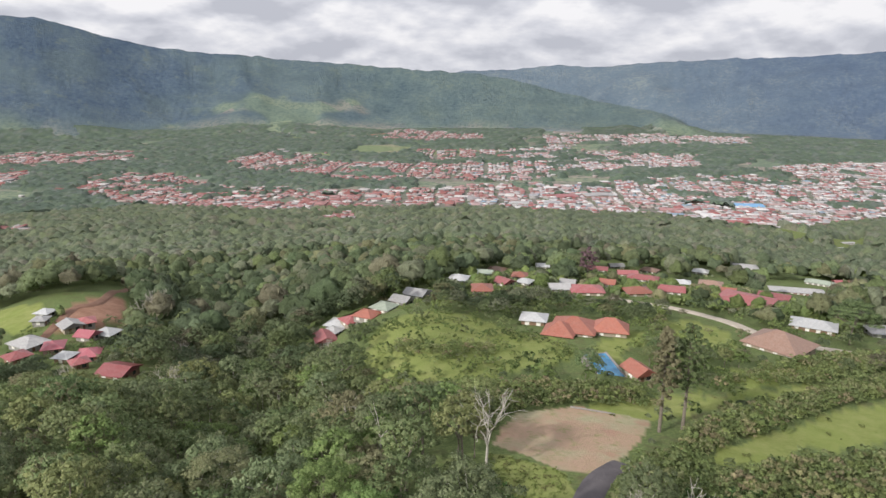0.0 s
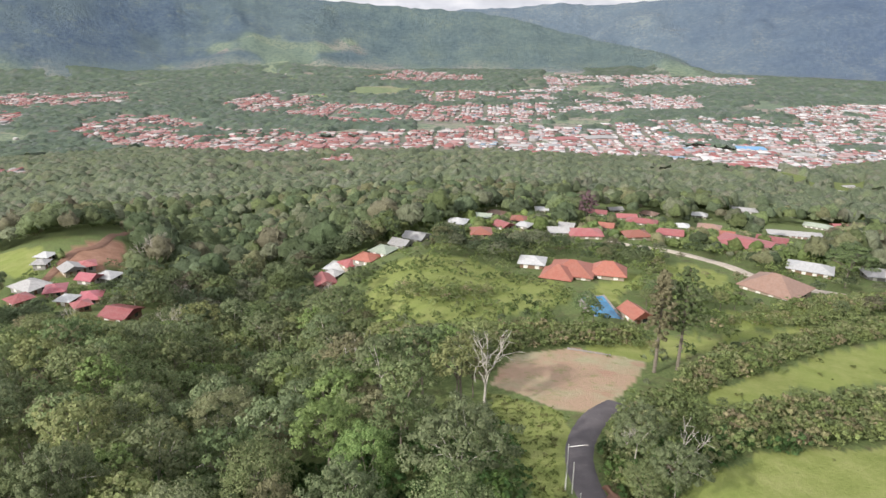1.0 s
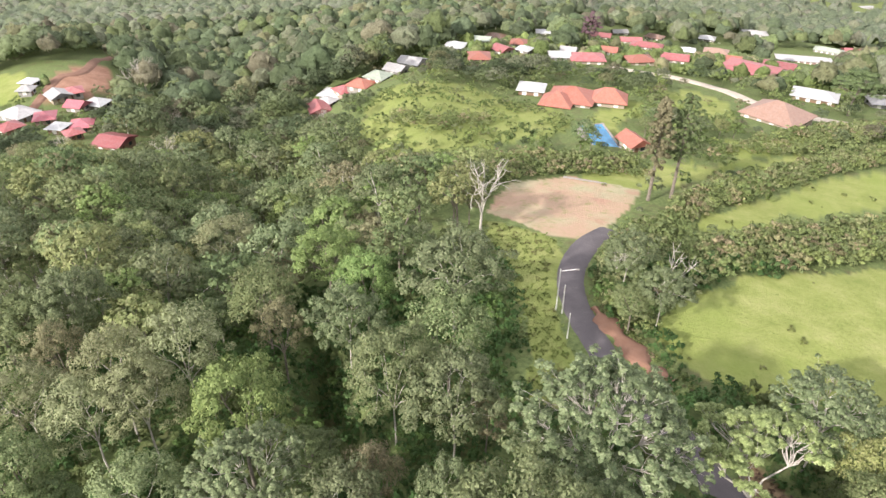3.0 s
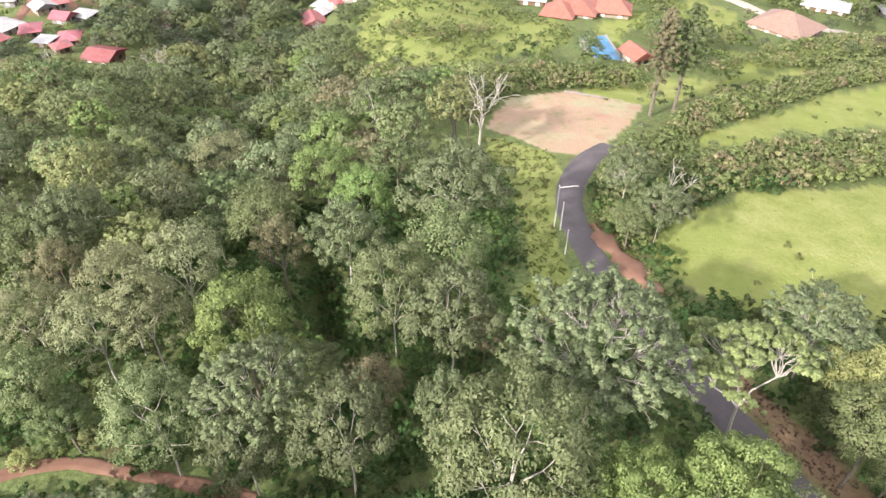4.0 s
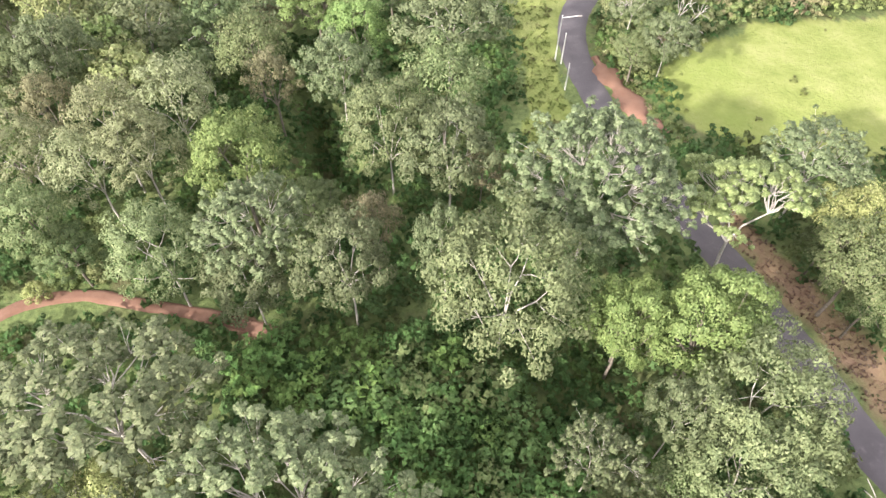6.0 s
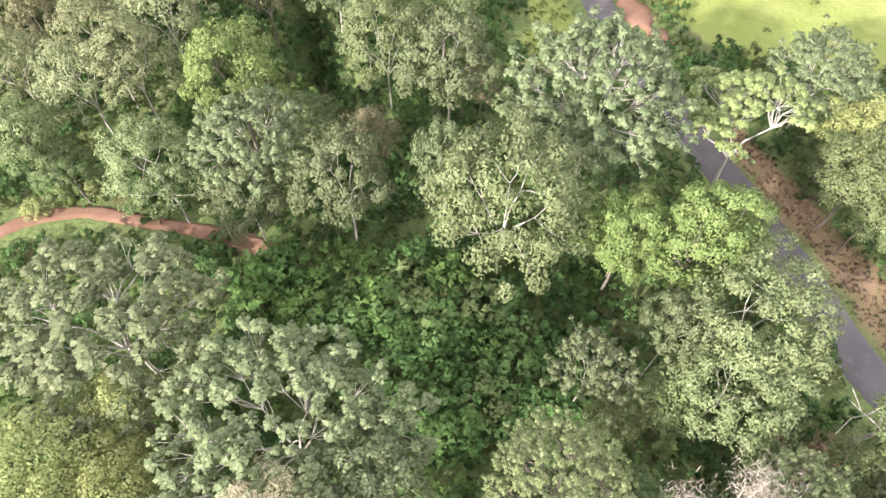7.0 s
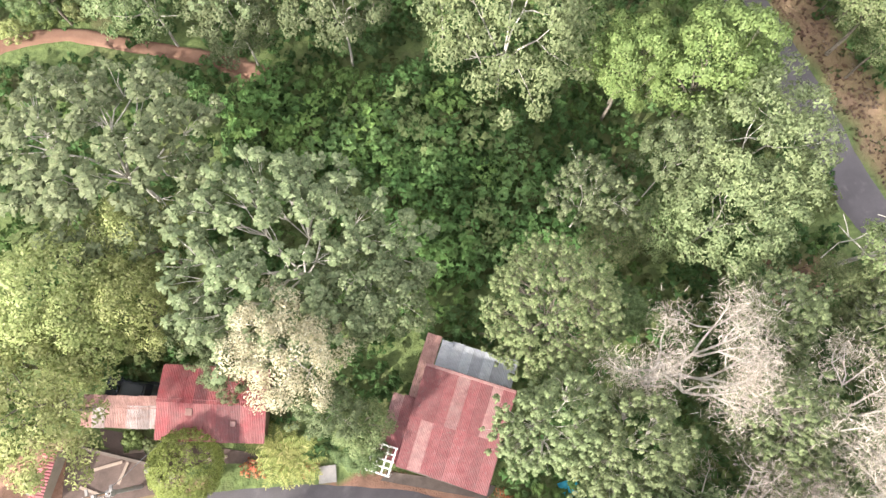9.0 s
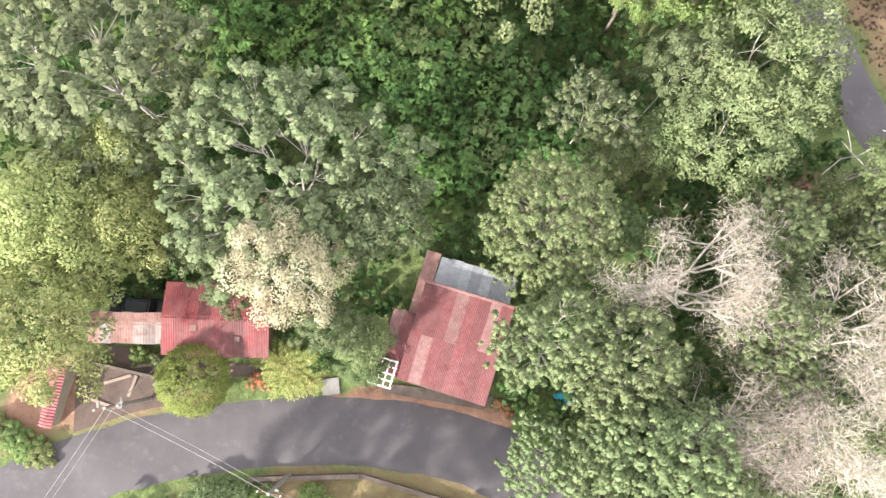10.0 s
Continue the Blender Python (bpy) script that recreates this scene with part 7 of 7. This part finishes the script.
def fronds(name, x, y, n, length, leaf, label, seed, h=0.6, droop=0.55, scale=1.0):
    """A plant of arching feathered fronds from one base."""
    q = np.random.default_rng(seed)
    root = new(name)
    root.matrix_basis = pose(x, y, hgt(x, y))
    tv, tf = tubes([[((0, 0, -0.3), 0.16), ((0, 0, h * 0.6), 0.13), ((0, 0, h), 0.1)]])
    child("trunk", quads("trunk", tv, tf, BARK, True), root)
    for k in range(n):
        a, up, l = k * 2.4 + q.uniform(-0.2, 0.2), q.uniform(0.35, 1.1), length * q.uniform(0.75, 1.1)
        d = np.array([math.cos(a), math.sin(a), 0])
        spine = [np.array([0, 0, h]) + d * l * s * math.cos(up * (1 - s)) + np.array([0, 0, 1]) * l * (math.sin(up) * s - droop * s * s) for s in np.linspace(0, 1, 9)]
        v = []
        o = np.cross(d, (0, 0, 1))
        for s, (p, p2) in enumerate(zip(spine[:-1], spine[1:])):
            w = 0.34 * l * math.sin(math.pi * (s + 1.2) / 9.8) * 0.75
            for side in (-1, 1):
                for e in (0.15, 0.65):
                    b0 = p + (p2 - p) * e
                    tip = b0 + o * side * w + (p2 - p) * 0.9 - (0, 0, 0.12 * w)
                    m = (b0 + tip) / 2
                    v += [b0, m + (p2 - p) * 0.22, tip, m - (p2 - p) * 0.22]
        child("frond", leaf_mesh("frond", np.array(v), leaf, corners=4), root)
    return tagged(root, label, "palm")


FROND = leaf_mat("leaf_frond", (0.16, 0.19, 0.05), (0.29, 0.30, 0.10), (0.40, 0.37, 0.15))
for k, (px, py, l) in enumerate(((-11.7, -1.5, 2.5), (-10.3, -1.9, 2.3), (-11.1, -2.7, 1.9), (-9.4, -2.4, 1.6))):
    fronds("ornamental_palm", px, py, 11, l, FROND, "low ornamental palm with arching yellow-green fronds by the road", 70 + k)

# red-flowered plants along the road edge
FLOWER = leaf_mat("flower_red", (0.42, 0.07, 0.04), (0.55, 0.16, 0.10), (0.30, 0.25, 0.06))
for k, (px, py) in enumerate(((-13.6, -3.0), (-12.8, -3.2), (-9.6, -3.1), (-9.0, -2.8), (-13.0, -2.6), (4.4, -4.9), (5.0, -5.4))):
    q = np.random.default_rng(80 + k)
    fl = new("flowering_shrub")
    fl.matrix_basis = pose(px, py, hgt(px, py))
    c = dome(q, 8, 0.45, 0.4, 0.3, 0.0)
    child("foliage", leaf_mesh("foliage", leaves(q, c, np.full(8, 0.2), 36, 0.17), LEAF["brown" if k % 2 else "green"]), fl)
    child("blossom", leaf_mesh("blossom", leaves(q, c + (0, 0, 0.08), np.full(8, 0.2), 16, 0.13), FLOWER), fl)
    tagged(fl, "small roadside shrub with orange-red flowers", "shrub", group="roadside shrubs")


def shrub(x, y, r, h, leaf, label, seed, size=0.2, per=110):
    q = np.random.default_rng(seed)
    root = new("shrub")
    root.matrix_basis = pose(x, y, hgt(x, y))
    c = dome(q, 18, r, h * 0.6, h * 0.4, -0.2)
    child("foliage", leaf_mesh("foliage", leaves(q, c, np.full(18, r * 0.36), per, size), LEAF[leaf]), root)
    tv, tf = tubes([[((0, 0, -0.3), 0.06), (c[i] * 0.5, 0.04), (c[i], 0.02)] for i in range(6)], 4)
    child("stem", quads("stem", tv, tf, BARK), root)
    return tagged(root, label, "shrub")


for k, (px, py, r, h, leaf) in enumerate(((-16.6, -10.9, 1.3, 1.8, "pale"), (-14.6, -11.1, 1.2, 1.7, "pale"), (-12.8, -11.3, 1.0, 1.5, "lime"), (-9.0, -11.6, 1.3, 1.6, "lime"), (-30.6, -6.4, 0.9, 0.9, "lime"),
                                         (-29.4, -7.2, 0.9, 0.9, "lime"), (-28.4, -7.7, 0.8, 0.8, "yellow"), (-31.6, -6.0, 1.0, 1.0, "yellow"), (-4.6, -13.0, 1.3, 1.5, "green"), (-22.0, -0.9, 0.6, 0.6, "lime"), (-20.6, -1.3, 0.5, 0.5, "green"))):
    shrub(px, py, r, h, leaf, "leafy green shrub beside the road", 120 + k)

shrub(-36.6, 33.9, 1.1, 2.2, "gold", "shrub with pale yellow leaves beside the dirt track", 150, 0.16)
shrub(-34.4, 36.0, 1.2, 1.6, "lime", "leafy green shrub beside the dirt track", 151)
shrub(-31.6, 36.2, 1.1, 1.4, "yellow", "yellow-green shrub beside the dirt track", 152)

# the creeper and white trellis on the roof's corner
trellis = new("trellis")
trellis.matrix_basis = pose(-3.9, -2.3, hgt(-3.9, -2.3) + 2.95, 0, 0, -18)
for k in range(4):
    part("slat", block(-0.75 + k * 0.5 - 0.05, -0.75 + k * 0.5 + 0.05, -1.0, 1.0, 0.0, 0.04), WHITE_PAINT, trellis)
for k in range(5):
    part("slat", block(-0.85, 0.85, -0.95 + k * 0.47 - 0.05, -0.95 + k * 0.47 + 0.05, 0.05, 0.09), WHITE_PAINT, trellis)
for sx_, sy_ in ((-0.8, -0.95), (0.8, -0.95), (-0.8, 0.95), (0.8, 0.95)):
    part("post", block(sx_ - 0.04, sx_ + 0.04, sy_ - 0.04, sy_ + 0.04, -3.3, 0.0), WHITE_PAINT, trellis)
tagged(trellis, "white wooden trellis with gaps beside the red roof", "trellis")

# a blue tarpaulin under the trees
TARP = plain_mat("tarp_blue", (0.05, 0.42, 0.58), 0.45, 0.25, 3.0)
q = np.random.default_rng(91)
gx, gy = np.meshgrid(np.linspace(-0.8, 0.8, 9), np.linspace(-0.6, 0.6, 8))
tz = 0.55 + 0.12 * np.sin(gx * 5 + gy * 3) + q.normal(size=gx.shape) * 0.03 - 0.35 * (gx ** 2 + gy ** 2)
f = [(j * 9 + i, j * 9 + i + 1, (j + 1) * 9 + i + 1, (j + 1) * 9 + i) for j in range(7) for i in range(8)]
tarp = new("tarpaulin", mesh("tarpaulin", np.stack([gx, gy, tz], -1).reshape(-1, 3), f, TARP, True))
tarp.matrix_basis = pose(9.3, -4.6, hgt(9.3, -4.6), 0, 0, 20)
solid = tarp.modifiers.new("thick", "SOLIDIFY")
solid.thickness = 0.02
tagged(tarp, "crumpled bright blue tarpaulin on the ground under trees", "tarpaulin")

# ---- things farther off ----
def lamp_post(x, y, h, arm):
    root = new("lamp_post")
    root.matrix_basis = pose(x, y, hgt(x, y), 0, 0, 0)
    bm = bmesh.new()
    bmesh.ops.create_cone(bm, cap_ends=True, segments=10, radius1=0.10, radius2=0.06, depth=h + 0.5, matrix=pose(0, 0, h / 2 - 0.25))
    part("pole", bm, WHITE_PAINT, root)
    if arm:
        bm = bmesh.new()
        bmesh.ops.create_cone(bm, cap_ends=True, segments=8, radius1=0.05, radius2=0.04, depth=2.0, matrix=pose(1.0, 0.0, h - 0.25, 0, 82, 0))
        part("arm", bm, WHITE_PAINT, root)
        part("lamp_head", block(1.8, 2.35, -0.12, 0.12, h - 0.2, h - 0.08, 0.03), CONCRETE, root)
    return tagged(root, "slim white roadside pole" + (" with a lamp arm" if arm else "") + " beside the lane", "pole")


lamp_post(15.3, 70.0, 6.8, True)
lamp_post(16.0, 69.4, 4.6, False)
lamp_post(15.8, 64.0, 4.0, False)

# swimming pool
pool = new("swimming_pool")
pool.matrix_basis = pose(38.8, 149.0, hgt(38.8, 149.0) + 0.45, 4, 0, 9.5)
WATER = Nodes("pool_water")
WATER = WATER.end(WATER.mix(WATER.span(WATER.noise(0.8, 4), 0.3, 0.7), (0.028, 0.15, 0.29), (0.055, 0.22, 0.37)), 0.08, normal=WATER.bump(WATER.noise(3.0, 3), 0.2, 0.05), spec=0.5)
part("basin", block(-3.3, 3.3, -8.8, 8.8, -3.0, 0.0), CONCRETE, pool, "pale concrete surround")
part("water", block(-2.8, 2.8, -8.3, 8.3, -0.2, 0.05), WATER, pool, "bright blue water")
for sx_ in (-3.1, 3.1):
    part("edge", block(sx_ - 0.25, sx_ + 0.25, -8.8, 8.8, 0.0, 0.16, 0.04), CONCRETE, pool)
tagged(pool, "long swimming pool with bright blue water on a lawn", "pool")


def conifer(x, y, h, leaf, seed, label, r=2.6):
    """A tall column-shaped conifer: a straight trunk and short drooping branches in uneven tiers."""
    q = np.random.default_rng(seed)
    root = new("conifer")
    root.matrix_basis = pose(x, y, hgt(x, y))
    lines = [[((0, 0, -0.6), 0.38), ((0.1, 0, h * 0.4), 0.26), ((0, 0.1, h * 0.8), 0.14), ((0, 0, h), 0.05)]]
    c, rad = [], []
    for k in range(70):
        s = 0.22 + 0.78 * (k + q.uniform(-0.4, 0.4)) / 70
        a = k * 2.4 + q.uniform(-0.4, 0.4)
        l = r * (0.35 + 0.9 * math.sin(math.pi * min(max(s, 0.05), 1.0)) ** 0.7) * q.uniform(0.45, 1.15) * (0.45 if s < 0.45 else 1.0)
        e = np.array([math.cos(a) * l, math.sin(a) * l, h * s - 0.25 * l])
        m = np.array([math.cos(a) * l * 0.5, math.sin(a) * l * 0.5, h * s + 0.1])
        lines.append([((0, 0, h * s), 0.07), (m, 0.05), (e, 0.02)])
        if s > 0.45 or q.random() < 0.15:
            c += [e, m]
            rad += [0.55, 0.45]
    tv, tf = tubes(lines, 5)
    child("trunk", quads("trunk", tv, tf, BARK, True), root)
    child("foliage", leaf_mesh("foliage", leaves(q, np.array(c), np.array(rad), 105, 0.32, 0.0, 1.0, 0.3), LEAF[leaf]), root)
    return tagged(root, label, "tree")


conifer(39.0, 111.2, 20.0, "brown", 201, "tall thin conifer with sparse brownish foliage", 1.9)
conifer(44.1, 113.6, 20.5, "dark", 202, "tall column-shaped conifer with dark green foliage", 2.7)
shade_tree = tree("flowering_tree", "purple", BARK, 210, h=17, r=3.2, rz=6.5, clumps=44, per=60, size=0.7, clump=0.3, label="tall purple-brown flowering tree among houses")
shade_tree.matrix_basis = pose(68.0, 310.0, hgt(68.0, 310.0))
low_wall((25.0, 122.4), (33.0, 119.4), 0.22, 0.15, CONCRETE, "low pale boundary wall at the bare lot's far edge")

# small clutter in the yard
PLANK = plain_mat("weathered_board", (0.26, 0.20, 0.16), 0.9, 0.25)
for k, (bx, by, t, l) in enumerate(((-23.6, -2.6, 15, 2.2), (-22.4, -3.1, 70, 1.6), (-24.4, -4.3, -20, 1.9), (-21.4, -1.6, 5, 2.4), (-16.0, -2.2, 8, 1.8))):
    ob = new("plank", mesh("plank", *(lambda bm: ([v.co[:] for v in bm.verts], [[v.index for v in f.verts] for f in bm.faces]))(block(-l / 2, l / 2, -0.11, 0.11, 0.0, 0.05, 0.008)), PLANK))
    ob.matrix_basis = pose(bx, by, hgt(bx, by) + 0.09, 0, 0, t)
    tagged(ob, "weathered grey-brown board lying in the yard", "plank", group="loose boards")
for k, (bx, by) in enumerate(((-28.9, -3.7), (-28.6, -4.2), (-20.6, -2.9), (-18.9, -3.3))):
    pot = new("bucket")
    pot.matrix_basis = pose(bx, by, hgt(bx, by) + 0.02)
    bm = bmesh.new()
    bmesh.ops.create_cone(bm, cap_ends=True, segments=16, radius1=0.17, radius2=0.23, depth=0.4, matrix=pose(0, 0, 0.2))
    part("body", bm, WHITE_PAINT, pot)
    bm = bmesh.new()
    bmesh.ops.create_cone(bm, cap_ends=True, segments=16, radius1=0.25, radius2=0.25, depth=0.03, matrix=pose(0, 0, 0.41))
    part("rim", bm, CONCRETE, pot)
    tagged(pot, "white plastic bucket standing in the yard", "bucket", group="yard buckets")
